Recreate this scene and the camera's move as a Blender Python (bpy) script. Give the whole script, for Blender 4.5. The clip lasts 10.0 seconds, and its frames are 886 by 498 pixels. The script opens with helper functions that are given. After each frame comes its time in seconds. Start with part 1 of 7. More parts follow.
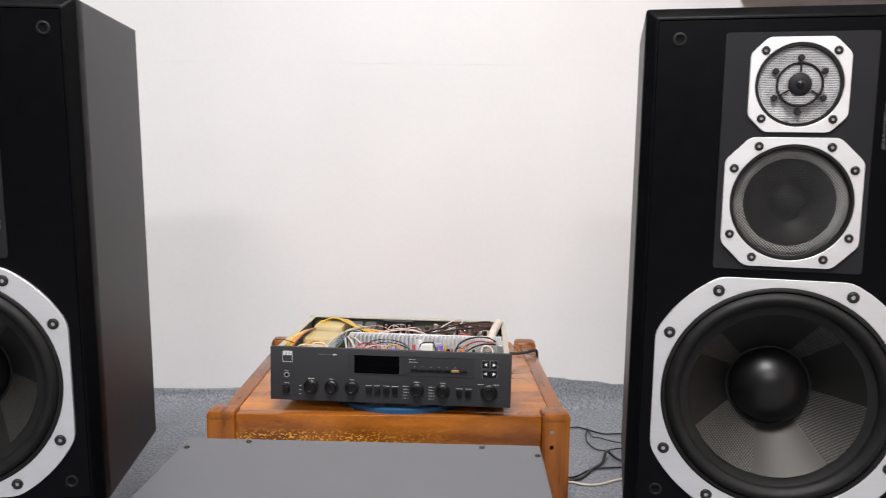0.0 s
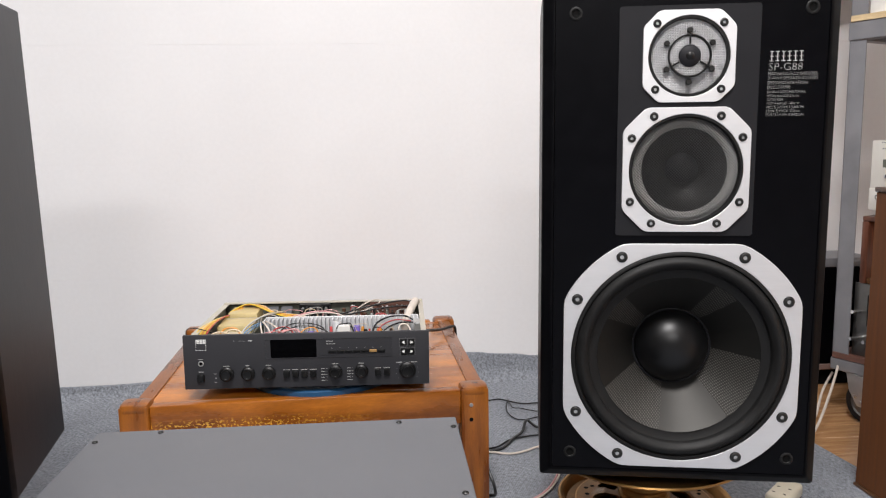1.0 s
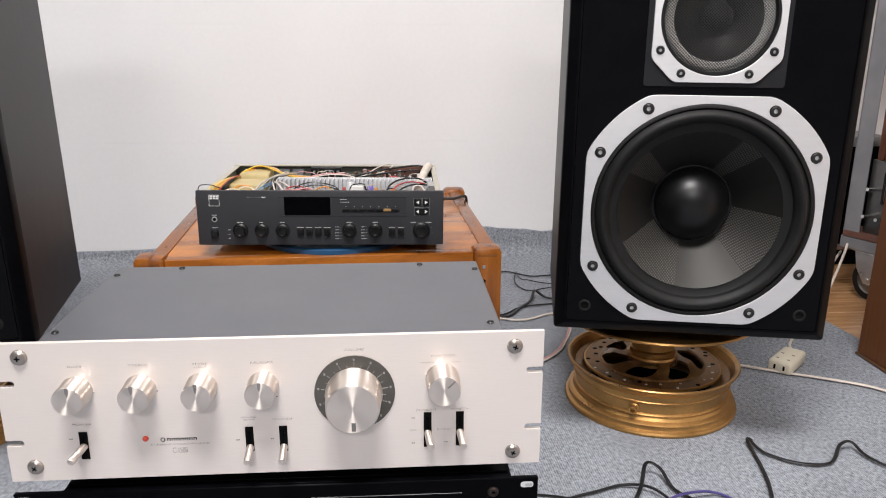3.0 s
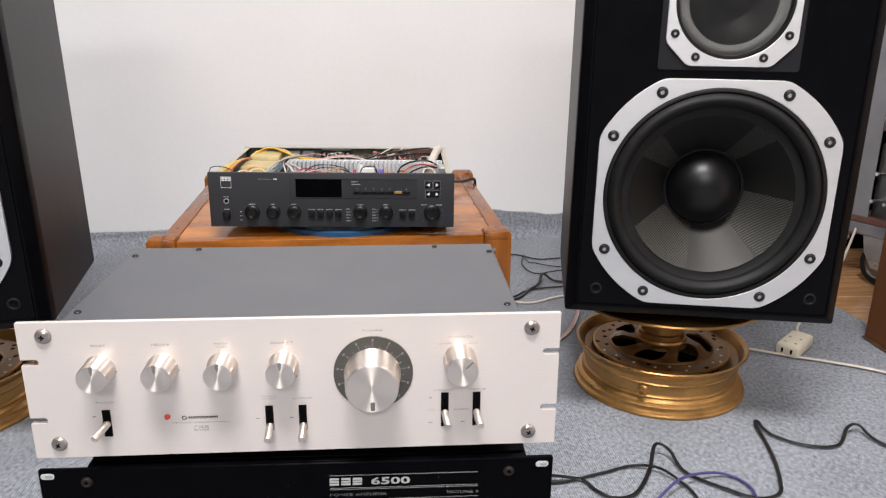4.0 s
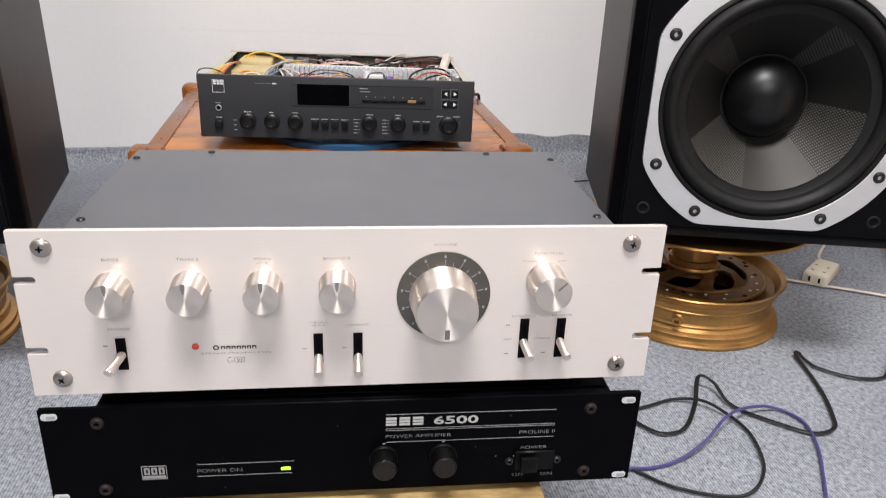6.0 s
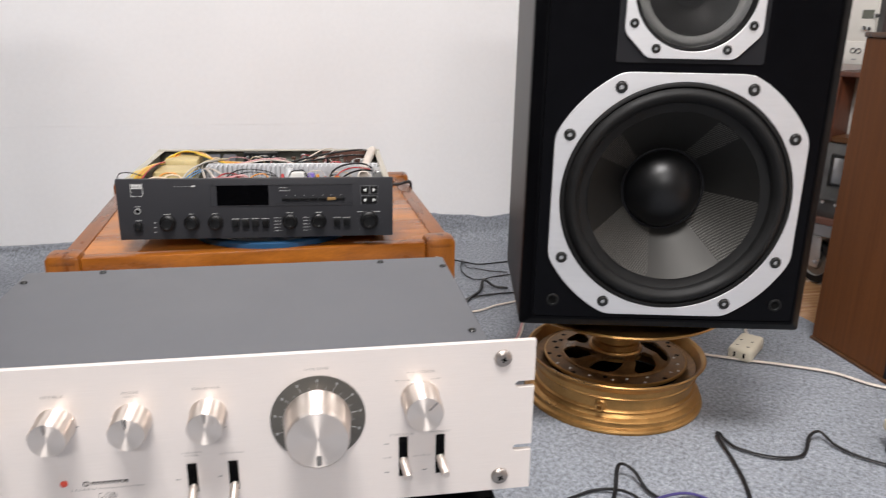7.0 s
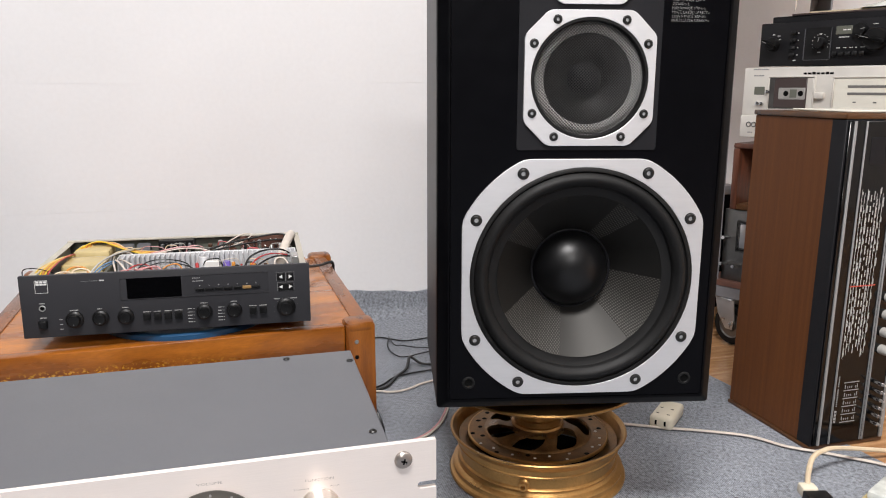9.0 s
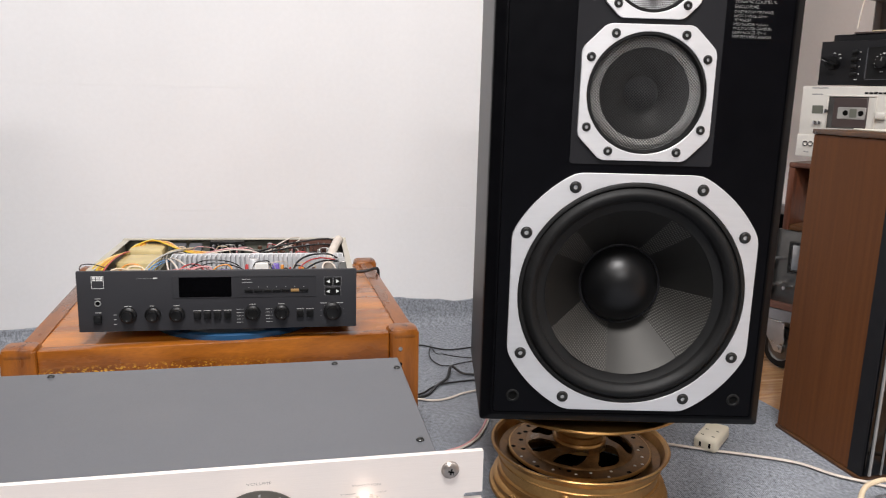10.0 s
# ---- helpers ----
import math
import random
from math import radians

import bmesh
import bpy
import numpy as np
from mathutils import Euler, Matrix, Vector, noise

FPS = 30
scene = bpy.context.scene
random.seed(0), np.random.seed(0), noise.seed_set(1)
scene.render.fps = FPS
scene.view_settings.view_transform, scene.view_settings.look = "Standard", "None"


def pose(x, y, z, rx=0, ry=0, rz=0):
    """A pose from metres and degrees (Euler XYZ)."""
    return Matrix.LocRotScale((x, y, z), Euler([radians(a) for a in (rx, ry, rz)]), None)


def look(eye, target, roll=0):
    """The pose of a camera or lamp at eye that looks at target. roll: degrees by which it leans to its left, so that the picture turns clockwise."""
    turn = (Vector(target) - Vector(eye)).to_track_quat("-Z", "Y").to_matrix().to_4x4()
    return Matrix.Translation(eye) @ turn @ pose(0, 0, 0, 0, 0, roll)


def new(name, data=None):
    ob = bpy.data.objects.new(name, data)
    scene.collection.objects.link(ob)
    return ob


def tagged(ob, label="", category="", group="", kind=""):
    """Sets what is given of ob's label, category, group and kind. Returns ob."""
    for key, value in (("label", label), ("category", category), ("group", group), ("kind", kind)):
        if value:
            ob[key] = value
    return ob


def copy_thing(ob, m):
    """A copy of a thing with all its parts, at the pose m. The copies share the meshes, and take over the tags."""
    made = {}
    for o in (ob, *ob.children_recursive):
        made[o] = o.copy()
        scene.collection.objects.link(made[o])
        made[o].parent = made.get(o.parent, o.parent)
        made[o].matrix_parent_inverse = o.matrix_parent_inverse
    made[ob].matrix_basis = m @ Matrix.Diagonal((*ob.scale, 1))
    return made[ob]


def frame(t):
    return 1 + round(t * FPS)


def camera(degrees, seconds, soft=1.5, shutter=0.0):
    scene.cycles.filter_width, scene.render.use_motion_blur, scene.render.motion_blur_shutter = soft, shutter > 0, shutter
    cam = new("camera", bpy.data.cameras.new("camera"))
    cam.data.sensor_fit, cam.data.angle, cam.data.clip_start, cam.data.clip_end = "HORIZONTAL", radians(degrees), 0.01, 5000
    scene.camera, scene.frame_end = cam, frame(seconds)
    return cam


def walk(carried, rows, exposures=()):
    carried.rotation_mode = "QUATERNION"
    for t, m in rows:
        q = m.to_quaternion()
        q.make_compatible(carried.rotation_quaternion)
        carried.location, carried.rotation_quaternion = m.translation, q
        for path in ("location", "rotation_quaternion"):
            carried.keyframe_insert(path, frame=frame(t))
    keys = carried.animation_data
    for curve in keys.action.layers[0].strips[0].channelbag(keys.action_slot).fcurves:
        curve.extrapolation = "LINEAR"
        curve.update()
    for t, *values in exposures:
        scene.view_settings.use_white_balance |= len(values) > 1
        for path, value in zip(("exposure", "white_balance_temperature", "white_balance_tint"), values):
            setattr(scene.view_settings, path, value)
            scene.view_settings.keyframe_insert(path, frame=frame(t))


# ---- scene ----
cam = camera(60.6, 10.0, 1.05, 0.3)
PATH = [
    (0, (0.078, 0.098, 0.695), (-0.109, 2.076, 0.464), 0.7),
    (0.5, (0.092, 0.095, 0.696), (0.031, 2.081, 0.465), -0.3),
    (0.8, (0.096, 0.094, 0.695), (0.091, 2.076, 0.427), -0.8),
    (1, (0.092, 0.093, 0.69), (0.114, 2.073, 0.41), -1.0),
    (1.5, (0.095, 0.088, 0.659), (0.143, 2.054, 0.296), -1.3),
    (2, (0.087, 0.088, 0.633), (0.135, 2.036, 0.183), -1.0),
    (2.5, (0.066, 0.095, 0.625), (0.101, 2.031, 0.126), -0.5),
    (2.7, (0.066, 0.098, 0.625), (0.093, 2.028, 0.102), -0.2),
    (3.8, (0.058, 0.087, 0.635), (0.068, 2.0, 0.054), 0.6),
    (4, (0.051, 0.09, 0.628), (0.062, 1.999, 0.034), 0.4),
    (4.2, (0.027, 0.122, 0.616), (0.04, 2.017, -0.025), 0.5),
    (4.5, (-0.003, 0.187, 0.577), (0.036, 2.058, -0.128), 0.4),
    (5, (-0.034, 0.214, 0.526), (0.084, 2.037, -0.288), 1.8),
    (5.2, (-0.045, 0.201, 0.534), (0.079, 2.021, -0.287), 2.3),
    (6.3, (-0.047, 0.195, 0.582), (0.08, 2.057, -0.137), 2.2),
    (6.5, (-0.023, 0.197, 0.594), (0.114, 2.069, -0.095), 1.8),
    (7, (0.029, 0.194, 0.612), (0.236, 2.093, 0.02), 0.8),
    (7.2, (0.055, 0.201, 0.619), (0.326, 2.098, 0.048), 0.7),
    (7.5, (0.066, 0.207, 0.627), (0.364, 2.11, 0.089), 0.1),
    (8, (0.073, 0.2, 0.637), (0.414, 2.111, 0.155), -0.5),
    (8.5, (0.07, 0.191, 0.644), (0.44, 2.105, 0.195), -0.6),
    (9, (0.064, 0.19, 0.641), (0.436, 2.109, 0.216), -0.2),
    (9.5, (0.059, 0.188, 0.64), (0.397, 2.116, 0.231), 0.4),
    (10, (0.053, 0.191, 0.642), (0.32, 2.132, 0.24), 1.2),
]
walk(cam, [(t, look(eye, target, roll)) for t, eye, target, roll in PATH])

# ---- world and lamps ----
world = bpy.data.worlds.new("world")
scene.world = world
world.use_nodes = True
world.node_tree.nodes["Background"].inputs[0].default_value = (0.9, 0.95, 1.0, 1)
world.node_tree.nodes["Background"].inputs[1].default_value = 0.05
scene.view_settings.exposure = 0.0


def area_lamp(name, at, size_x, size_y, watts, colour, aim=None):
    data = bpy.data.lights.new(name, "AREA")
    data.shape, data.size, data.size_y, data.energy, data.color = "RECTANGLE", size_x, size_y, watts, colour
    ob = new(name, data)
    ob.matrix_world = look(at, aim) if aim else pose(*at)
    return ob


WHITE = (1.0, 0.97, 0.962)
area_lamp("ceiling_lamp", (-0.02, -0.10, 2.72), 0.85, 0.55, 114, WHITE)
area_lamp("ceiling_lamp", (0.02, -2.95, 2.72), 1.30, 0.60, 120, WHITE)

# Two side lamps added as fill for rack wall and carpet; no fixtures known.
area_lamp("ceiling_lamp", (2.30, 0.45, 2.72), 1.20, 1.20, 31, WHITE)
area_lamp("ceiling_lamp", (-2.10, 0.45, 2.72), 1.20, 1.20, 14, WHITE)


# ---- materials ----
def material(name, colour, rough=0.5, metal=0.0, vary=0.10, scale=18.0, fine=0.0, fine_scale=350.0, bump=0.0, bump_scale=400.0,
             stretch=(1, 1, 1), coat=0.0, rough_vary=0.08, per_object=0.0, spec=0.5, tint=None, emit=0.0):
    m = bpy.data.materials.new(name)
    m.use_nodes = True
    nt = m.node_tree
    bsdf = nt.nodes["Principled BSDF"]
    L = nt.links.new
    bsdf.inputs["Metallic"].default_value = metal
    bsdf.inputs["Specular IOR Level"].default_value = spec
    bsdf.inputs["Coat Weight"].default_value = coat
    bsdf.inputs["Coat Roughness"].default_value = 0.15
    tc = nt.nodes.new("ShaderNodeTexCoord")
    mp = nt.nodes.new("ShaderNodeMapping")
    mp.inputs["Scale"].default_value = stretch
    L(tc.outputs["Object"], mp.inputs["Vector"])
    n1 = nt.nodes.new("ShaderNodeTexNoise")
    n1.inputs["Scale"].default_value, n1.inputs["Detail"].default_value = scale, 5
    L(mp.outputs[0], n1.inputs["Vector"])
    low = [max(0.0, c * (1 - vary)) for c in colour]
    high = [min(1.0, c * (1 + vary)) for c in (tint or colour)]
    ramp = nt.nodes.new("ShaderNodeValToRGB")
    ramp.color_ramp.elements[0].position, ramp.color_ramp.elements[1].position = 0.32, 0.68
    ramp.color_ramp.elements[0].color, ramp.color_ramp.elements[1].color = (*low, 1), (*high, 1)
    L(n1.outputs["Fac"], ramp.inputs["Fac"])
    out = ramp.outputs["Color"]
    if fine:
        n2 = nt.nodes.new("ShaderNodeTexNoise")
        n2.inputs["Scale"].default_value, n2.inputs["Detail"].default_value = fine_scale, 3
        L(mp.outputs[0], n2.inputs["Vector"])
        mr = nt.nodes.new("ShaderNodeMapRange")
        mr.inputs[1].default_value, mr.inputs[2].default_value = 0.3, 0.7
        mr.inputs[3].default_value, mr.inputs[4].default_value = 1 - fine, 1 + fine
        L(n2.outputs["Fac"], mr.inputs[0])
        mul = nt.nodes.new("ShaderNodeVectorMath")
        mul.operation = "SCALE"
        L(out, mul.inputs[0])
        L(mr.outputs[0], mul.inputs["Scale"])
        out = mul.outputs[0]
    if per_object:
        oi = nt.nodes.new("ShaderNodeObjectInfo")
        mr = nt.nodes.new("ShaderNodeMapRange")
        mr.inputs[3].default_value, mr.inputs[4].default_value = 1 - per_object, 1 + per_object
        L(oi.outputs["Random"], mr.inputs[0])
        mul = nt.nodes.new("ShaderNodeVectorMath")
        mul.operation = "SCALE"
        L(out, mul.inputs[0])
        L(mr.outputs[0], mul.inputs["Scale"])
        out = mul.outputs[0]
    L(out, bsdf.inputs["Base Color"])
    mr = nt.nodes.new("ShaderNodeMapRange")
    mr.inputs[1].default_value, mr.inputs[2].default_value = 0.3, 0.7
    mr.inputs[3].default_value, mr.inputs[4].default_value = max(0.02, rough - rough_vary), min(1.0, rough + rough_vary)
    L(n1.outputs["Fac"], mr.inputs[0])
    L(mr.outputs[0], bsdf.inputs["Roughness"])
    if bump:
        n3 = nt.nodes.new("ShaderNodeTexNoise")
        n3.inputs["Scale"].default_value, n3.inputs["Detail"].default_value = bump_scale, 4
        L(mp.outputs[0], n3.inputs["Vector"])
        b = nt.nodes.new("ShaderNodeBump")
        b.inputs["Strength"].default_value, b.inputs["Distance"].default_value = bump, 0.001
        L(n3.outputs["Fac"], b.inputs["Height"])
        L(b.outputs[0], bsdf.inputs["Normal"])
    if emit:
        bsdf.inputs["Emission Color"].default_value = (*colour, 1)
        bsdf.inputs["Emission Strength"].default_value = emit
    return m


def carpet_material():
    m = material("blue_grey_felt_carpet", (0.245, 0.261, 0.290), 0.95, vary=0.10, scale=7, spec=0.1)
    nt = m.node_tree
    L = nt.links.new
    bsdf = nt.nodes["Principled BSDF"]
    tc = nt.nodes.new("ShaderNodeTexCoord")
    base = bsdf.inputs["Base Color"].links[0].from_socket
    # heathered fibres: short flecks of pale and dark yarn
    mp = nt.nodes.new("ShaderNodeMapping")
    mp.inputs["Rotation"].default_value = (0, 0, radians(35))
    mp.inputs["Scale"].default_value = (1.0, 0.8, 1.0)
    L(tc.outputs["Object"], mp.inputs["Vector"])
    fl = nt.nodes.new("ShaderNodeTexNoise")
    fl.inputs["Scale"].default_value, fl.inputs["Detail"].default_value, fl.inputs["Roughness"].default_value = 420, 6, 0.85
    L(mp.outputs[0], fl.inputs["Vector"])
    big = nt.nodes.new("ShaderNodeTexNoise")
    big.inputs["Scale"].default_value, big.inputs["Detail"].default_value = 170, 5
    L(mp.outputs[0], big.inputs["Vector"])
    # needle-punched ribs
    wv = nt.nodes.new("ShaderNodeTexWave")
    wv.wave_type, wv.bands_direction = "BANDS", "X"
    wv.inputs["Scale"].default_value, wv.inputs["Distortion"].default_value = 88, 1.6
    wv.inputs["Detail"].default_value, wv.inputs["Detail Scale"].default_value = 2, 3
    mp2 = nt.nodes.new("ShaderNodeMapping")
    mp2.inputs["Rotation"].default_value = (0, 0, radians(-6))
    L(tc.outputs["Object"], mp2.inputs["Vector"])
    L(mp2.outputs[0], wv.inputs["Vector"])
    add = nt.nodes.new("ShaderNodeMath")
    add.operation = "MULTIPLY_ADD"
    L(big.outputs["Fac"], add.inputs[0])
    add.inputs[1].default_value = 0.75
    L(fl.outputs["Fac"], add.inputs[2])
    add2 = nt.nodes.new("ShaderNodeMath")
    add2.operation = "MULTIPLY_ADD"
    L(wv.outputs["Fac"], add2.inputs[0])
    add2.inputs[1].default_value = 0.15
    L(add.outputs[0], add2.inputs[2])
    mr = nt.nodes.new("ShaderNodeMapRange")
    mr.inputs[1].default_value, mr.inputs[2].default_value, mr.inputs[3].default_value, mr.inputs[4].default_value = 0.66, 1.18, 0.32, 1.73
    L(add2.outputs[0], mr.inputs[0])
    mul = nt.nodes.new("ShaderNodeVectorMath")
    mul.operation = "SCALE"
    L(base, mul.inputs[0])
    L(mr.outputs[0], mul.inputs["Scale"])
    L(mul.outputs[0], bsdf.inputs["Base Color"])
    b = nt.nodes.new("ShaderNodeBump")
    b.inputs["Strength"].default_value, b.inputs["Distance"].default_value = 0.7, 0.003
    L(add2.outputs[0], b.inputs["Height"])
    L(b.outputs[0], bsdf.inputs["Normal"])
    return m


def wood_material(name, dark, pale, rough, grain=(1, 1, 1), scale=9.0, coat=0.0, per_object=0.0, bump=0.12, spec=0.5):
    """Streaked grain along one axis, with broad figure and fine pores."""
    m = material(name, dark, rough, vary=0.06, scale=scale, stretch=grain, tint=pale, fine=0.13, fine_scale=95, bump=bump,
                 bump_scale=120, coat=coat, per_object=per_object, spec=spec)
    return m


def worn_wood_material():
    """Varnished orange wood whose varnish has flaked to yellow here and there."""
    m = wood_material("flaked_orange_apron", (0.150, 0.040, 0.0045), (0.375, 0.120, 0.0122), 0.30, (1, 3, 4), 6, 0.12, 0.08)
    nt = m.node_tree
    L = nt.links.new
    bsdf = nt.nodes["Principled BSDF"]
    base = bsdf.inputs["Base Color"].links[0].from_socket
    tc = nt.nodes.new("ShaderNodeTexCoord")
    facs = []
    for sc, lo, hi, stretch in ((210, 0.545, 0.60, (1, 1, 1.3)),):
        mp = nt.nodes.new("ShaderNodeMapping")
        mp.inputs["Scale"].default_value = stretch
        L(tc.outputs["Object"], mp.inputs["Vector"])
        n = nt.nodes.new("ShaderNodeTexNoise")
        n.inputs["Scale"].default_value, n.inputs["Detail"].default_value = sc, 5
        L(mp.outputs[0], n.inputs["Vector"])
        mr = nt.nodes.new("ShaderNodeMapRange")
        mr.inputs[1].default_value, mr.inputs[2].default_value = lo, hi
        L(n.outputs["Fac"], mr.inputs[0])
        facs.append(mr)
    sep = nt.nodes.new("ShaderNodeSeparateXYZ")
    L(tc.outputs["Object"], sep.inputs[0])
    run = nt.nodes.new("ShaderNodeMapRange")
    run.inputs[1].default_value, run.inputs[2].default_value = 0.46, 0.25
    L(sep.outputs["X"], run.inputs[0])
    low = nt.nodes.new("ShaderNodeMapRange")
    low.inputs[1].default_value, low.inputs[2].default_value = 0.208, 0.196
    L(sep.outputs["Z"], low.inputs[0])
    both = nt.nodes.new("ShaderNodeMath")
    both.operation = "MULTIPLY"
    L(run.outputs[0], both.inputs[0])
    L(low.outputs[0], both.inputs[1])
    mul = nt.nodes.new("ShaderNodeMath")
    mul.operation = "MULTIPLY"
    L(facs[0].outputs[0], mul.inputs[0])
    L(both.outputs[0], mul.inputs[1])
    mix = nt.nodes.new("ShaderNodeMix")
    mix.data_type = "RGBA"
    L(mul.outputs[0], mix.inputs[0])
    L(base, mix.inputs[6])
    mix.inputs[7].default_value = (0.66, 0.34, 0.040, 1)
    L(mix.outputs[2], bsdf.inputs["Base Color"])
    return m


def turned_material():
    """Aluminium turned on a lathe: fine rings, so that highlights fan out."""
    m = material("turned_aluminium", (0.80, 0.725, 0.665), 0.40, 0.95, vary=0.02, scale=40, rough_vary=0.03)
    nt = m.node_tree
    bsdf = nt.nodes["Principled BSDF"]
    bsdf.inputs["Anisotropic"].default_value = 0.9
    bsdf.inputs["Anisotropic Rotation"].default_value = 0.25
    tg = nt.nodes.new("ShaderNodeTangent")
    tg.direction_type, tg.axis = "RADIAL", "Y"
    nt.links.new(tg.outputs[0], bsdf.inputs["Tangent"])
    return m


def woven_material():
    """Dark cloth of crossed carbon strands."""
    m = material("woven_carbon_cone", (0.0050, 0.0049, 0.0046), 0.52, vary=0.05, scale=20, spec=0.5)
    nt = m.node_tree
    L = nt.links.new
    bsdf = nt.nodes["Principled BSDF"]
    tc = nt.nodes.new("ShaderNodeTexCoord")
    skew = nt.nodes.new("ShaderNodeMapping")
    skew.inputs["Rotation"].default_value = (0, radians(38), 0)
    L(tc.outputs["Object"], skew.inputs["Vector"])
    ck = []
    for ax in ("X", "Z"):
        w = nt.nodes.new("ShaderNodeTexWave")
        w.wave_type, w.bands_direction = "BANDS", ax
        w.inputs["Scale"].default_value, w.inputs["Distortion"].default_value = 112, 1.2
        L(skew.outputs[0], w.inputs["Vector"])
        ck.append(w)
    mx = nt.nodes.new("ShaderNodeMath")
    mx.operation = "MULTIPLY"
    L(ck[0].outputs["Fac"], mx.inputs[0])
    L(ck[1].outputs["Fac"], mx.inputs[1])
    b = nt.nodes.new("ShaderNodeBump")
    b.inputs["Strength"].default_value, b.inputs["Distance"].default_value = 0.18, 0.0009
    L(mx.outputs[0], b.inputs["Height"])
    L(b.outputs[0], bsdf.inputs["Normal"])
    # raised strands are paler and shine, the resin between them stays dull
    strand = nt.nodes.new("ShaderNodeMapRange")
    strand.inputs["From Min"].default_value, strand.inputs["From Max"].default_value = 0.05, 0.65
    L(mx.outputs[0], strand.inputs["Value"])
    tone = nt.nodes.new("ShaderNodeMix")
    tone.data_type = "RGBA"
    tone.inputs["A"].default_value = (0.0075, 0.0072, 0.0066, 1)
    tone.inputs["B"].default_value = (0.038, 0.0362, 0.0322, 1)
    L(strand.outputs["Result"], tone.inputs["Factor"])
    L(tone.outputs["Result"], bsdf.inputs["Base Color"])
    shine = nt.nodes.new("ShaderNodeMapRange")
    shine.inputs["To Min"].default_value, shine.inputs["To Max"].default_value = 0.45, 1.12
    L(strand.outputs["Result"], shine.inputs["Value"])
    L(shine.outputs["Result"], bsdf.inputs["Specular IOR Level"])
    return m


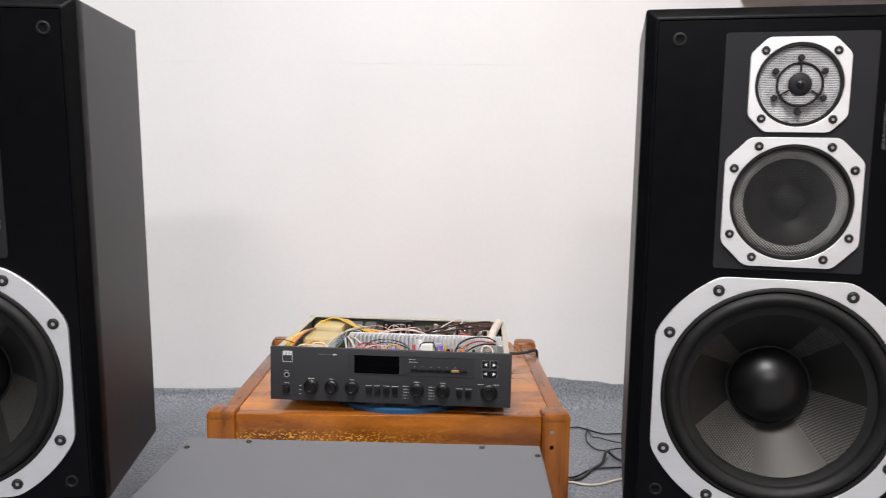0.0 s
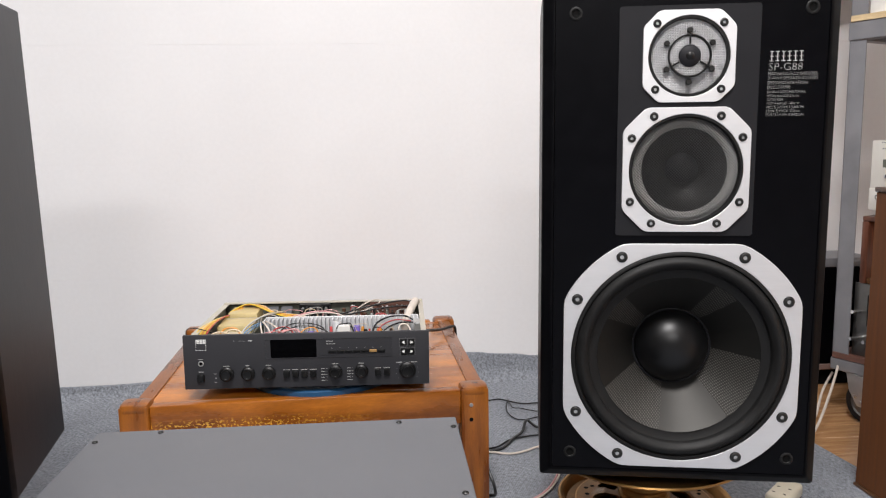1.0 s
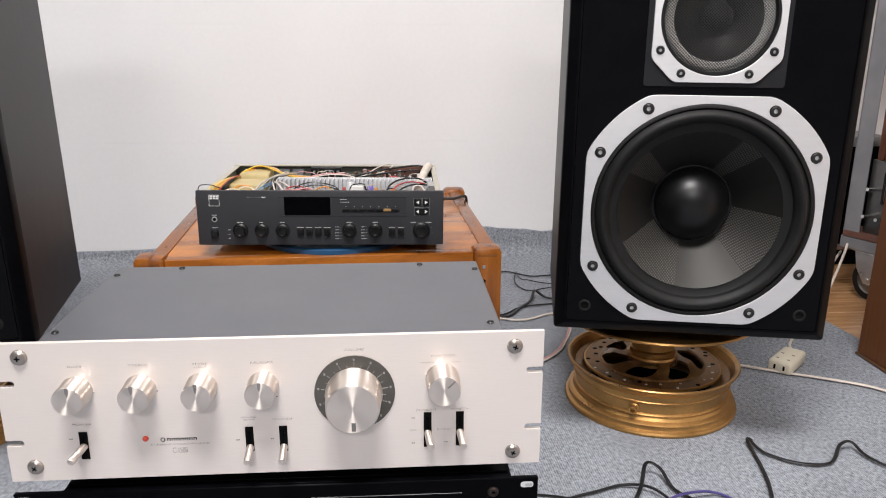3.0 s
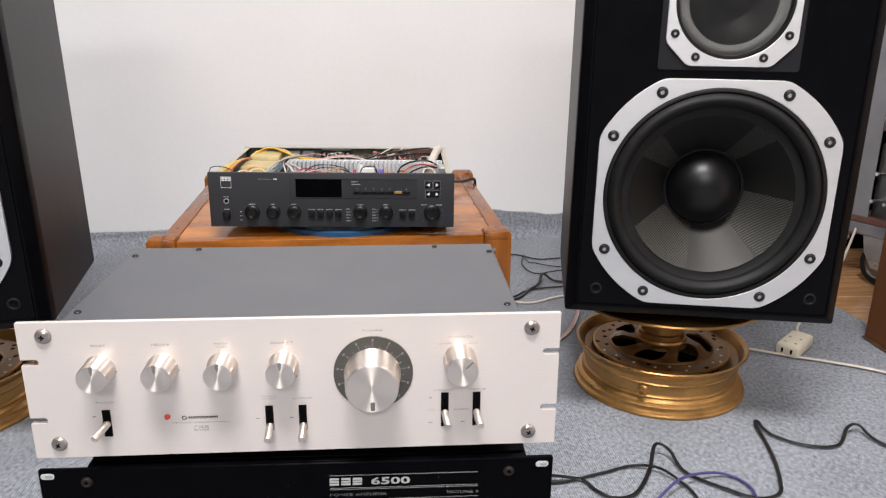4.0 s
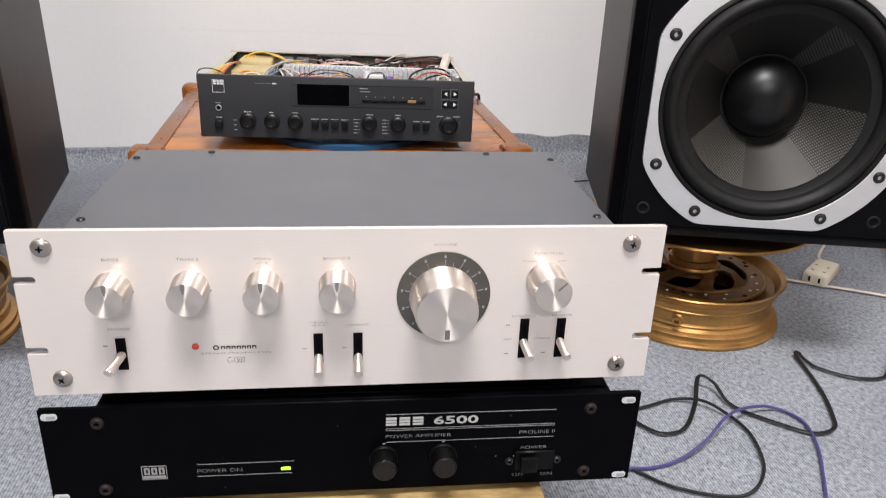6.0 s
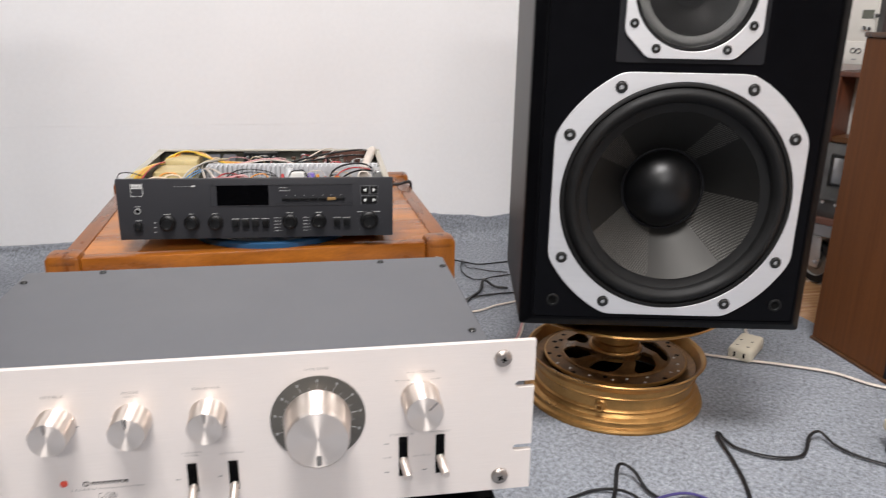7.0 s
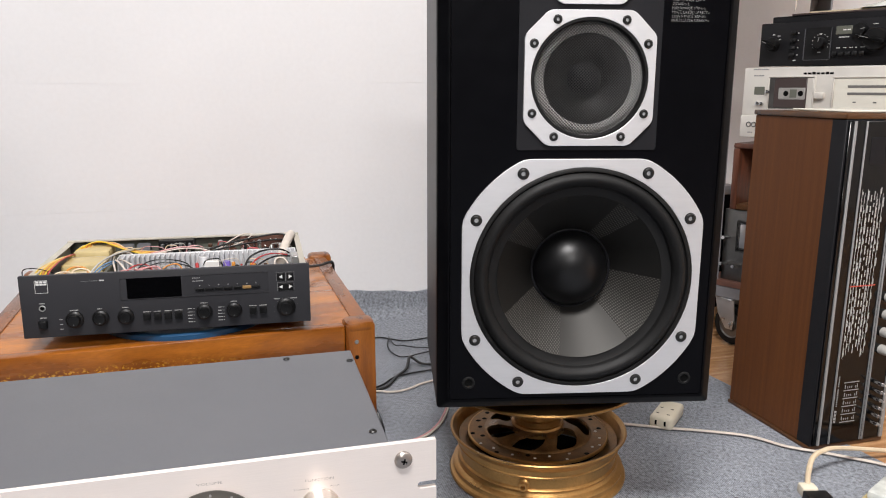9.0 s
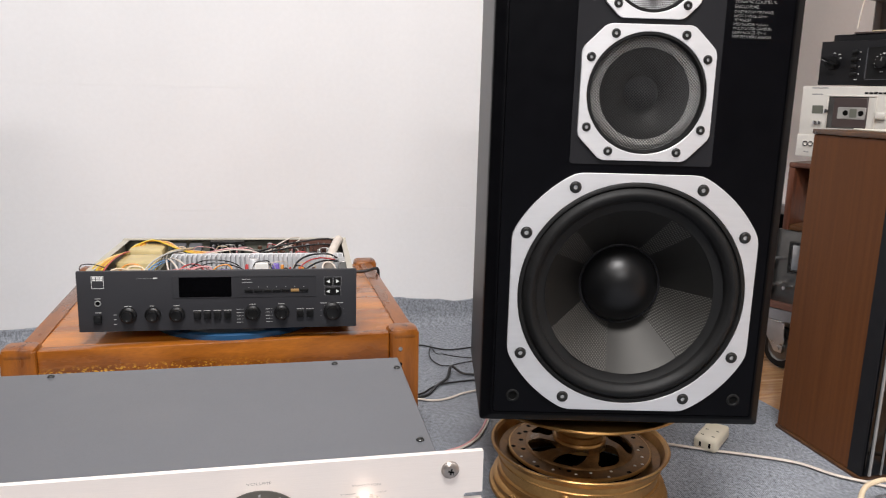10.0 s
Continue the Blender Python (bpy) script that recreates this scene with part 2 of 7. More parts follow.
M = dict(
    wall=material("white_wall_paint", (0.805, 0.80, 0.808), 0.45, vary=0.02, scale=3, fine=0.012, fine_scale=90, bump=0.04, bump_scale=160),
    plain=material("off_white_paint", (0.76, 0.75, 0.74), 0.7, vary=0.03, scale=2),
    far_wall=material("dark_grey_paint", (0.075, 0.072, 0.070), 0.8, vary=0.05, scale=2),
    carpet=carpet_material(),
    tile=wood_material("glazed_wood_tile", (0.40, 0.20, 0.085), (0.62, 0.36, 0.18), 0.22, (1, 12, 1), 6, 0.2, 0.14, 0.03),
    grout=material("pale_grout", (0.52, 0.40, 0.28), 0.9, vary=0.15, scale=60),
    vinyl=material("black_ash_vinyl", (0.0140, 0.0148, 0.0182), 0.42, vary=0.08, scale=30, stretch=(18, 18, 1), bump=0.005, bump_scale=45, rough_vary=0.02, spec=0.28),
    baffle=material("satin_black_baffle", (0.0014, 0.0014, 0.0022), 0.34, vary=0.1, scale=40, bump=0.02, bump_scale=900, rough_vary=0.03, spec=0.10),
    edge=material("satin_black_moulding", (0.0014, 0.0014, 0.0020), 0.42, vary=0.1, scale=40, spec=0.085),
    dark_panel=material("charcoal_driver_panel", (0.0105, 0.0105, 0.0125), 0.55, vary=0.06, scale=30, bump=0.04, bump_scale=1200, spec=0.2),
    frame=material("brushed_pale_frame", (0.77, 0.77, 0.78), 0.54, 0.94, vary=0.02, scale=30, stretch=(1, 1, 8), bump=0.02, bump_scale=900, rough_vary=0.03),
    rubber=material("black_rubber", (0.0058, 0.0057, 0.0057), 0.56, vary=0.2, scale=60, bump=0.02, bump_scale=800, spec=0.26),
    cone=material("dark_smooth_cone", (0.0044, 0.0043, 0.0040), 0.50, vary=0.04, scale=20, bump=0.02, bump_scale=1500, rough_vary=0.02, spec=0.42),
    cap=material("satin_black_dome", (0.0030, 0.0030, 0.0034), 0.37, vary=0.05, scale=20, rough_vary=0.02, spec=0.36),
    hole=material("black_recess", (0.002, 0.002, 0.002), 0.8, vary=0.1, spec=0.1),
    screw=material("black_oxide_screw", (0.024, 0.0235, 0.0225), 0.36, 0.5, vary=0.2, scale=200),
    mesh=material("steel_mesh", (0.036, 0.036, 0.037), 0.40, 0.6, vary=0.15, scale=60),
    bright_mesh=material("bright_mesh", (0.68, 0.68, 0.69), 0.36, 0.6, vary=0.1, scale=60),
    chrome=material("polished_metal", (0.72, 0.72, 0.72), 0.16, 1.0, vary=0.05, scale=60),
    plated=material("dull_plated_screw", (0.36, 0.325, 0.30), 0.32, 0.9, vary=0.15, scale=80),
    meter_white=material("pale_meter_face", (0.70, 0.68, 0.60), 0.4, vary=0.04, scale=20),
    dial=material("brown_grey_dial", (0.112, 0.104, 0.092), 0.36, 0.6, vary=0.10, scale=14, stretch=(1, 1, 6), bump=0.05, bump_scale=500),
    dull_silver=material("tarnished_silver_panel", (0.16, 0.158, 0.152), 0.38, 0.9, vary=0.15, scale=30),
    zinc=material("zinc_plated_steel", (0.52, 0.53, 0.54), 0.34, 1.0, vary=0.12, scale=25),
    alu=material("brushed_aluminium_panel", (0.755, 0.690, 0.648), 0.36, 0.35, vary=0.02, scale=40, stretch=(1, 30, 30), fine=0.02, fine_scale=700, bump=0.05, bump_scale=700, rough_vary=0.05),
    knob=turned_material(),
    black_steel=material("black_painted_steel", (0.0014, 0.0014, 0.0021), 0.40, vary=0.15, scale=25, bump=0.02, bump_scale=900, spec=0.035),
    grey_steel=material("dark_grey_painted_steel", (0.078, 0.081, 0.090), 0.44, vary=0.06, scale=6, fine=0.04, fine_scale=500, bump=0.08, bump_scale=1500, spec=0.62),
    panel_grey=material("charcoal_painted_panel", (0.031, 0.031, 0.035), 0.50, vary=0.05, scale=9, bump=0.06, bump_scale=1500, spec=0.35),
    knob_black=material("black_moulded_plastic", (0.0045, 0.0045, 0.0048), 0.42, vary=0.15, scale=80, spec=0.4),
    glass_black=material("dark_display_glass", (0.002, 0.002, 0.0025), 0.10, vary=0.05, spec=0.3),
    cream_steel=material("dull_chromated_steel", (0.50, 0.47, 0.40), 0.5, 0.25, vary=0.06, scale=20),
    amber_metal=material("bronzed_knob_cap", (0.024, 0.0195, 0.016), 0.30, 0.6, vary=0.1, scale=80),
    trim=material("dull_aluminium_trim", (0.27, 0.27, 0.27), 0.6, 0.0, vary=0.08, scale=60),
    tape=material("beige_cloth_tape", (0.52, 0.44, 0.30), 0.7, vary=0.15, scale=80),
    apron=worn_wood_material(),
    ink_soft=material("off_white_print", (0.44, 0.44, 0.43), 0.6, vary=0.05),
    dial_print=material("white_dial_print", (0.60, 0.60, 0.59), 0.6, vary=0.05),
    pale_surround=material("pale_treated_cloth", (0.70, 0.69, 0.66), 0.6, vary=0.08, scale=60),
    ink=material("white_print", (0.72, 0.72, 0.70), 0.6, vary=0.05),
    ink_dim=material("pale_grey_print", (0.27, 0.27, 0.27), 0.6, vary=0.05),
    ink_dark=material("grey_black_print", (0.14, 0.135, 0.13), 0.6, vary=0.1),
    red_led=material("red_lens", (0.62, 0.070, 0.040), 0.4, vary=0.02, emit=0.08),
    green_led=material("green_lens", (0.50, 0.95, 0.03), 0.3, vary=0.02, emit=1.3),
    amber=material("amber_key", (0.32, 0.19, 0.07), 0.4, vary=0.1),
    gold=material("gold_painted_alloy", (0.44, 0.246, 0.084), 0.36, 0.80, vary=0.18, scale=22, fine=0.08, fine_scale=260, bump=0.05, bump_scale=300, rough_vary=0.10),
    gold_worn=material("tarnished_gold_disc", (0.215, 0.118, 0.048), 0.38, 0.75, vary=0.38, scale=34, fine=0.15, fine_scale=420, bump=0.08, bump_scale=260, rough_vary=0.12),
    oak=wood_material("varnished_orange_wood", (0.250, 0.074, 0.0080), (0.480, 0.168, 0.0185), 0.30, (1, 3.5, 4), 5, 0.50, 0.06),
    # Rails and posts darker than the top: brown stain, plus shade put into colour.
    oak_y=wood_material("varnished_orange_rail_shaded", (0.140, 0.040, 0.0055), (0.290, 0.090, 0.0100), 0.30, (4, 1, 4), 6, 0.30, 0.08),
    oak_z=wood_material("varnished_orange_post_shaded", (0.125, 0.032, 0.0040), (0.320, 0.104, 0.0112), 0.32, (9, 9, 1), 5, 0.12, 0.08),
    ply=wood_material("worn_plywood", (0.140, 0.088, 0.029), (0.400, 0.274, 0.107), 0.62, (1, 4, 5), 14, 0.0, 0.0, 0.25),
    walnut=wood_material("walnut_veneer", (0.107, 0.0385, 0.0128), (0.123, 0.0452, 0.0152), 0.44, (34, 34, 0.8), 3.5, 0.0, 0.0, 0.04, 0.15),
    walnut_edge=wood_material("walnut_edge", (0.060, 0.024, 0.008), (0.10, 0.042, 0.014), 0.35, (1, 7, 7), 5, 0.08, 0.0, 0.04),
    red_wood=wood_material("red_brown_wood", (0.058, 0.0180, 0.0090), (0.130, 0.042, 0.0200), 0.4, (8, 8, 1), 8, 0.2),
    pink_brown=material("brown_painted_wood", (0.22, 0.145, 0.125), 0.5, vary=0.08, scale=8),
    dark_brown=material("dark_brown_painted_wood", (0.055, 0.040, 0.038), 0.4, vary=0.12, scale=8),
    champagne=material("champagne_aluminium", (0.66, 0.635, 0.585), 0.42, 0.25, vary=0.04, scale=20, bump=0.05, bump_scale=900),
    cream=material("cream_plastic", (0.70, 0.64, 0.51), 0.42, vary=0.05, scale=30),
    white_cable=material("off_white_cable", (0.64, 0.57, 0.50), 0.5, vary=0.08, scale=40),
    tan_cable=material("cream_cable", (0.68, 0.55, 0.38), 0.45, vary=0.08, scale=40),
    black_cable=material("black_pvc_cable", (0.008, 0.008, 0.009), 0.40, vary=0.2, scale=60),
    violet_cable=material("violet_pvc_cable", (0.058, 0.047, 0.170), 0.36, vary=0.12, scale=60),
    pink_cable=material("pink_speaker_wire", (0.60, 0.30, 0.30), 0.4, vary=0.1, scale=40),
    blue=material("blue_plastic", (0.017, 0.072, 0.16), 0.38, vary=0.1, scale=30),
    rack=material("galvanised_rack_steel", (0.23, 0.23, 0.245), 0.45, 0.2, vary=0.14, scale=12, rough_vary=0.12),
    pine=wood_material("pale_shelf_board", (0.52, 0.37, 0.19), (0.70, 0.54, 0.32), 0.6, (1, 8, 8), 6),
    red_board=material("red_brown_board", (0.135, 0.062, 0.045), 0.5, vary=0.25, scale=25),
    silver=material("silver_painted_panel", (0.47, 0.47, 0.46), 0.34, 0.6, vary=0.06, scale=20),
    grey_plastic=material("grey_knob_plastic", (0.46, 0.45, 0.42), 0.4, vary=0.08, scale=60),
    pcb=material("brown_circuit_board", (0.075, 0.035, 0.018), 0.5, vary=0.4, scale=120),
    olive=material("olive_grey_steel", (0.13, 0.135, 0.11), 0.5, 0.2, vary=0.1, scale=30),
    paper=material("waxed_yellow_paper", (0.52, 0.415, 0.20), 0.45, vary=0.12, scale=40),
    fin=material("pale_anodised_fins", (0.66, 0.665, 0.68), 0.45, 0.3, vary=0.06, scale=60),
    purple=material("violet_capacitor_sleeve", (0.20, 0.14, 0.50), 0.35, vary=0.1, scale=80),
    white_part=material("white_nylon", (0.80, 0.79, 0.76), 0.5, vary=0.04, scale=60),
    yellow_wire=material("yellow_wire", (0.72, 0.50, 0.035), 0.4, vary=0.1, scale=80),
    orange_wire=material("orange_wire", (0.62, 0.26, 0.04), 0.4, vary=0.1, scale=80),
    red_wire=material("red_wire", (0.45, 0.05, 0.05), 0.4, vary=0.1, scale=80),
    blue_wire=material("blue_wire", (0.10, 0.25, 0.46), 0.4, vary=0.1, scale=80),
    clear=material("clear_plastic_film", (0.62, 0.64, 0.60), 0.15, vary=0.2, scale=40),
    deep_black=material("deep_black_plastic", (0.0016, 0.0016, 0.0018), 0.40, vary=0.15, scale=80, spec=0.16),
    matt_black=material("matt_black_front", (0.0095, 0.0095, 0.0110), 0.48, vary=0.12, scale=20, bump=0.03, bump_scale=900, spec=0.22),
    dark_brown_screw=material("dull_brown_screw", (0.022, 0.016, 0.015), 0.6, 0.2, vary=0.2, scale=200, spec=0.2),
    tape_shell=material("grey_cassette_shell", (0.30, 0.29, 0.275), 0.4, vary=0.08, scale=60),
    sector=woven_material(),
)


for key in ("cone", "sector"):
    M[key].node_tree.nodes["Principled BSDF"].inputs["Specular Tint"].default_value = (1.0, 0.975, 0.93, 1)


# ---- mesh helpers ----
def part(name, bm, mat, parent, label="", smooth=True, sharp=40):
    """Links a bmesh as one mesh object under a thing or a part."""
    me = bpy.data.meshes.new(name)
    bmesh.ops.recalc_face_normals(bm, faces=bm.faces)
    if smooth:
        for f in bm.faces:
            f.smooth = True
        for e in bm.edges:
            if len(e.link_faces) == 2 and e.calc_face_angle(0) > radians(sharp):
                e.smooth = False
    bm.to_mesh(me)
    bm.free()
    me.materials.append(mat)
    ob = new(name, me)
    if parent is not None:
        ob.parent = parent
    if label:
        tagged(ob, label)
    return ob


def share(name, ob, parent, at=None):
    """Another object on the same mesh."""
    o = new(name, ob.data)
    o.parent = parent
    if at is not None:
        o.matrix_basis = at
    return o


def thing(name, m, label, category, group="", kind=""):
    ob = new(name)
    ob.empty_display_size = 0.05
    ob.matrix_world = m
    return tagged(ob, label, category, group, kind)


def box(bm, x0, x1, y0, y1, z0, z1, bevel=0.0, seg=2, m=None):
    tmp = bmesh.new() if (bevel or m is not None) else bm
    v = [tmp.verts.new((x, y, z)) for x in (x0, x1) for y in (y0, y1) for z in (z0, z1)]
    for q in ((0, 1, 3, 2), (4, 6, 7, 5), (0, 4, 5, 1), (2, 3, 7, 6), (0, 2, 6, 4), (1, 5, 7, 3)):
        tmp.faces.new([v[i] for i in q])
    if tmp is not bm:
        if bevel:
            bmesh.ops.bevel(tmp, geom=tmp.edges[:], offset=bevel, segments=seg, affect="EDGES", profile=0.5)
        merge(bm, tmp, m)
    return bm


def merge(bm, tmp, m=None):
    if m is not None:
        bmesh.ops.transform(tmp, matrix=m, verts=tmp.verts[:])
    me = bpy.data.meshes.new("scratch")
    tmp.to_mesh(me)
    bm.from_mesh(me)
    bpy.data.meshes.remove(me)
    tmp.free()


def boxed(x0, x1, y0, y1, z0, z1, bevel=0.0, seg=2, m=None):
    return box(bmesh.new(), x0, x1, y0, y1, z0, z1, bevel, seg, m)


def lathe(bm, profile, n=48, axis="Y", at=(0, 0, 0), closed=False, arc=None):
    """Turns (radius, height) pairs round an axis through at. Y: height runs into the depth; Z: up."""
    rings = []
    a0, a1 = arc or (0.0, 2 * math.pi)
    steps = n if arc is None else n + 1
    for r, h in profile:
        ring = []
        if r < 1e-6 and arc is None:
            p = (at[0], at[1] + h, at[2]) if axis == "Y" else (at[0], at[1], at[2] + h) if axis == "Z" else (at[0] + h, at[1], at[2])
            ring = [bm.verts.new(p)]
        else:
            for i in range(steps):
                a = a0 + (a1 - a0) * i / n
                c, s = r * math.cos(a), r * math.sin(a)
                p = (at[0] + c, at[1] + h, at[2] + s) if axis == "Y" else (at[0] + c, at[1] + s, at[2] + h) if axis == "Z" else (at[0] + h, at[1] + c, at[2] + s)
                ring.append(bm.verts.new(p))
        rings.append(ring)
    pairs = list(zip(rings, rings[1:])) + ([(rings[-1], rings[0])] if closed else [])
    for a, b in pairs:
        for i in range(n):
            j = (i + 1) % steps if arc is None else i + 1
            if len(a) == 1 and len(b) == 1:
                continue
            if len(a) == 1:
                bm.faces.new((a[0], b[i], b[j]))
            elif len(b) == 1:
                bm.faces.new((a[i], b[0], a[j]))
            else:
                bm.faces.new((a[i], b[i], b[j], a[j]))
    return bm


def turned(profile, n=48, axis="Y", at=(0, 0, 0), closed=False):
    return lathe(bmesh.new(), profile, n, axis, at, closed)


def smooth_path(points, per=8):
    """Catmull-Rom points through the given ones."""
    p = [Vector(q) for q in points]
    p = [p[0] * 2 - p[1]] + p + [p[-1] * 2 - p[-2]]
    out = []
    for i in range(1, len(p) - 2):
        a, b, c, d = p[i - 1:i + 3]
        for k in range(per):
            t = k / per
            out.append(0.5 * (2 * b + (c - a) * t + (2 * a - 5 * b + 4 * c - d) * t * t + (3 * b - a - 3 * c + d) * t ** 3))
    out.append(p[-2])
    return out


def tube(bm, points, r, seg=8, per=8, flat=1.0):
    path = smooth_path(points, per)
    up = Vector((0, 0, 1))
    rings = []
    for i, q in enumerate(path):
        d = (path[min(i + 1, len(path) - 1)] - path[max(i - 1, 0)]).normalized()
        side = d.cross(up)
        if side.length < 0.05:
            side = d.cross(Vector((1, 0, 0)))
        side.normalize()
        top = side.cross(d)
        rings.append([bm.verts.new(q + side * r * flat * math.cos(2 * math.pi * k / seg) + top * r * math.sin(2 * math.pi * k / seg)) for k in range(seg)])
    for a, b in zip(rings, rings[1:]):
        for k in range(seg):
            bm.faces.new((a[k], a[(k + 1) % seg], b[(k + 1) % seg], b[k]))
    bm.faces.new(rings[0])
    bm.faces.new(rings[-1][::-1])
    return bm


def prism(bm, outline, y0, y1, chamfer=0.0):
    """A plate from an outline in x and z, from y0 (front) to y1."""
    cx = sum(p[0] for p in outline) / len(outline)
    cz = sum(p[1] for p in outline) / len(outline)

    def ring(y, s):
        out = []
        for x, z in outline:
            d = math.hypot(x - cx, z - cz)
            k = (d - s) / d
            out.append(bm.verts.new((cx + (x - cx) * k, y, cz + (z - cz) * k)))
        return out
    loops = [ring(y0, chamfer), ring(y0 + chamfer, 0), ring(y1, 0)] if chamfer else [ring(y0, 0), ring(y1, 0)]
    n = len(outline)
    for a, b in zip(loops, loops[1:]):
        for i in range(n):
            bm.faces.new((a[i], b[i], b[(i + 1) % n], a[(i + 1) % n]))
    bm.faces.new(loops[0])
    bm.faces.new(loops[-1][::-1])
    return bm


def rounded(x0, x1, z0, z1, r, n=5):
    pts = []
    for cx, cz, a0 in ((x1 - r, z1 - r, 0), (x0 + r, z1 - r, 90), (x0 + r, z0 + r, 180), (x1 - r, z0 + r, 270)):
        for i in range(n + 1):
            a = radians(a0 + 90 * i / n)
            pts.append((cx + r * math.cos(a), cz + r * math.sin(a)))
    return pts


def ring_plate(corners, r_in, at, y0, y1, chamfer=0.0012, n=96):
    """A flat plate with straight or cut corners and a round hole, standing in x and z."""
    bm = bmesh.new()
    angles = sorted({round(2 * math.pi * i / n, 6) for i in range(n)} | {round(math.atan2(z, x) % (2 * math.pi), 6) for x, z in corners})
    poly = sorted(corners, key=lambda p: math.atan2(p[1], p[0]) % (2 * math.pi))

    def reach(a):
        d = Vector((math.cos(a), math.sin(a)))
        best = 9.0
        for (ax, az), (bx, bz) in zip(poly, poly[1:] + poly[:1]):
            e = Vector((bx - ax, bz - az))
            den = d.x * e.y - d.y * e.x
            if abs(den) < 1e-9:
                continue
            t = (ax * e.y - az * e.x) / den
            u = (ax * d.y - az * d.x) / den
            if t > 0 and -1e-4 <= u <= 1 + 1e-4:
                best = min(best, t)
        return best
    loops = [[], [], [], [], [], []]
    for a in angles:
        ro = reach(a)
        for k, (r, y) in enumerate(((ro, y1), (ro, y0 + chamfer), (ro - chamfer, y0), (r_in + chamfer, y0), (r_in, y0 + chamfer), (r_in, y1))):
            loops[k].append(bm.verts.new((at[0] + r * math.cos(a), y, at[1] + r * math.sin(a))))
    m = len(angles)
    for k in range(6):
        a, b = loops[k], loops[(k + 1) % 6]
        for i in range(m):
            bm.faces.new((a[i], b[i], b[(i + 1) % m], a[(i + 1) % m]))
    return bm


def holed_plate(outline, holes, y0, y1, n=96):
    """A plate in x and z with round holes (x, z, radius)."""
    bm = bmesh.new()
    loops = [[bm.verts.new((x, y0, z)) for x, z in outline]]
    for x, z, r in holes:
        loops.append([bm.verts.new((x + r * math.cos(2 * math.pi * i / n), y0, z + r * math.sin(2 * math.pi * i / n))) for i in range(n)])
    edges = []
    for lp in loops:
        edges += [bm.edges.new((a, b)) for a, b in zip(lp, lp[1:] + lp[:1])]
    bmesh.ops.triangle_fill(bm, use_beauty=True, use_dissolve=False, edges=edges, normal=(0, -1, 0))
    for lp in loops:
        back = [bm.verts.new((v.co.x, y1, v.co.z)) for v in lp]
        for i in range(len(lp)):
            j = (i + 1) % len(lp)
            bm.faces.new((lp[i], back[i], back[j], lp[j]))
    return bm


def octagon(h, cut, fillet=0.0):
    """A square with cut corners, each vertex eased by a short curve."""
    p = [(h, h - cut), (h - cut, h), (-(h - cut), h), (-h, h - cut), (-h, -(h - cut)), (-(h - cut), -h), (h - cut, -h), (h, -(h - cut))]
    out = []
    for a, b, c in zip(p[-1:] + p[:-1], p, p[1:] + p[:1]):
        a, b, c = Vector(a), Vector(b), Vector(c)
        s, e = b + (a - b).normalized() * fillet, b + (c - b).normalized() * fillet
        for i in range(7):
            t = i / 6
            out.append(tuple((1 - t) ** 2 * s + 2 * t * (1 - t) * b + t * t * e))
    return out


def clipped_square(h, reach, n=160):
    """A square whose corners are cut by a circle, the meeting points slightly eased."""
    out = []
    for i in range(n):
        a = 2 * math.pi * i / n
        side = h / max(abs(math.cos(a)), abs(math.sin(a)))
        r = (side ** -110 + reach ** -110) ** (-1 / 110)
        out.append((r * math.cos(a), r * math.sin(a)))
    return out


def socket_screw(bm, x, z, y, r=0.006):
    """A round head with a hexagonal hole, facing the front."""
    lathe(bm, [(r * 1.10, y + 0.0005), (r * 1.10, y - 0.0004), (r * 0.96, y - 0.0004), (r * 0.90, y - 0.0022), (r * 0.82, y - 0.0026), (r * 0.42, y - 0.0026), (r * 0.38, y + 0.0015), (0, y + 0.0015)], 18, "Y", (x, 0, z))
    return bm


def cross_screw(bm, x, z, y, r=0.0065):
    """A domed head with a cross slot, facing the front."""
    lathe(bm, [(r, y), (r, y - 0.001), (r * 0.85, y - 0.0026), (r * 0.5, y - 0.0036), (0, y - 0.004)], 20, "Y", (x, 0, z))
    return bm


def cross_slot(bm, x, z, y, r=0.0065, turn=20):
    for k in (0, 90):
        box(bm, -r * 0.5, r * 0.5, -0.0002, 0.0012, -r * 0.12, r * 0.12, 0, 1, Matrix.Translation((x, y - 0.0042, z)) @ Matrix.Rotation(radians(turn + k), 4, "Y"))
    return bm


def words(text, x0, x1, z0, z1, y, weight=-0.018):
    """Flat raised letters, fitted between x0 and x1 and z0 and z1, facing the front."""
    cu = bpy.data.curves.new("letters", "FONT")
    cu.body, cu.extrude, cu.resolution_u, cu.offset = text, 0.0, 2, weight
    ob = bpy.data.objects.new("letters", cu)
    me = bpy.data.meshes.new_from_object(ob)
    bm = bmesh.new()
    bm.from_mesh(me)
    xs, ys = [v.co.x for v in bm.verts], [v.co.y for v in bm.verts]
    ax, bx, ay, by = min(xs), max(xs), min(ys), max(ys)
    for v in bm.verts:
        u, w = (v.co.x - ax) / (bx - ax), (v.co.y - ay) / (by - ay)
        v.co = Vector((x0 + (x1 - x0) * u, y, z0 + (z1 - z0) * w))
    bpy.data.objects.remove(ob)
    bpy.data.curves.remove(cu)
    bpy.data.meshes.remove(me)
    return bm


def bars(bm, rows, y, t=0.0003):
    """Thin printed bars: x0, x1, z0, z1."""
    for x0, x1, z0, z1 in rows:
        box(bm, x0, x1, y - t, y, z0, z1)
    return bm


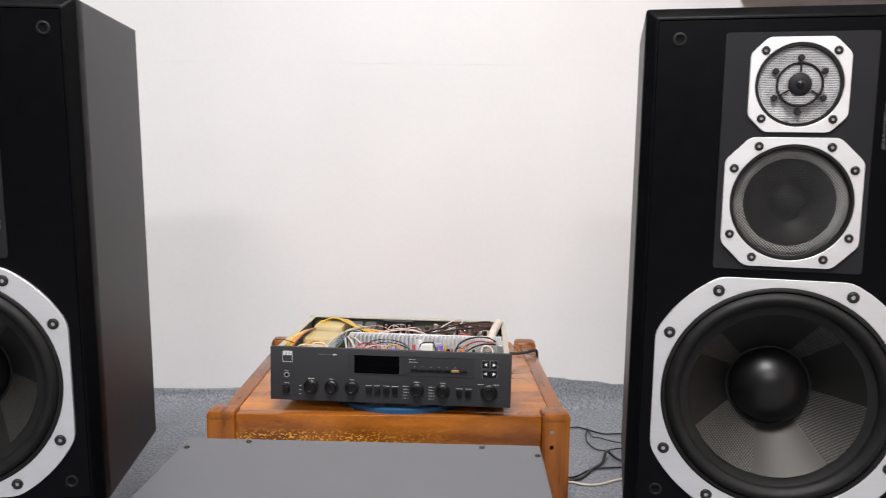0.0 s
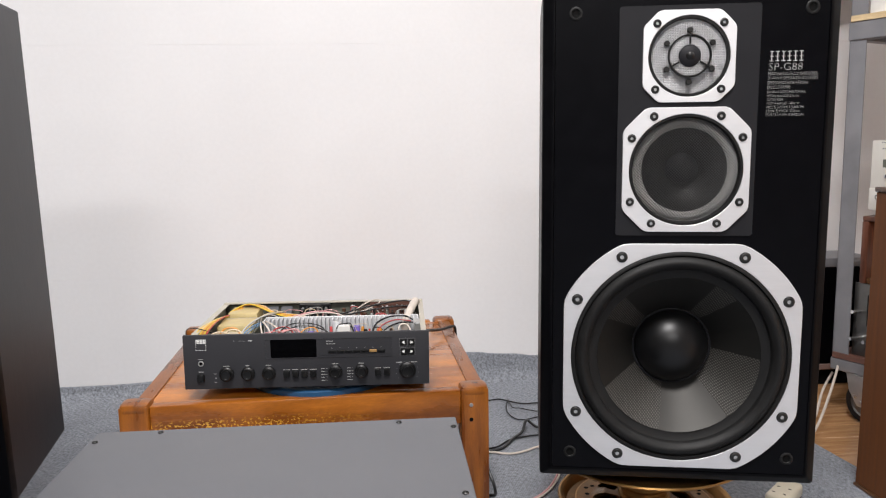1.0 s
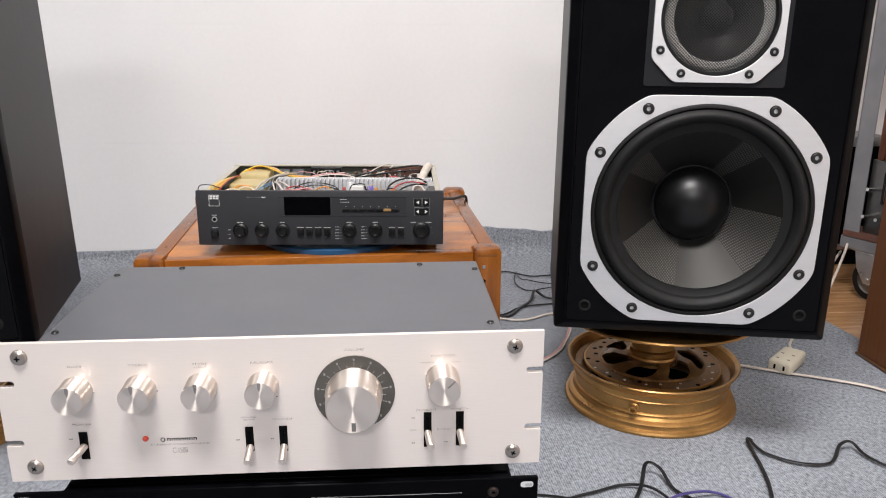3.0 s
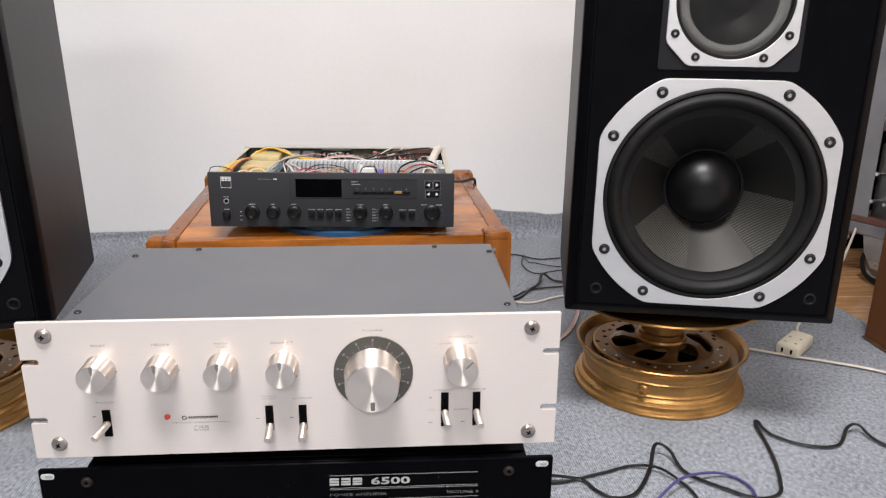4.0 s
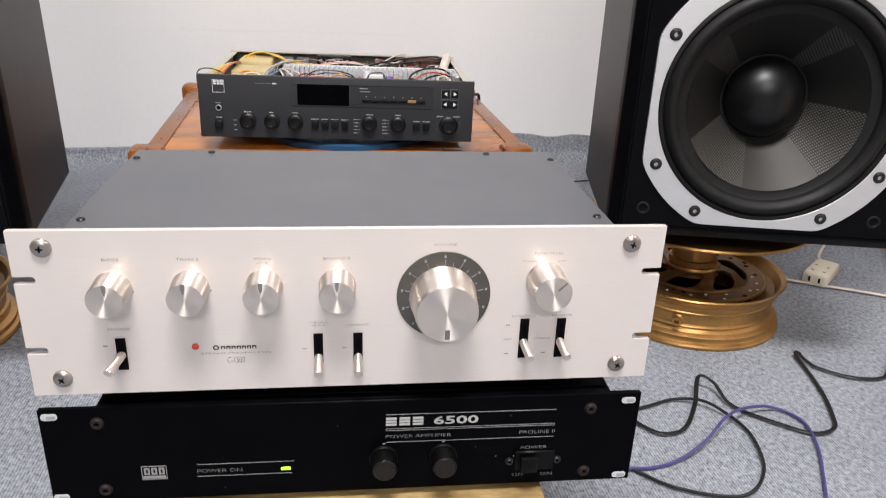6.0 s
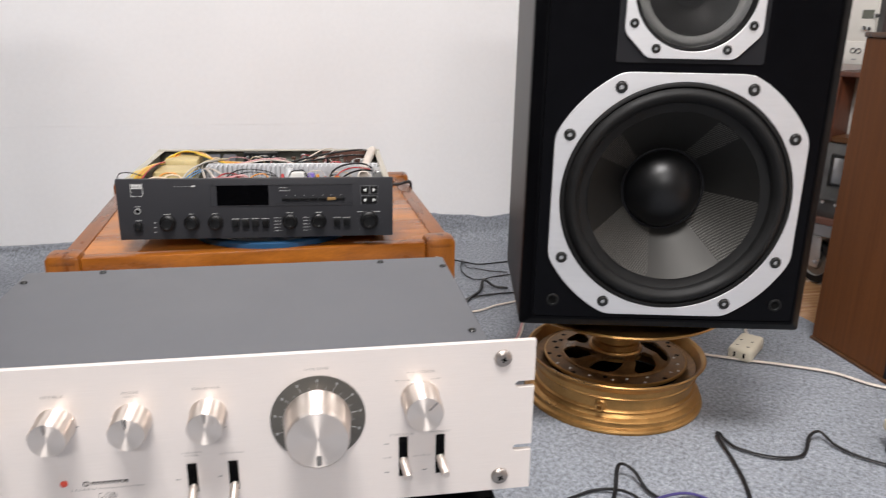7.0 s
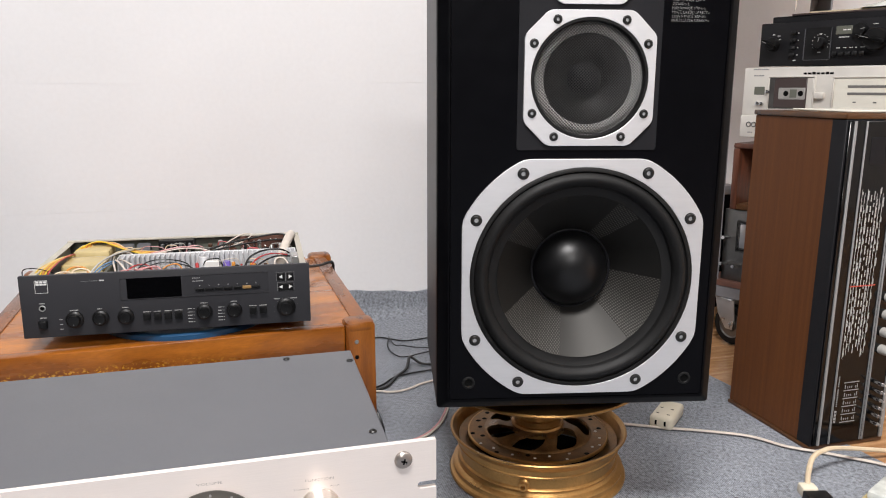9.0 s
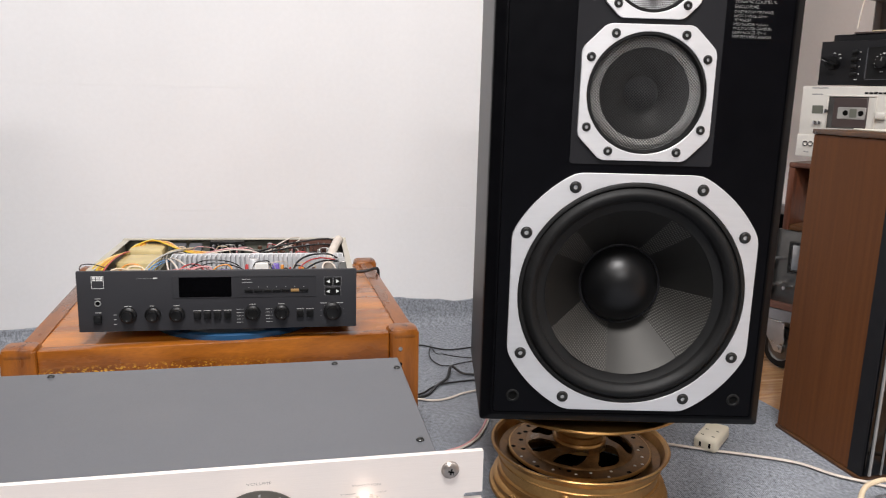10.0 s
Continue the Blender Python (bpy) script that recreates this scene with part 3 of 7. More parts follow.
def dashes(bm, x0, x1, z, h, y, rng, piece=0.004, gap=0.0015):
    """A line of small writing that cannot be read."""
    x = x0
    while x < x1 - 0.001:
        w = min(piece * rng.uniform(0.5, 1.5), x1 - x)
        box(bm, x, x + w, y - 0.0003, y, z, z + h)
        x += w + gap
    return bm


# ---- the room ----
ROOM = pose(0, 2.22, 0, 0, 0, 4.5)      # x along the long wall, y towards it
SEAM, FIRST = 0.3125, 0.0205


def structure(name, bm, mat, label, parent=None, smooth=False):
    ob = part(name, bm, mat, parent, "", smooth)
    return tagged(ob, label, name.split("_")[0], "", "structure")


def build_room():
    wall = structure("wall_north", boxed(-3.1, 3.1, 0.0012, 0.14, -0.02, 2.8), M["wall"], "white painted wall of wide boards with faint horizontal seams")
    wall.matrix_world = ROOM
    for i in range(9):
        z0, z1 = FIRST + SEAM * (i - 1), FIRST + SEAM * i
        z0, z1 = max(z0, -0.02), min(z1, 2.8)
        bm = boxed(-3.1, 3.1, 0.0, 0.0018, z0 + 0.00006, z1 - 0.00006, 0.00018, 1)
        part("board", bm, M["wall"], wall, "", False)
    # Unseen walls: dark keeps reflections black, the white east one fills the rack side.
    for nm, b in (("wall_south", (-3.1, 3.1, -7.0, -6.9, -0.02, 2.8)), ("wall_west", (-3.2, -3.1, -7.0, 0.14, -0.02, 2.8)), ("wall_east", (3.1, 3.2, -7.0, 0.14, -0.02, 2.8))):
        w = structure(nm, boxed(*b), M["plain"] if nm == "wall_east" else M["far_wall"], "unseen plain white wall closing the room" if nm == "wall_east" else "unseen plain dark wall closing the room")
        w.matrix_world = ROOM
    c = structure("ceiling", boxed(-3.2, 3.2, -7.0, 0.14, 2.8, 2.9), M["plain"], "plain white ceiling")
    c.matrix_world = ROOM


def build_floor():
    floor = structure("floor", boxed(-3.2, 3.2, -7.0, 0.14, -0.06, -0.014), M["grout"], "orange-brown wood-look floor tiles with pale joints")
    floor.matrix_world = ROOM
    rng = random.Random(3)
    w, l = 0.148, 0.598
    me = None
    for r in range(46):
        for k in range(5):
            x0, y0 = 0.55 + k * 0.60 - (r % 2) * 0.30 + rng.uniform(-0.02, 0.02), -0.02 - (r + 1) * 0.15
            cut = min(1.0, (3.095 - x0) / l)
            if cut < 0.03:
                continue
            if me is None:
                me = part("tile", boxed(0, l, 0, w, -0.013, -0.003, 0.0012, 1), M["tile"], floor, "", False)
                me.matrix_basis = Matrix.Translation((x0, y0, 0))
            else:
                share("tile", me, floor, Matrix.Translation((x0, y0, 0)) @ Matrix.Diagonal((cut, 1, 1, 1)))


def carpet_edge(y):
    return 0.967 + 0.19 * (1.6 - y)


def build_carpet():
    """One sheet that ends beside the radio and curls up against the wall in a loose wave."""
    bm = bmesh.new()
    inv = ROOM
    nx, rows = 150, []
    tops = [(-3.0, 0.012), (-0.95, 0.023), (-0.79, 0.032), (-0.63, 0.041), (-0.25, 0.066), (0.16, 0.084), (0.225, 0.0815), (0.258, 0.0755),
            (0.32, 0.073), (0.39, 0.065), (0.47, 0.072), (0.62, 0.060), (0.90, 0.065), (1.3, 0.06)]

    def top(x):
        for (a, ha), (b, hb) in zip(tops, tops[1:]):
            if a <= x <= b:
                f = (x - a) / (b - a)
                return ha + (hb - ha) * (f * f * (3 - 2 * f))
        return tops[0][1] if x < tops[0][0] else tops[-1][1]
    # profile across: flat, then a soft bend, then up the wall
    flat = [-6.8, -4.0, -2.5, -1.8, -1.5, -1.2, -1.0, -0.8, -0.6, -0.45, -0.32, -0.22, -0.15]
    for i in range(nx + 1):
        x = -3.05 + (0.94 + 3.05) * i / nx
        h = top(x)
        wob = 0.006 * noise.noise(Vector((x * 9, 0.3, 0)))
        prof = [(y, 0.0) for y in flat]
        bend = max(0.035, 0.55 * h)
        for k in range(1, 9):
            a = k / 8 * math.pi / 2
            prof.append((-0.010 - bend + bend * math.sin(a) + wob * (1 - k / 8), bend * (1 - math.cos(a)) * min(1.0, h / (bend + 0.001))))
        prof.append((-0.008, max(h, bend * 0.9)))
        prof.append((-0.003, max(h, bend * 0.9) + 0.001))
        col = []
        for k, (y, z) in enumerate(prof):
            z += 0.0012 * noise.noise(Vector((x * 6, y * 6, 2)))
            w = inv @ Vector((x, y, z))
            if x > 0.3:
                # shear the right part so that its border follows the cut edge
                f = (x - 0.3) / (0.94 - 0.3)
                e = carpet_edge(w.y)
                w.x = w.x + f * (e - (inv @ Vector((0.94, y, z))).x)
            col.append(bm.verts.new(w))
        rows.append(col)
    for a, b in zip(rows, rows[1:]):
        for k in range(len(a) - 1):
            bm.faces.new((a[k], b[k], b[k + 1], a[k + 1]))
    ext = bmesh.ops.extrude_face_region(bm, geom=bm.faces[:])
    for v in ext["geom"]:
        if isinstance(v, bmesh.types.BMVert):
            v.co.z -= 0.004
    ob = part("carpet", bm, M["carpet"], None, "", True, 60)
    tagged(ob, "blue-grey felt carpet, loosely curled up against the wall", "carpet", "", "structure")


# ---- loudspeakers ----
def grille_grid(bm, r, pitch, wire, dome, at, y, angle=45.0):
    """Crossed wires over a shallow dome."""
    n = int(r / pitch)
    ca, sa = math.cos(radians(angle)), math.sin(radians(angle))

    def place(u, v, off):
        d2 = (u * u + v * v) / (r * r)
        return Vector((at[0] + u * ca - v * sa, y - dome * (1 - d2) - off, at[1] + u * sa + v * ca))
    for flip in (0, 1):
        for i in range(-n, n + 1):
            u = i * pitch
            half = math.sqrt(max(0.0, r * r - u * u))
            if half < pitch:
                continue
            m = max(4, int(half / 0.006))
            last = None
            for k in range(m + 1):
                v = -half + 2 * half * k / m
                a, b = ((u - wire / 2, v), (u + wire / 2, v))
                off = 0.0001 if flip else 0.0
                if flip:
                    a, b = (a[1], a[0]), (b[1], b[0])
                p = [bm.verts.new(place(*a, off)), bm.verts.new(place((a[0] + b[0]) / 2, (a[1] + b[1]) / 2, off + wire * 0.5)), bm.verts.new(place(*b, off))]
                if last:
                    bm.faces.new((last[0], last[1], p[1], p[0]))
                    bm.faces.new((last[1], last[2], p[2], p[1]))
                last = p
    return bm


def faceted_cone(r0, y0, r1, y1, a0, a1, at):
    """One sector of a cone from the outer radius to the neck, pressed nearly flat."""
    bm = bmesh.new()
    k, half = 10, radians((a1 - a0) / 2)
    rings = []
    for s in range(5):
        f = s / 4
        r, ring = r0 + (r1 - r0) * f, []
        for i in range(k + 1):
            a = radians(a0 + (a1 - a0) * i / k)
            d = abs(2 * i / k - 1) * half
            bulge = r * (math.cos(d) - math.cos(half)) * (y1 - y0) / (r0 - r1)
            ring.append(bm.verts.new((at[0] + r * math.cos(a), y0 + (y1 - y0) * f - bulge * 0.20, at[1] + r * math.sin(a))))
        rings.append(ring)
    for p, q in zip(rings, rings[1:]):
        for i in range(k):
            bm.faces.new((p[i], q[i], q[i + 1], p[i + 1]))
    return bm


SPECS = [("SP-G88", 0.1013, 0.1429, 0.7756, 0.7848), ("MAGNETICALLY SHIELDED", 0.1006, 0.1633, 0.7694, 0.7732),
         ("3-WAY SPEAKER SYSTEM", 0.1006, 0.1620, 0.7636, 0.7674), ("DYNAMIC ISOLATION", 0.1004, 0.1500, 0.7578, 0.7616),
         ("ENCLOSURE", 0.1003, 0.1290, 0.7520, 0.7558), ("DIAPHRAGM MATERIAL", 0.1003, 0.1481, 0.7462, 0.7495),
         ("HIGH RANGE 25mm", 0.1003, 0.1402, 0.7413, 0.7446), ("TITANIUM", 0.1003, 0.1203, 0.7364, 0.7397),
         ("MID RANGE 100mm", 0.1003, 0.1420, 0.7315, 0.7348), ("MULTI LAYER CARBON", 0.1003, 0.1470, 0.7266, 0.7299),
         ("LOW RANGE 320mm", 0.1003, 0.1425, 0.7217, 0.7250), ("MULTI LAYER CARBON", 0.1003, 0.1470, 0.7168, 0.7201)]
FOOT = 0.2035           # height of the cabinet's underside
HIGH = 0.8955


def build_speaker(m, side):
    sp = thing("loudspeaker", m, "large black three-way loudspeaker with pale octagonal driver frames", "loudspeaker", "pair of loudspeakers")
    z = lambda v: v - FOOT
    h = HIGH - FOOT
    w0, w1 = (-0.1920, 0.1908) if side > 0 else (-0.1860, 0.1900)
    drivers = [(-0.0006, z(0.3870), 0.1492), (-0.0012, z(0.6467), 0.0747), (-0.0014, z(0.7958), 0.0526)]
    bm = bmesh.new()
    # carcass, open behind the baffle, with softly rounded front edges
    outline = rounded(w0, w1, 0, h, 0.004, 3)
    n = len(outline)
    mid = (w0 + w1) / 2
    loops = [[bm.verts.new((x, y, v)) for x, v in outline] for y in (0.0340, 0.285)]
    for i in range(n):
        bm.faces.new((loops[0][i], loops[1][i], loops[1][(i + 1) % n], loops[0][(i + 1) % n]))
    bm.faces.new(loops[1])
    part("cabinet", bm, M["vinyl"], sp, "black ash vinyl cabinet")
    bm = bmesh.new()
    loops = []
    for y, s in ((0.0341, 0.0), (0.0135, 0.0), (0.0115, 0.0006), (0.0098, 0.0020), (0.0024, 0.0112), (0.0008, 0.0130), (0.0004, 0.0148), (0.0004, 0.0160), (0.0028, 0.0168), (0.0028, 0.024)):
        loops.append([bm.verts.new((x - math.copysign(s, x - mid), y, v - math.copysign(s, v - h / 2))) for x, v in outline])
    for a, b in zip(loops, loops[1:]):
        for i in range(n):
            bm.faces.new((a[i], b[i], b[(i + 1) % n], a[(i + 1) % n]))
    part("baffle_frame", bm, M["edge"], sp, "satin black rounded front edge")
    part("baffle", holed_plate(rounded(w0 + 0.0174, w1 - 0.0174, z(FOOT + 0.0174), z(HIGH - 0.0174), 0.003, 3), drivers, 0.0004, 0.006), M["baffle"], sp, "", False)
    part("driver_panel", holed_plate(rounded(-0.0915, 0.0890, z(0.5580), z(0.8618), 0.004, 4), drivers[1:], -0.0010, 0.0010), M["dark_panel"], sp, "charcoal grey driver panel", False)
    for x, v in ((-0.1485, 0.8545), (0.1520, 0.8545), (-0.1495, 0.2440), (0.1495, 0.2440)):
        part("grille_socket", turned([(0.0088, 0.0006), (0.0088, -0.0006), (0.0080, -0.0011), (0.0062, -0.0010), (0.0052, 0.0002), (0, 0.0002)], 24, "Y", (x, 0, z(v))), M["rubber"], sp)
        part("socket_hole", turned([(0.0050, -0.0002), (0.0046, 0.0001), (0, 0.0001)], 20, "Y", (x, -0.0003, z(v))), M["hole"], sp)
    # woofer
    c = (-0.0006, z(0.3870))
    wf = part("woofer", ring_plate(clipped_square(0.1597, 0.1783), 0.1490, c, -0.0040, 0.0006, 0.0005, 120), M["frame"], sp, "pale satin octagonal woofer frame", True, 30)
    part("gasket", turned([(0.1492, -0.0034), (0.1475, -0.0048), (0.1440, -0.0048), (0.1425, -0.0020)], 96, "Y", (c[0], 0, c[1])), M["rubber"], wf)
    roll = [(0.1430 - 0.0190 * i / 12, -0.0015 - 0.0075 * math.sin(math.pi * i / 12)) for i in range(13)]
    part("surround", turned([(0.1432, 0.004)] + roll + [(0.1232, 0.006)], 96, "Y", (c[0], 0, c[1])), M["rubber"], wf, "black rubber surround")
    cuts = [-2, 22, 46, 64, 100, 132, 152, 206, 258, 309]
    for i, (a0, a1) in enumerate(zip(cuts, cuts[1:] + [358])):
        woven = i in (2, 5, 7, 9)
        part("cone_sector", faceted_cone(0.1115, 0.0075, 0.048, 0.0720, a0, a1, c), M["sector"] if woven else M["cone"], wf, "woven carbon cone sector" if woven else "", True, 12)
    part("cone_edge", turned([(0.1250, 0.0030), (0.1225, 0.0050), (0.1115, 0.0068), (0.1105, 0.0090)], 96, "Y", (c[0], 0, c[1])), M["rubber"], wf)
    part("dust_cap", turned([(q * 0.945, h + 0.0220) for q, h in ((0, 0.004), (0.010, 0.0045), (0.020, 0.0065), (0.030, 0.0105), (0.040, 0.0170), (0.047, 0.0240), (0.0530, 0.0310), (0.0560, 0.0385), (0.0565, 0.0420))], 64, "Y", (c[0], 0, c[1])), M["cap"], wf, "glossy black domed dust cap")
    part("cap_ring", turned([(0.0524, 0.0650), (0.0535, 0.0622), (0.0552, 0.0614), (0.0566, 0.0622), (0.0572, 0.0700)], 64, "Y", (c[0], 0, c[1])), M["dark_panel"], wf)
    for x, v in ((-0.0815, 0.1412), (0.0815, 0.1412), (0.1412, 0.0812), (0.1402, -0.0815), (0.0803, -0.1415), (-0.0822, -0.1415), (-0.1415, -0.0812), (-0.1412, 0.0812)):
        part("screw", socket_screw(bmesh.new(), c[0] + x, c[1] + v, -0.0038, 0.0070), M["screw"], wf)
    # midrange
    c = (-0.0012, z(0.6467))
    md = part("midrange", ring_plate(octagon(0.0832, 0.0300, 0.007), 0.0745, c, -0.0045, 0.0, 0.0005, 96), M["frame"], sp, "pale satin octagonal midrange frame", True, 30)
    part("gasket", turned([(0.0747, -0.0030), (0.0737, -0.0043), (0.0712, -0.0043), (0.0698, -0.0018), (0.0694, 0.002)], 72, "Y", (c[0], 0, c[1])), M["rubber"], md)
    part("surround", turned([(0.0698, 0.005)] + [(0.0690 - 0.0122 * i / 8, 0.0055 - 0.003 * math.sin(math.pi * i / 8)) for i in range(9)] + [(0.0566, 0.0085)], 72, "Y", (c[0], 0, c[1])), M["pale_surround"], md, "pale grey surround behind the mesh")
    part("cone", turned([(0.0570, 0.0078), (0.0500, 0.0090), (0.036, 0.0150), (0.022, 0.026)], 64, "Y", (c[0], 0, c[1])), M["cone"], md)
    part("dust_cap", turned([(0, 0.012), (0.008, 0.0127), (0.015, 0.0155), (0.020, 0.020), (0.0225, 0.0262)], 48, "Y", (c[0], 0, c[1])), M["dark_panel"], md)
    part("grille", grille_grid(bmesh.new(), 0.0694, 0.00270, 0.00095, 0.006, c, 0.002), M["mesh"], md, "fine steel mesh cover", False)
    for x, v in ((-0.0430, 0.0715), (0.0435, 0.0712), (0.0720, 0.0428), (0.0710, -0.0430), (0.0428, -0.0717), (-0.0435, -0.0717), (-0.0722, -0.0425), (-0.0715, 0.0428)):
        part("screw", socket_screw(bmesh.new(), c[0] + x, c[1] + v, -0.0043, 0.0052), M["screw"], md)
    # tweeter
    c = (-0.0014, z(0.7958))
    tw = part("tweeter", ring_plate(octagon(0.0594, 0.0205, 0.006), 0.0524, c, -0.0045, 0.0, 0.0005, 96), M["frame"], sp, "pale satin tweeter frame with cut corners", True, 30)
    part("gasket", turned([(0.0526, -0.0030), (0.0515, -0.0042), (0.0490, -0.0042), (0.0482, -0.0015), (0.048, 0.003)], 64, "Y", (c[0], 0, c[1])), M["rubber"], tw)
    part("dish", turned([(0.0485, 0.002), (0.026, 0.010), (0.0, 0.010)], 64, "Y", (c[0], 0, c[1])), M["dark_panel"], tw)
    part("grille", grille_grid(bmesh.new(), 0.0482, 0.00215, 0.00100, 0.006, c, 0.001, 0.0), M["bright_mesh"], tw, "bright steel mesh cover", False)
    part("phase_ring", turned([(0.0280, -0.0045), (0.0278, -0.0088), (0.0262, -0.0088), (0.0258, -0.0045)], 56, "Y", (c[0], 0, c[1]), True), M["rubber"], tw)
    part("phase_disc", turned([(0.0255, -0.0052), (0.016, -0.0058), (0.0155, -0.0075)], 56, "Y", (c[0], 0, c[1])), M["dull_silver"], tw)
    part("inner_grille", grille_grid(bmesh.new(), 0.0250, 0.00215, 0.00100, 0.0012, c, -0.0062, 0.0), M["bright_mesh"], tw, "bright steel mesh over the dome", False)
    part("dome", turned([(0, -0.0115), (0.005, -0.0112), (0.010, -0.0100), (0.0140, -0.0078), (0.0160, -0.0052)], 40, "Y", (c[0], 0, c[1])), M["dark_panel"], tw)
    part("dome_tip", turned([(0, -0.0140), (0.0035, -0.0134), (0.0055, -0.0112)], 24, "Y", (c[0], 0, c[1])), M["cap"], tw)
    for a in (90, 210, 330):
        part("strut", boxed(0.015, 0.027, -0.0092, -0.0070, -0.0011, 0.0011, 0, 1, Matrix.Translation((c[0], 0, c[1])) @ Matrix.Rotation(radians(-a), 4, "Y")), M["rubber"], tw)
    for a in range(6):
        a = radians(90 + 60 * a)
        part("bolt", turned([(0.0040, -0.0030), (0.0040, -0.0062), (0.0030, -0.0072), (0, -0.0072)], 14, "Y", (c[0] + 0.0335 * math.cos(a), 0, c[1] + 0.0335 * math.sin(a))), M["screw"], tw)
    for x, v in ((-0.0420, 0.0425), (0.0428, 0.0420), (-0.0425, -0.0425), (0.0420, -0.0430)):
        part("screw", socket_screw(bmesh.new(), c[0] + x, c[1] + v, -0.0043, 0.0050), M["screw"], tw)
    # printing on the baffle
    bm = bmesh.new()
    shift = 0.0 if side > 0 else -0.2640
    x = 0.1015 + shift
    for k in range(6):
        bars(bm, [(x, x + 0.0048, z(0.7872), z(0.7881)), (x, x + 0.0048, z(0.7931), z(0.7940)), (x, x + 0.0048, z(0.7991), z(0.8000)), (x + 0.0019, x + 0.0029, z(0.7881), z(0.7931)), (x + 0.0019, x + 0.0029, z(0.7940), z(0.7991))], 0.0002)
        x += 0.0074
    tagged(part("maker_mark", bm, M["ink_soft"], sp, "", False), kind="stuff")
    for text, x0, x1, z0, z1 in SPECS:
        part("lettering", words(text, x0 + shift, x1 + shift, z(z0), z(z1), 0.0001, -0.027), M["ink_soft"], sp, "", False)
    return sp


def build_wheel_stand(m):
    ws = thing("wheel_stand", m, "gold-painted motorcycle wheel with a brake disc, lying on the carpet", "wheel stand", "pair of wheel stands")
    rim = [(0.1425, 0.0), (0.1470, 0.0010), (0.1478, 0.0045), (0.1462, 0.0078), (0.1432, 0.0090), (0.1412, 0.0102), (0.1402, 0.0148), (0.1420, 0.0160), (0.1424, 0.0182), (0.1400, 0.0198),
           (0.1345, 0.0222), (0.1318, 0.0258), (0.1310, 0.0278), (0.1330, 0.0290), (0.1335, 0.0314), (0.1316, 0.0330), (0.1298, 0.0340), (0.1296, 0.0488), (0.1314, 0.0503), (0.1344, 0.0520),
           (0.1350, 0.0544), (0.1334, 0.0560), (0.1338, 0.0640), (0.1380, 0.0718), (0.1438, 0.0760), (0.1462, 0.0772), (0.1469, 0.0792), (0.1454, 0.0808), (0.1425, 0.0803), (0.1385, 0.0765),
           (0.1345, 0.0665), (0.1285, 0.0575), (0.1250, 0.0460), (0.1260, 0.0320), (0.1340, 0.0140), (0.1400, 0.0020)]
    part("rim", turned(rim, 120, "Z", (0, 0, 0), True), M["gold"], ws, "gold wheel rim with ridges", True, 24)
    v = part("valve", turned([(0.0095, 0.006), (0.0095, -0.002), (0.0066, -0.004), (0.0066, -0.012), (0.0040, -0.012), (0.0036, -0.004), (0, -0.004)], 20, "Y"), M["gold"], ws)
    v.matrix_basis = Matrix.Rotation(radians(-26.5), 4, "Z") @ Matrix.Translation((0, -0.1296, 0.0400))
    # one drilled disc with windows between its arms
    bm = bmesh.new()
    na, nr, r0, r1 = 360, 44, 0.034, 0.1160
    grid = {}

    def vert(i, j, top):
        key = (i % na, j, top)
        if key not in grid:
            r, a = r0 + (r1 - r0) * j / nr, 2 * math.pi * i / na
            dip = 0.0095 if r > 0.0905 else 0.0095 - 0.0125 * min(1.0, (0.0905 - r) / 0.024) - (0.0012 if r < 0.0895 else 0.0)
            grid[key] = bm.verts.new((r * math.cos(a), r * math.sin(a), (0.0850 if top else 0.0800) - dip))
        return grid[key]

    def open_at(i, j):
        if not (0 <= j < nr):
            return True
        r, a = r0 + (r1 - r0) * (j + 0.5) / nr, (i + 0.5) / na * 7 - 0.284
        f = a - math.floor(a) - 0.5 + (r - 0.066) * 11.0
        f = f - math.floor(f + 0.5)
        return abs(f / 0.34) ** 3 + abs((r - 0.0665) / 0.0205) ** 3 < 1
    for i in range(na):
        for j in range(nr):
            if open_at(i, j):
                continue
            bm.faces.new((vert(i, j, 1), vert(i, j + 1, 1), vert(i + 1, j + 1, 1), vert(i + 1, j, 1)))
            bm.faces.new((vert(i, j, 0), vert(i + 1, j, 0), vert(i + 1, j + 1, 0), vert(i, j + 1, 0)))
            for di, dj, p, q in ((-1, 0, (i, j), (i, j + 1)), (1, 0, (i + 1, j), (i + 1, j + 1)), (0, -1, (i, j), (i + 1, j)), (0, 1, (i, j + 1), (i + 1, j + 1))):
                if open_at((i + di) % na, j + dj):
                    bm.faces.new((vert(*p, 1), vert(*q, 1), vert(*q, 0), vert(*p, 0)))
    disc = part("brake_disc", bm, M["gold_worn"], ws, "tarnished drilled brake disc with windows", True, 35)
    disc.matrix_basis = Matrix.Translation((0, 0, -0.0040))
    # Black disc added low in the hollow, standing in for the shade there.
    part("inner_floor", turned([(0.0, 0.006), (0.128, 0.006)], 48, "Z"), M["hole"], ws)
    part("spoke_web", turned([(0.1110, 0.0585), (0.1320, 0.0640), (0.1320, 0.056), (0.1110, 0.050)], 72, "Z", (0, 0, 0), True), M["gold_worn"], ws)
    hole = bolt = None
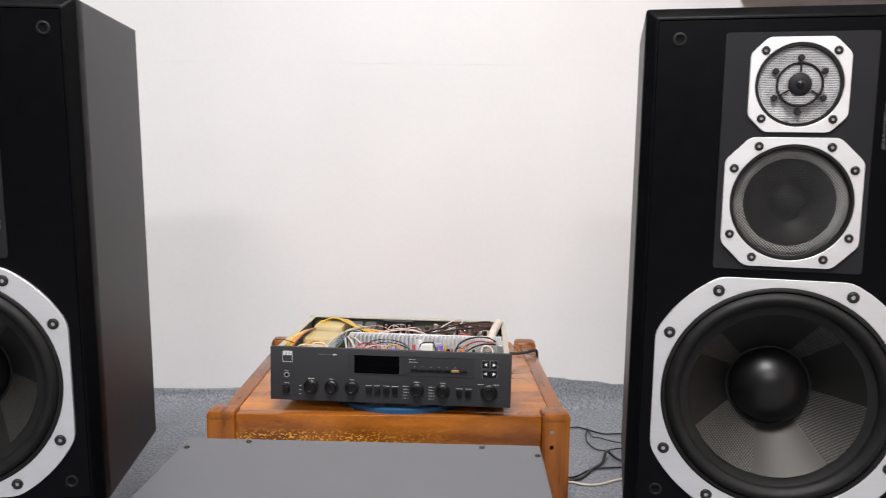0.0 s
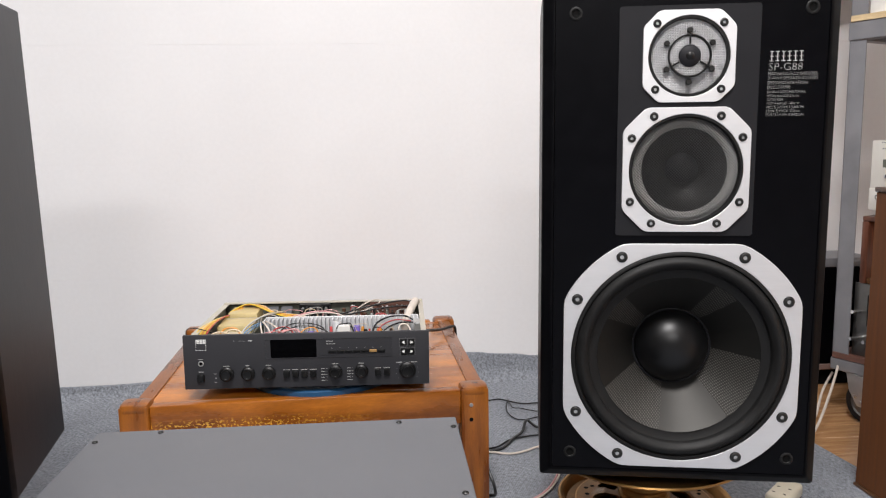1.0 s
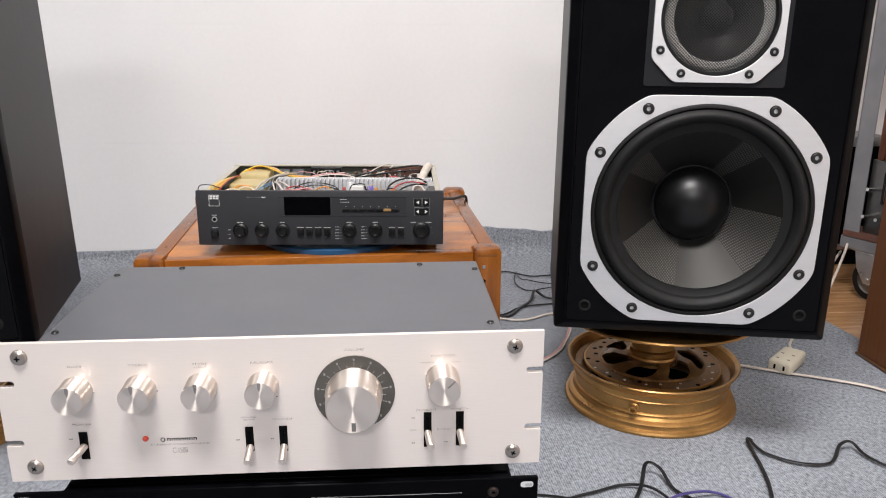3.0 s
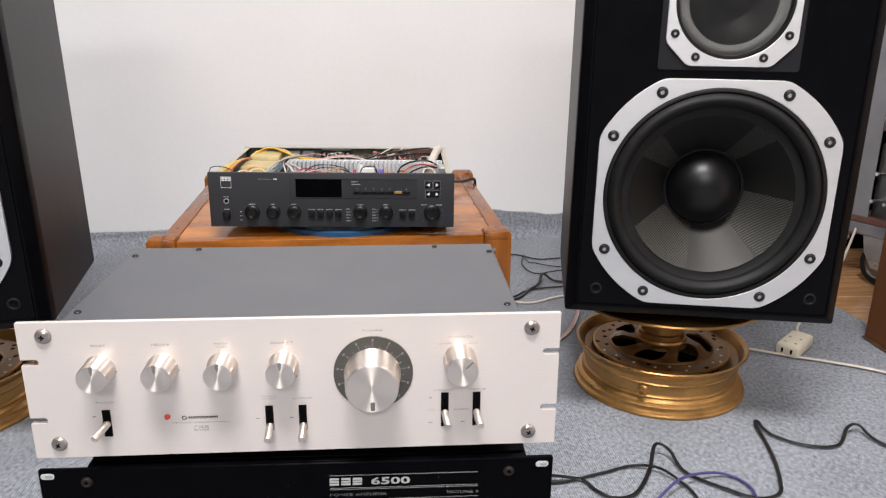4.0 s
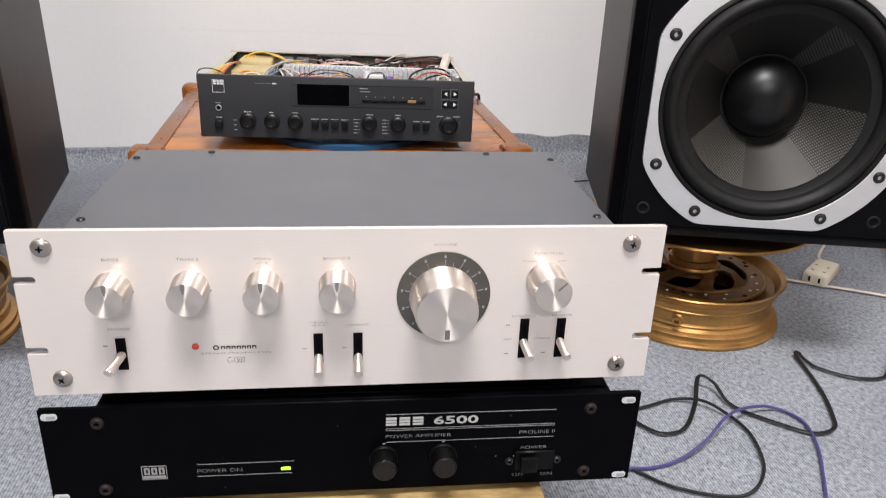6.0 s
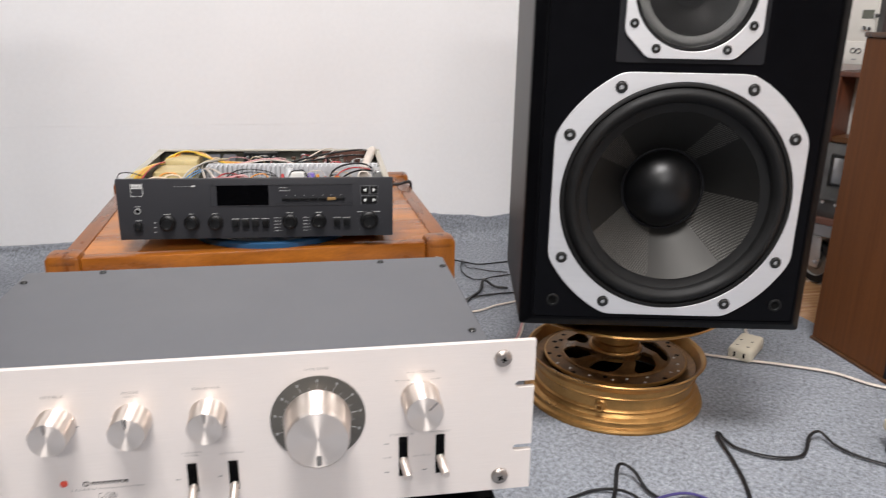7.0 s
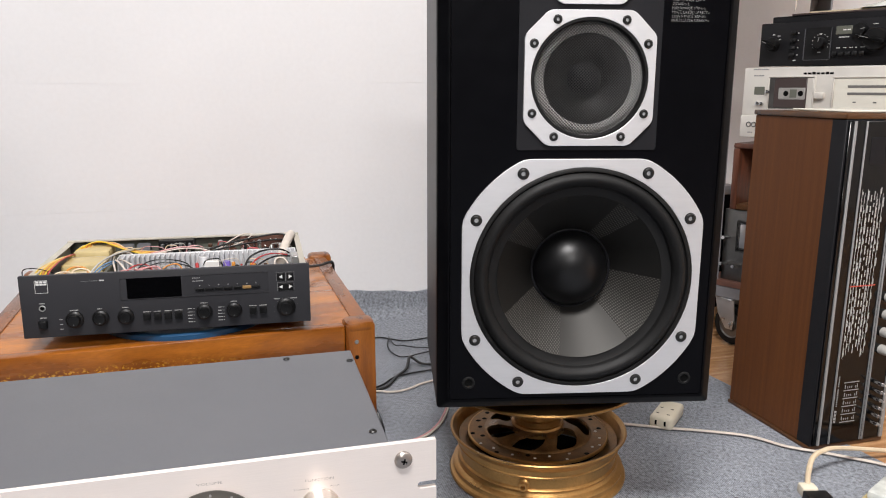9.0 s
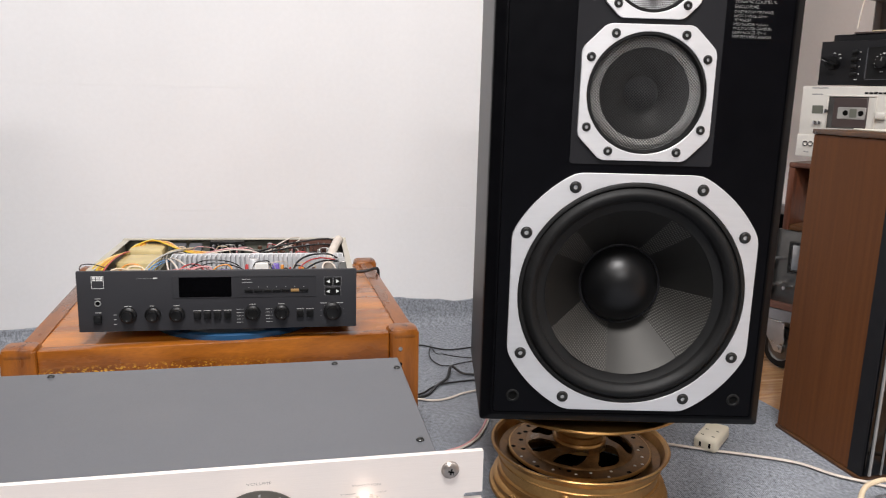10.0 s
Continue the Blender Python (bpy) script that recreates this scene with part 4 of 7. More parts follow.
    for k in range(54):
        a = 2 * math.pi * (k + 0.5) / 54
        rad = 0.0965 + 0.0070 * (k % 3)
        p = Matrix.Translation((rad * math.cos(a), rad * math.sin(a), 0))
        if k % 5 in (0, 3):
            continue
        if math.sin(a) > -0.25 or k % 4 == 0:
            if hole is None:
                hole = part("disc_hole", turned([(0.0042, 0.0754), (0.0038, 0.0757), (0, 0.0757)], 12, "Z"), M["hole"], disc)
                hole.matrix_basis = p
            else:
                share("disc_hole", hole, disc, p)
        elif bolt is None:
            bolt = part("rivet", turned([(0.0026, 0.0754), (0.0020, 0.0762), (0, 0.0765)], 10, "Z"), M["champagne"], disc)
            bolt.matrix_basis = p
        else:
            share("rivet", bolt, disc, p)
    part("disc_edge", turned([(0.1160, 0.0700), (0.1172, 0.0710), (0.1172, 0.0750), (0.1160, 0.0760), (0.1145, 0.0760), (0.1145, 0.0700)], 96, "Z", (0, 0, 0), True), M["gold"], disc)
    part("hub", turned([(0.0440, 0.0740), (0.0440, 0.0860), (0.0425, 0.0890), (0.0390, 0.0900), (0.0385, 0.0980), (0.0355, 0.1000), (0.0350, 0.1080), (0.0350, 0.168)], 48, "Z"), M["gold"], ws)
    part("plate", turned([(0, 0.166), (0.160, 0.166), (0.1690, 0.1665), (0.1712, 0.1690), (0.1700, 0.1715), (0.160, 0.1718), (0, 0.1718)], 96, "Z", (0.0, 0.004, 0)), M["gold"], ws, "round gold plate under the cabinet")
    part("bearing", turned([(0.115, 0.1718), (0.118, 0.175), (0.118, FOOT - 0.002), (0.112, FOOT), (0, FOOT)], 48, "Z", (0.0, 0.004, 0)), M["hole"], ws, "black round bearing")
    return ws


# ---- table and receiver ----
TABLE = pose(-0.4693, 1.3777, 0, 0, 0, 6.0)


def build_table():
    t = thing("low_table", TABLE, "low varnished orange wooden table with square corner posts", "table")
    W, D, P, H = 0.660, 0.590, 0.051, 0.242
    for x, y in ((0, 0), (W - P, 0), (0, D - P * 0.85), (W - P + 0.008, D - P * 0.85)):
        bm = boxed(x, x + P, y, y + P * 0.85, 0.0, H - 0.006, 0.0025, 2)
        top = bmesh.new()
        box(top, x - 0.001, x + P + 0.001, y - 0.001, y + P * 0.85 + 0.001, H - 0.024, H, 0.0095, 2)
        merge(bm, top)
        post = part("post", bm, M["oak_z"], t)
        if y == 0 and x > 0.1:
            for v in (0.206, 0.178):
                part("dowel", turned([(0.0038, -0.0004), (0.0032, -0.0014), (0, -0.0016)], 16, "Y", (x + 0.018, 0, v)), M["zinc"] if v > 0.2 else M["hole"], post)
    part("tabletop", boxed(0.045, W - 0.030, 0.030, D - 0.028, 0.214, 0.2325, 0.003, 2), M["oak"], t, "worn varnished tabletop")
    for x0 in (0.019, W - 0.034):
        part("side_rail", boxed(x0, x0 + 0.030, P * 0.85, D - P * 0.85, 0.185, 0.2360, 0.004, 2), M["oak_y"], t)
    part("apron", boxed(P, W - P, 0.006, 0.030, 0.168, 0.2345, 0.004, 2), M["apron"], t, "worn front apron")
    part("apron", boxed(P, W - P, D - 0.030, D - 0.006, 0.195, 0.2345, 0.004, 2), M["oak"], t)
    for x0 in (0.010, W - 0.040):
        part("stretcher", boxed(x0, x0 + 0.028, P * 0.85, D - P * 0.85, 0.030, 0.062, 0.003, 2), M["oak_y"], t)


def build_disc():
    d = thing("turntable_disc", pose(-0.135, 1.574, 0.2325), "round blue plastic disc lying on the table under the receiver", "disc")
    part("disc", turned([(0, 0.0), (0.147, 0.0), (0.150, 0.002), (0.150, 0.010), (0.147, 0.0125), (0.138, 0.0125), (0.135, 0.011), (0, 0.011)], 80, "Z"), M["blue"], d)


RX = pose(0.036, 1.43, -0.0036, 0, 0.5, 2.3)


def build_receiver():
    r = thing("stereo_receiver", RX, "charcoal stereo receiver without its lid, wiring exposed, on a disc", "receiver")
    rng = random.Random(11)
    x0, x1, z0, z1 = -0.3995, 0.0395, 0.2570, 0.3565
    fp = part("front_panel", boxed(x0, x1, -0.002, 0.006, z0, z1, 0.0015, 2), M["panel_grey"], r, "charcoal front panel")
    # open tray
    cx0, cx1, cy, cz0, cz1 = x0 + 0.006, x1 - 0.004, 0.300, 0.2560, 0.3510
    part("base", boxed(cx0, cx1, 0.006, cy, cz0, cz0 + 0.0015), M["zinc"], r)
    part("side_panel", boxed(cx0, cx0 + 0.0015, 0.006, cy, cz0, cz1 - 0.001), M["cream_steel"], r, "bare steel side panel")
    part("side_panel", boxed(cx1 - 0.0015, cx1, 0.006, cy, cz0, cz1 - 0.001), M["cream_steel"], r, "bare steel side panel")
    part("side_lip", boxed(cx0, cx0 + 0.012, 0.010, cy - 0.002, cz1 - 0.002, cz1 - 0.0005), M["cream_steel"], r)
    part("side_lip", boxed(cx1 - 0.010, cx1, 0.010, cy - 0.002, cz1 - 0.002, cz1 - 0.0005), M["cream_steel"], r)
    part("rear_panel", boxed(cx0, cx1, cy - 0.0015, cy, cz0, cz1), M["olive"], r, "olive grey rear panel")
    part("rear_lip", boxed(cx0, cx1, cy - 0.012, cy + 0.001, cz1 - 0.0005, cz1 + 0.0015), M["cream_steel"], r)
    part("circuit_board", boxed(cx0 + 0.085, cx1 - 0.004, 0.014, cy - 0.006, 0.268, 0.270), M["pcb"], r, "brown circuit board")
    part("front_board", boxed(cx0 + 0.120, cx1 - 0.010, 0.012, 0.014, 0.275, 0.345), M["pcb"], r)
    for x, y in ((-0.340, 0.11), (-0.030, 0.11), (-0.340, 0.27), (-0.030, 0.27)):
        part("foot", turned([(0.014, 0.2445), (0.016, 0.2465), (0.016, 0.2562)], 20, "Z", (x, y, 0)), M["rubber"], r)
    # transformer: three taped windings in a steel core
    tr = part("transformer", boxed(-0.376, -0.300, 0.085, 0.290, 0.262, 0.326, 0.002, 1), M["olive"], r, "steel transformer with taped yellow windings")
    part("winding", boxed(-0.370, -0.308, 0.218, 0.284, 0.318, 0.3465, 0.005, 2), M["paper"], tr)
    part("winding", boxed(-0.372, -0.304, 0.130, 0.196, 0.318, 0.3420, 0.005, 2), M["paper"], tr)
    part("winding", boxed(-0.366, -0.300, 0.060, 0.108, 0.300, 0.3365, 0.005, 2), M["tape"], tr)
    part("core_flange", boxed(-0.372, -0.302, 0.198, 0.214, 0.322, 0.3380, 0.002, 1), M["silver"], tr)
    # heat sink fins across the middle
    hs = part("heat_sink", boxed(-0.280, 0.024, 0.150, 0.156, 0.275, 0.3515, 0.001, 1), M["fin"], r, "pale finned heat sink")
    fin = None
    for k in range(37):
        x = -0.278 + 0.300 * k / 36
        if fin is None:
            fin = part("fin", boxed(-0.0010, 0.0010, 0.124, 0.150, 0.275, 0.3510), M["fin"], hs, "", False)
            fin.matrix_basis = Matrix.Translation((x, 0, 0))
        else:
            share("fin", fin, hs, Matrix.Translation((x, 0, 0)))
    # black loudspeaker terminals, plugs and the jack board at the back
    tb = part("terminal_block", boxed(-0.230, -0.164, 0.274, 0.296, 0.300, 0.3500, 0.0015, 1), M["knob_black"], r, "black terminal block")
    for k in range(4):
        x = -0.222 + 0.0165 * k
        part("terminal_post", turned([(0.0034, 0.274), (0.0034, 0.268), (0.0024, 0.266), (0, 0.266)], 12, "Y", (x, 0, 0.341)), M["zinc"], tb)
        part("terminal_screw", turned([(0.0028, 0.266), (0.0026, 0.262), (0, 0.262)], 10, "Y", (x, 0, 0.330)), M["chrome"], tb)
        part("terminal_rib", boxed(x + 0.0070, x + 0.0095, 0.262, 0.275, 0.305, 0.3460, 0.0006, 1), M["knob_black"], tb)
    for k in range(2):
        part("plug_shell", boxed(-0.013, 0.013, -0.030, 0.0, -0.009, 0.009, 0.004, 2, Matrix.Translation((-0.287 + 0.030 * k, 0.290, 0.338)) @ Matrix.Rotation(radians(22), 4, "X")), M["grey_steel"], r)
    jb = part("jack_board", boxed(-0.078, 0.006, 0.286, 0.289, 0.300, 0.3500), M["red_board"], r, "red-brown jack board")
    for k in range(16):
        x, v = -0.072 + 0.0105 * (k % 8), 0.331 + 0.012 * (k // 8) + rng.uniform(-0.002, 0.002)
        part("solder_lug", boxed(x - 0.0018, x + 0.0018, 0.279, 0.286, v - 0.0016, v + 0.0016, 0.0004, 1), M["chrome"] if k % 3 else M["knob_black"], jb)
    for k in range(60):
        x, y = rng.uniform(-0.150, 0.016), rng.uniform(0.175, 0.276)
        hh = rng.uniform(0.050, 0.078)
        rad = rng.uniform(0.0018, 0.0046)
        part("component", turned([(rad, 0.270), (rad, 0.270 + hh), (rad * 0.7, 0.2712 + hh), (0, 0.2712 + hh)], 8, "Z", (x, y, 0)), M[rng.choice(["knob_black", "pcb", "red_board", "zinc", "olive", "white_part", "pcb", "red_wood", "silver"])], r)
    # tall capacitors, relay and small parts in front of the fins
    for x, y, rad, top, mat in ((-0.134, 0.100, 0.0080, 0.354, "fin"), (-0.096, 0.092, 0.0062, 0.346, "purple"), (-0.181, 0.060, 0.0085, 0.343, "purple"), (-0.052, 0.075, 0.0050, 0.344, "orange_wire")):
        cp = part("capacitor", turned([(rad, 0.270), (rad, top - 0.0015), (rad * 0.92, top - 0.0005), (rad * 0.8, top - 0.0005)], 20, "Z", (x, y, 0)), M[mat], r)
        part("can_top", turned([(rad * 0.82, top - 0.0006), (0, top - 0.0003)], 18, "Z", (x, y, 0)), M["silver"] if top > 0.35 else M[mat], cp)
    part("relay", boxed(-0.130, -0.108, 0.074, 0.088, 0.270, 0.3500, 0.001, 1), M["white_part"], r, "white nylon relay")
    for k in range(26):
        x, y = rng.uniform(-0.290, 0.015), rng.uniform(0.030, 0.105)
        hh = rng.uniform(0.058, 0.072)
        rad = rng.uniform(0.0018, 0.0040)
        part("component", turned([(rad, 0.270), (rad, 0.270 + hh), (rad * 0.7, 0.2712 + hh), (0, 0.2712 + hh)], 8, "Z", (x, y, 0)), M[rng.choice(["knob_black", "pcb", "orange_wire", "zinc", "olive", "red_wire", "cream"])], r)
    # wires
    runs = []
    for k in range(7):       # sweep from the windings to the middle
        o = 0.0042 * (k - 3)
        runs.append((("yellow_wire", "orange_wire", "yellow_wire", "red_wire", "yellow_wire", "orange_wire", "tan_cable")[k],
                     [(-0.368 + 0.004 * k, 0.250 + o, 0.345), (-0.345, 0.272 + 0.5 * o, 0.3580 - 0.0006 * k), (-0.315 + o * 0.6, 0.268 + o * 0.6, 0.3585 - 0.0008 * k), (-0.275, 0.225 + o, 0.351 - 0.0007 * k), (-0.225 + o, 0.190 + 0.6 * o, 0.348), (-0.205, 0.170, 0.338)], 0.0016))
    for k in range(6):       # bundle in the front corner
        o = 0.0036 * k
        runs.append((("yellow_wire", "tan_cable", "yellow_wire", "orange_wire", "yellow_wire", "red_wire")[k],
                     [(-0.390 + o, 0.022 + 0.4 * o, 0.330), (-0.386 + o, 0.045, 0.3550 - 0.0004 * k), (-0.382 + 0.8 * o, 0.095 + o, 0.3570), (-0.374 + 0.5 * o, 0.165 + o, 0.3530), (-0.366, 0.200 + o, 0.342)], 0.0016))
    runs += [("orange_wire", [(-0.350, 0.030, 0.335), (-0.340, 0.062, 0.3555), (-0.318, 0.066, 0.3545), (-0.302, 0.035, 0.336)], 0.0021),
             ("tan_cable", [(-0.345, 0.024, 0.335), (-0.332, 0.058, 0.3535), (-0.312, 0.058, 0.3525), (-0.298, 0.030, 0.336)], 0.0021),
             ("tan_cable", [(-0.372, 0.030, 0.335), (-0.355, 0.050, 0.3520), (-0.330, 0.045, 0.3510), (-0.318, 0.024, 0.336)], 0.0020),
             ("blue_wire", [(-0.308, 0.030, 0.335), (-0.300, 0.065, 0.3510), (-0.290, 0.105, 0.3530), (-0.284, 0.150, 0.342)], 0.0015),
             ("blue_wire", [(-0.302, 0.028, 0.335), (-0.295, 0.060, 0.3500), (-0.287, 0.100, 0.3510), (-0.280, 0.150, 0.340)], 0.0013),
             ("grey_plastic", [(-0.312, 0.040, 0.338), (-0.302, 0.090, 0.3550), (-0.288, 0.150, 0.3570), (-0.270, 0.200, 0.3530), (-0.258, 0.230, 0.345)], 0.0020),
             ("tape", [(-0.300, 0.120, 0.345), (-0.286, 0.165, 0.3570), (-0.268, 0.205, 0.3540), (-0.255, 0.240, 0.344)], 0.0022),
             ("white_cable", [(-0.284, 0.140, 0.345), (-0.272, 0.105, 0.3525), (-0.258, 0.070, 0.3480), (-0.246, 0.03, 0.335)], 0.0021),
             ("white_cable", [(-0.282, 0.150, 0.345), (-0.262, 0.112, 0.3520), (-0.240, 0.075, 0.3470), (-0.224, 0.03, 0.333)], 0.0020),
             ("white_cable", [(-0.286, 0.130, 0.345), (-0.280, 0.100, 0.3510), (-0.272, 0.065, 0.3480), (-0.264, 0.03, 0.333)], 0.0020),
             ("pink_cable", [(-0.230, 0.185, 0.345), (-0.185, 0.200, 0.3525), (-0.150, 0.190, 0.3515), (-0.130, 0.168, 0.344)], 0.0018),
             ("white_cable", [(-0.225, 0.180, 0.345), (-0.180, 0.190, 0.3520), (-0.140, 0.180, 0.3510), (-0.120, 0.165, 0.344)], 0.0016),
             ("white_cable", [(-0.120, 0.170, 0.345), (-0.100, 0.230, 0.3520), (-0.075, 0.272, 0.3580), (-0.058, 0.282, 0.3575), (-0.060, 0.262, 0.3540), (-0.085, 0.215, 0.350), (-0.120, 0.185, 0.345)], 0.0016),
             ("black_cable", [(-0.150, 0.175, 0.345), (-0.100, 0.215, 0.3525), (-0.050, 0.250, 0.3560), (0.000, 0.272, 0.3570), (0.022, 0.262, 0.350)], 0.0024),
             ("black_cable", [(-0.145, 0.165, 0.345), (-0.090, 0.195, 0.3515), (-0.030, 0.225, 0.3540), (0.010, 0.240, 0.352)], 0.0020),
             ("black_cable", [(-0.068, 0.060, 0.335), (-0.058, 0.095, 0.3500), (-0.035, 0.118, 0.3570), (-0.005, 0.125, 0.3570), (0.012, 0.132, 0.348)], 0.0022),
             ("red_wire", [(-0.060, 0.055, 0.335), (-0.045, 0.085, 0.3500), (-0.020, 0.105, 0.3540), (0.008, 0.118, 0.348)], 0.0016),
             ("black_cable", [(-0.055, 0.045, 0.335), (-0.035, 0.070, 0.3480), (-0.012, 0.095, 0.3510), (0.012, 0.115, 0.346)], 0.0020),
             ("white_cable", [(-0.016, 0.040, 0.335), (-0.014, 0.062, 0.3520), (-0.002, 0.066, 0.3540), (0.006, 0.052, 0.3480), (0.004, 0.036, 0.335)], 0.0018),
             ("red_wire", [(-0.262, 0.035, 0.335), (-0.248, 0.075, 0.3505), (-0.230, 0.085, 0.3520), (-0.215, 0.062, 0.3450), (-0.210, 0.03, 0.333)], 0.0016),
             ("red_wire", [(-0.252, 0.030, 0.335), (-0.236, 0.062, 0.3490), (-0.218, 0.068, 0.3490), (-0.204, 0.04, 0.335)], 0.0016),
             ("pink_cable", [(-0.245, 0.028, 0.335), (-0.228, 0.055, 0.3475), (-0.205, 0.062, 0.3490), (-0.190, 0.03, 0.333)], 0.0018),
             ("orange_wire", [(-0.206, 0.030, 0.335), (-0.192, 0.062, 0.3490), (-0.172, 0.066, 0.3500), (-0.158, 0.03, 0.334)], 0.0016),
             ("black_cable", [(-0.250, 0.040, 0.335), (-0.225, 0.082, 0.3530), (-0.190, 0.092, 0.3540), (-0.158, 0.072, 0.3490), (-0.146, 0.03, 0.334)], 0.0013),
             ("black_cable", [(-0.244, 0.030, 0.335), (-0.215, 0.070, 0.3510), (-0.185, 0.078, 0.3515), (-0.150, 0.055, 0.3450), (-0.140, 0.03, 0.334)], 0.0013)]
    for name, pts, rad in runs:
        sag = 0.0045 if pts[0][0] < -0.25 else 0.0015
        pts = [(x, v, q - sag if q > 0.345 else q) for x, v, q in pts]
        part("wire", tube(bmesh.new(), pts, rad * 0.8, 6, 6), M[name], r)
    # stray thin wires between the boards
    for k in range(26):
        x, y = rng.uniform(-0.28, 0.0), rng.choice((rng.uniform(0.03, 0.10), rng.uniform(0.18, 0.26)))
        dx, dy = rng.uniform(0.02, 0.06) * rng.choice((-1, 1)), rng.uniform(-0.03, 0.03)
        top = rng.uniform(0.342, 0.3505)
        pts = [(x, y, 0.330), (x + 0.15 * dx, y + 0.2 * dy, top), (x + 0.5 * dx, y + 0.5 * dy, top + 0.002), (x + 0.85 * dx, y + 0.8 * dy, top - 0.002), (x + dx, y + dy, 0.328)]
        part("wire", tube(bmesh.new(), pts, rng.uniform(0.0007, 0.0012), 5, 4), M[rng.choice(["black_cable", "red_wire", "white_cable", "pink_cable", "olive", "grey_plastic", "black_cable", "tan_cable"])], r)
    part("board_edge", boxed(-0.150, 0.020, 0.0095, 0.0115, 0.3440, 0.3520), M["amber"], r, "copper-brown board edge")
    part("wrapped_harness", tube(bmesh.new(), [(-0.004, 0.120, 0.334), (0.002, 0.155, 0.346), (0.012, 0.215, 0.354), (0.019, 0.255, 0.3565), (0.021, 0.285, 0.350)], 0.0085, 10, 6), M["white_cable"], r, "white taped wire harness")
    part("corner_bracket", boxed(0.014, 0.032, 0.090, 0.130, 0.300, 0.3490, 0.001, 1), M["silver"], r)
    # front: display, windows, keys, knobs
    y = -0.002
    part("display", prism(bmesh.new(), rounded(-0.2450, -0.1630, 0.3125, 0.3460, 0.0015, 3), y - 0.0006, y + 0.001, 0.0003), M["glass_black"], fp, "dark display window")
    part("tuner_strip", prism(bmesh.new(), rounded(-0.1610, -0.0275, 0.3150, 0.3450, 0.0008, 3), y - 0.0004, y + 0.001), M["panel_grey"], fp)
    for k in range(7):
        part("preset_key", boxed(-0.1420 + 0.0147 * k, -0.1284 + 0.0147 * k, y - 0.0028, y + 0.001, 0.3196, 0.3244, 0.0010, 2), M["amber"] if k == 5 else M["knob_black"], fp)
    for a, b, c, d in ((-0.2550, -0.0275, 0.3456, 0.3460), (-0.2550, -0.0275, 0.3110, 0.3114), (-0.2550, -0.2546, 0.3114, 0.3456), (-0.0279, -0.0275, 0.3114, 0.3456)):
        part("window_rim", boxed(a, b, y - 0.0009, y + 0.001, c, d), M["panel_grey"], fp)
    for cx, w, v in ((-0.0069, 0.0125, 0.3362), (0.0079, 0.0110, 0.3362), (0.0004, 0.0245, 0.3192)):
        key = part("tuning_key", boxed(cx - w / 2, cx + w / 2, y - 0.0018, y + 0.001, v - 0.0062, v + 0.0062, 0.0008, 1), M["knob_black"], fp)
        bm = bmesh.new()
        for s in ((-1, 1) if w > 0.02 else ((-1,) if cx < 0 else (1,))):
            ox = cx + (s * 0.0075 if w > 0.02 else 0)
            prism(bm, [(ox + s * 0.0032, v), (ox - s * 0.0022, v + 0.0032), (ox - s * 0.0022, v - 0.0032)], y - 0.0021, y - 0.0016)
        part("arrow", bm, M["ink"], key, "", False)
        a, b, c, d = cx - w / 2 - 0.0009, cx + w / 2 + 0.0009, v - 0.0071, v + 0.0071
        part("key_border", bars(bmesh.new(), [(a, b, d, d + 0.0003), (a, b, c - 0.0003, c), (a - 0.0003, a, c, d), (b, b + 0.0003, c, d)], y), M["ink_dim"], fp, "", False)
    for cx, rad, ln in ((-0.3241, 0.0122, 0.013), (-0.2864, 0.0114, 0.013), (-0.2493, 0.0114, 0.013), (-0.1302, 0.0116, 0.012), (-0.0835, 0.0116, 0.012), (-0.0002, 0.0142, 0.014)):
        v = 0.2845
        kb = part("knob", turned([(rad + 0.001, y + 0.001), (rad + 0.001, y - 0.0035), (rad * 0.96, y - 0.0052), (rad * 0.78, y - 0.0060), (rad * 0.74, y - ln + 0.0012), (rad * 0.67, y - ln), (rad * 0.5, y - ln + 0.0004), (0, y - ln + 0.0006)], 36, "Y", (cx, 0, v)), M["knob_black"], fp)
        part("pointer", turned([(0.0008, -0.0002), (0, -0.0003)], 8, "Y", (cx, y - ln + 0.0003, v - rad * 0.50)), M["ink_dim"], kb)
    for cx in (-0.2177, -0.2018, -0.1860, -0.1701, -0.0534, -0.0373):
        part("push_button", boxed(cx - 0.0056, cx + 0.0056, y - 0.006, y + 0.001, 0.2762, 0.2885, 0.0012, 2), M["knob_black"], fp)
    part("phones_jack", turned([(0.0050, y), (0.0050, y - 0.0012), (0.0036, y - 0.0016), (0.0032, y - 0.0004)], 20, "Y", (-0.3690, 0, 0.3045)), M["silver"], fp, "plated headphone jack")
    part("jack_hole", turned([(0.0032, y - 0.0006), (0, y - 0.0006)], 16, "Y", (-0.3690, 0, 0.3045)), M["hole"], fp)
    part("power_button", boxed(-0.3758, -0.3634, y - 0.007, y + 0.001, 0.2725, 0.2855, 0.002, 2), M["knob_black"], fp)
    # printing
    bm = bmesh.new()
    bars(bm, [(-0.3768, -0.3762, 0.3290, 0.3485), (-0.3590, -0.3584, 0.3290, 0.3485), (-0.3768, -0.3584, 0.3287, 0.3293), (-0.3768, -0.3584, 0.3483, 0.3489)], y)
    for ox in (-0.3750, -0.3695, -0.3642):
        bars(bm, [(ox, ox + 0.0045, 0.3448, 0.3478), (ox, ox + 0.0045, 0.3412, 0.3440)], y)
    part("maker_mark", bm, M["ink"], fp, "", False)
    part("lettering", words("Stereo Receiver", -0.3105, -0.2850, 0.3438, 0.3458, y - 0.0002), M["ink_soft"], fp, "", False)
    bm = bmesh.new()
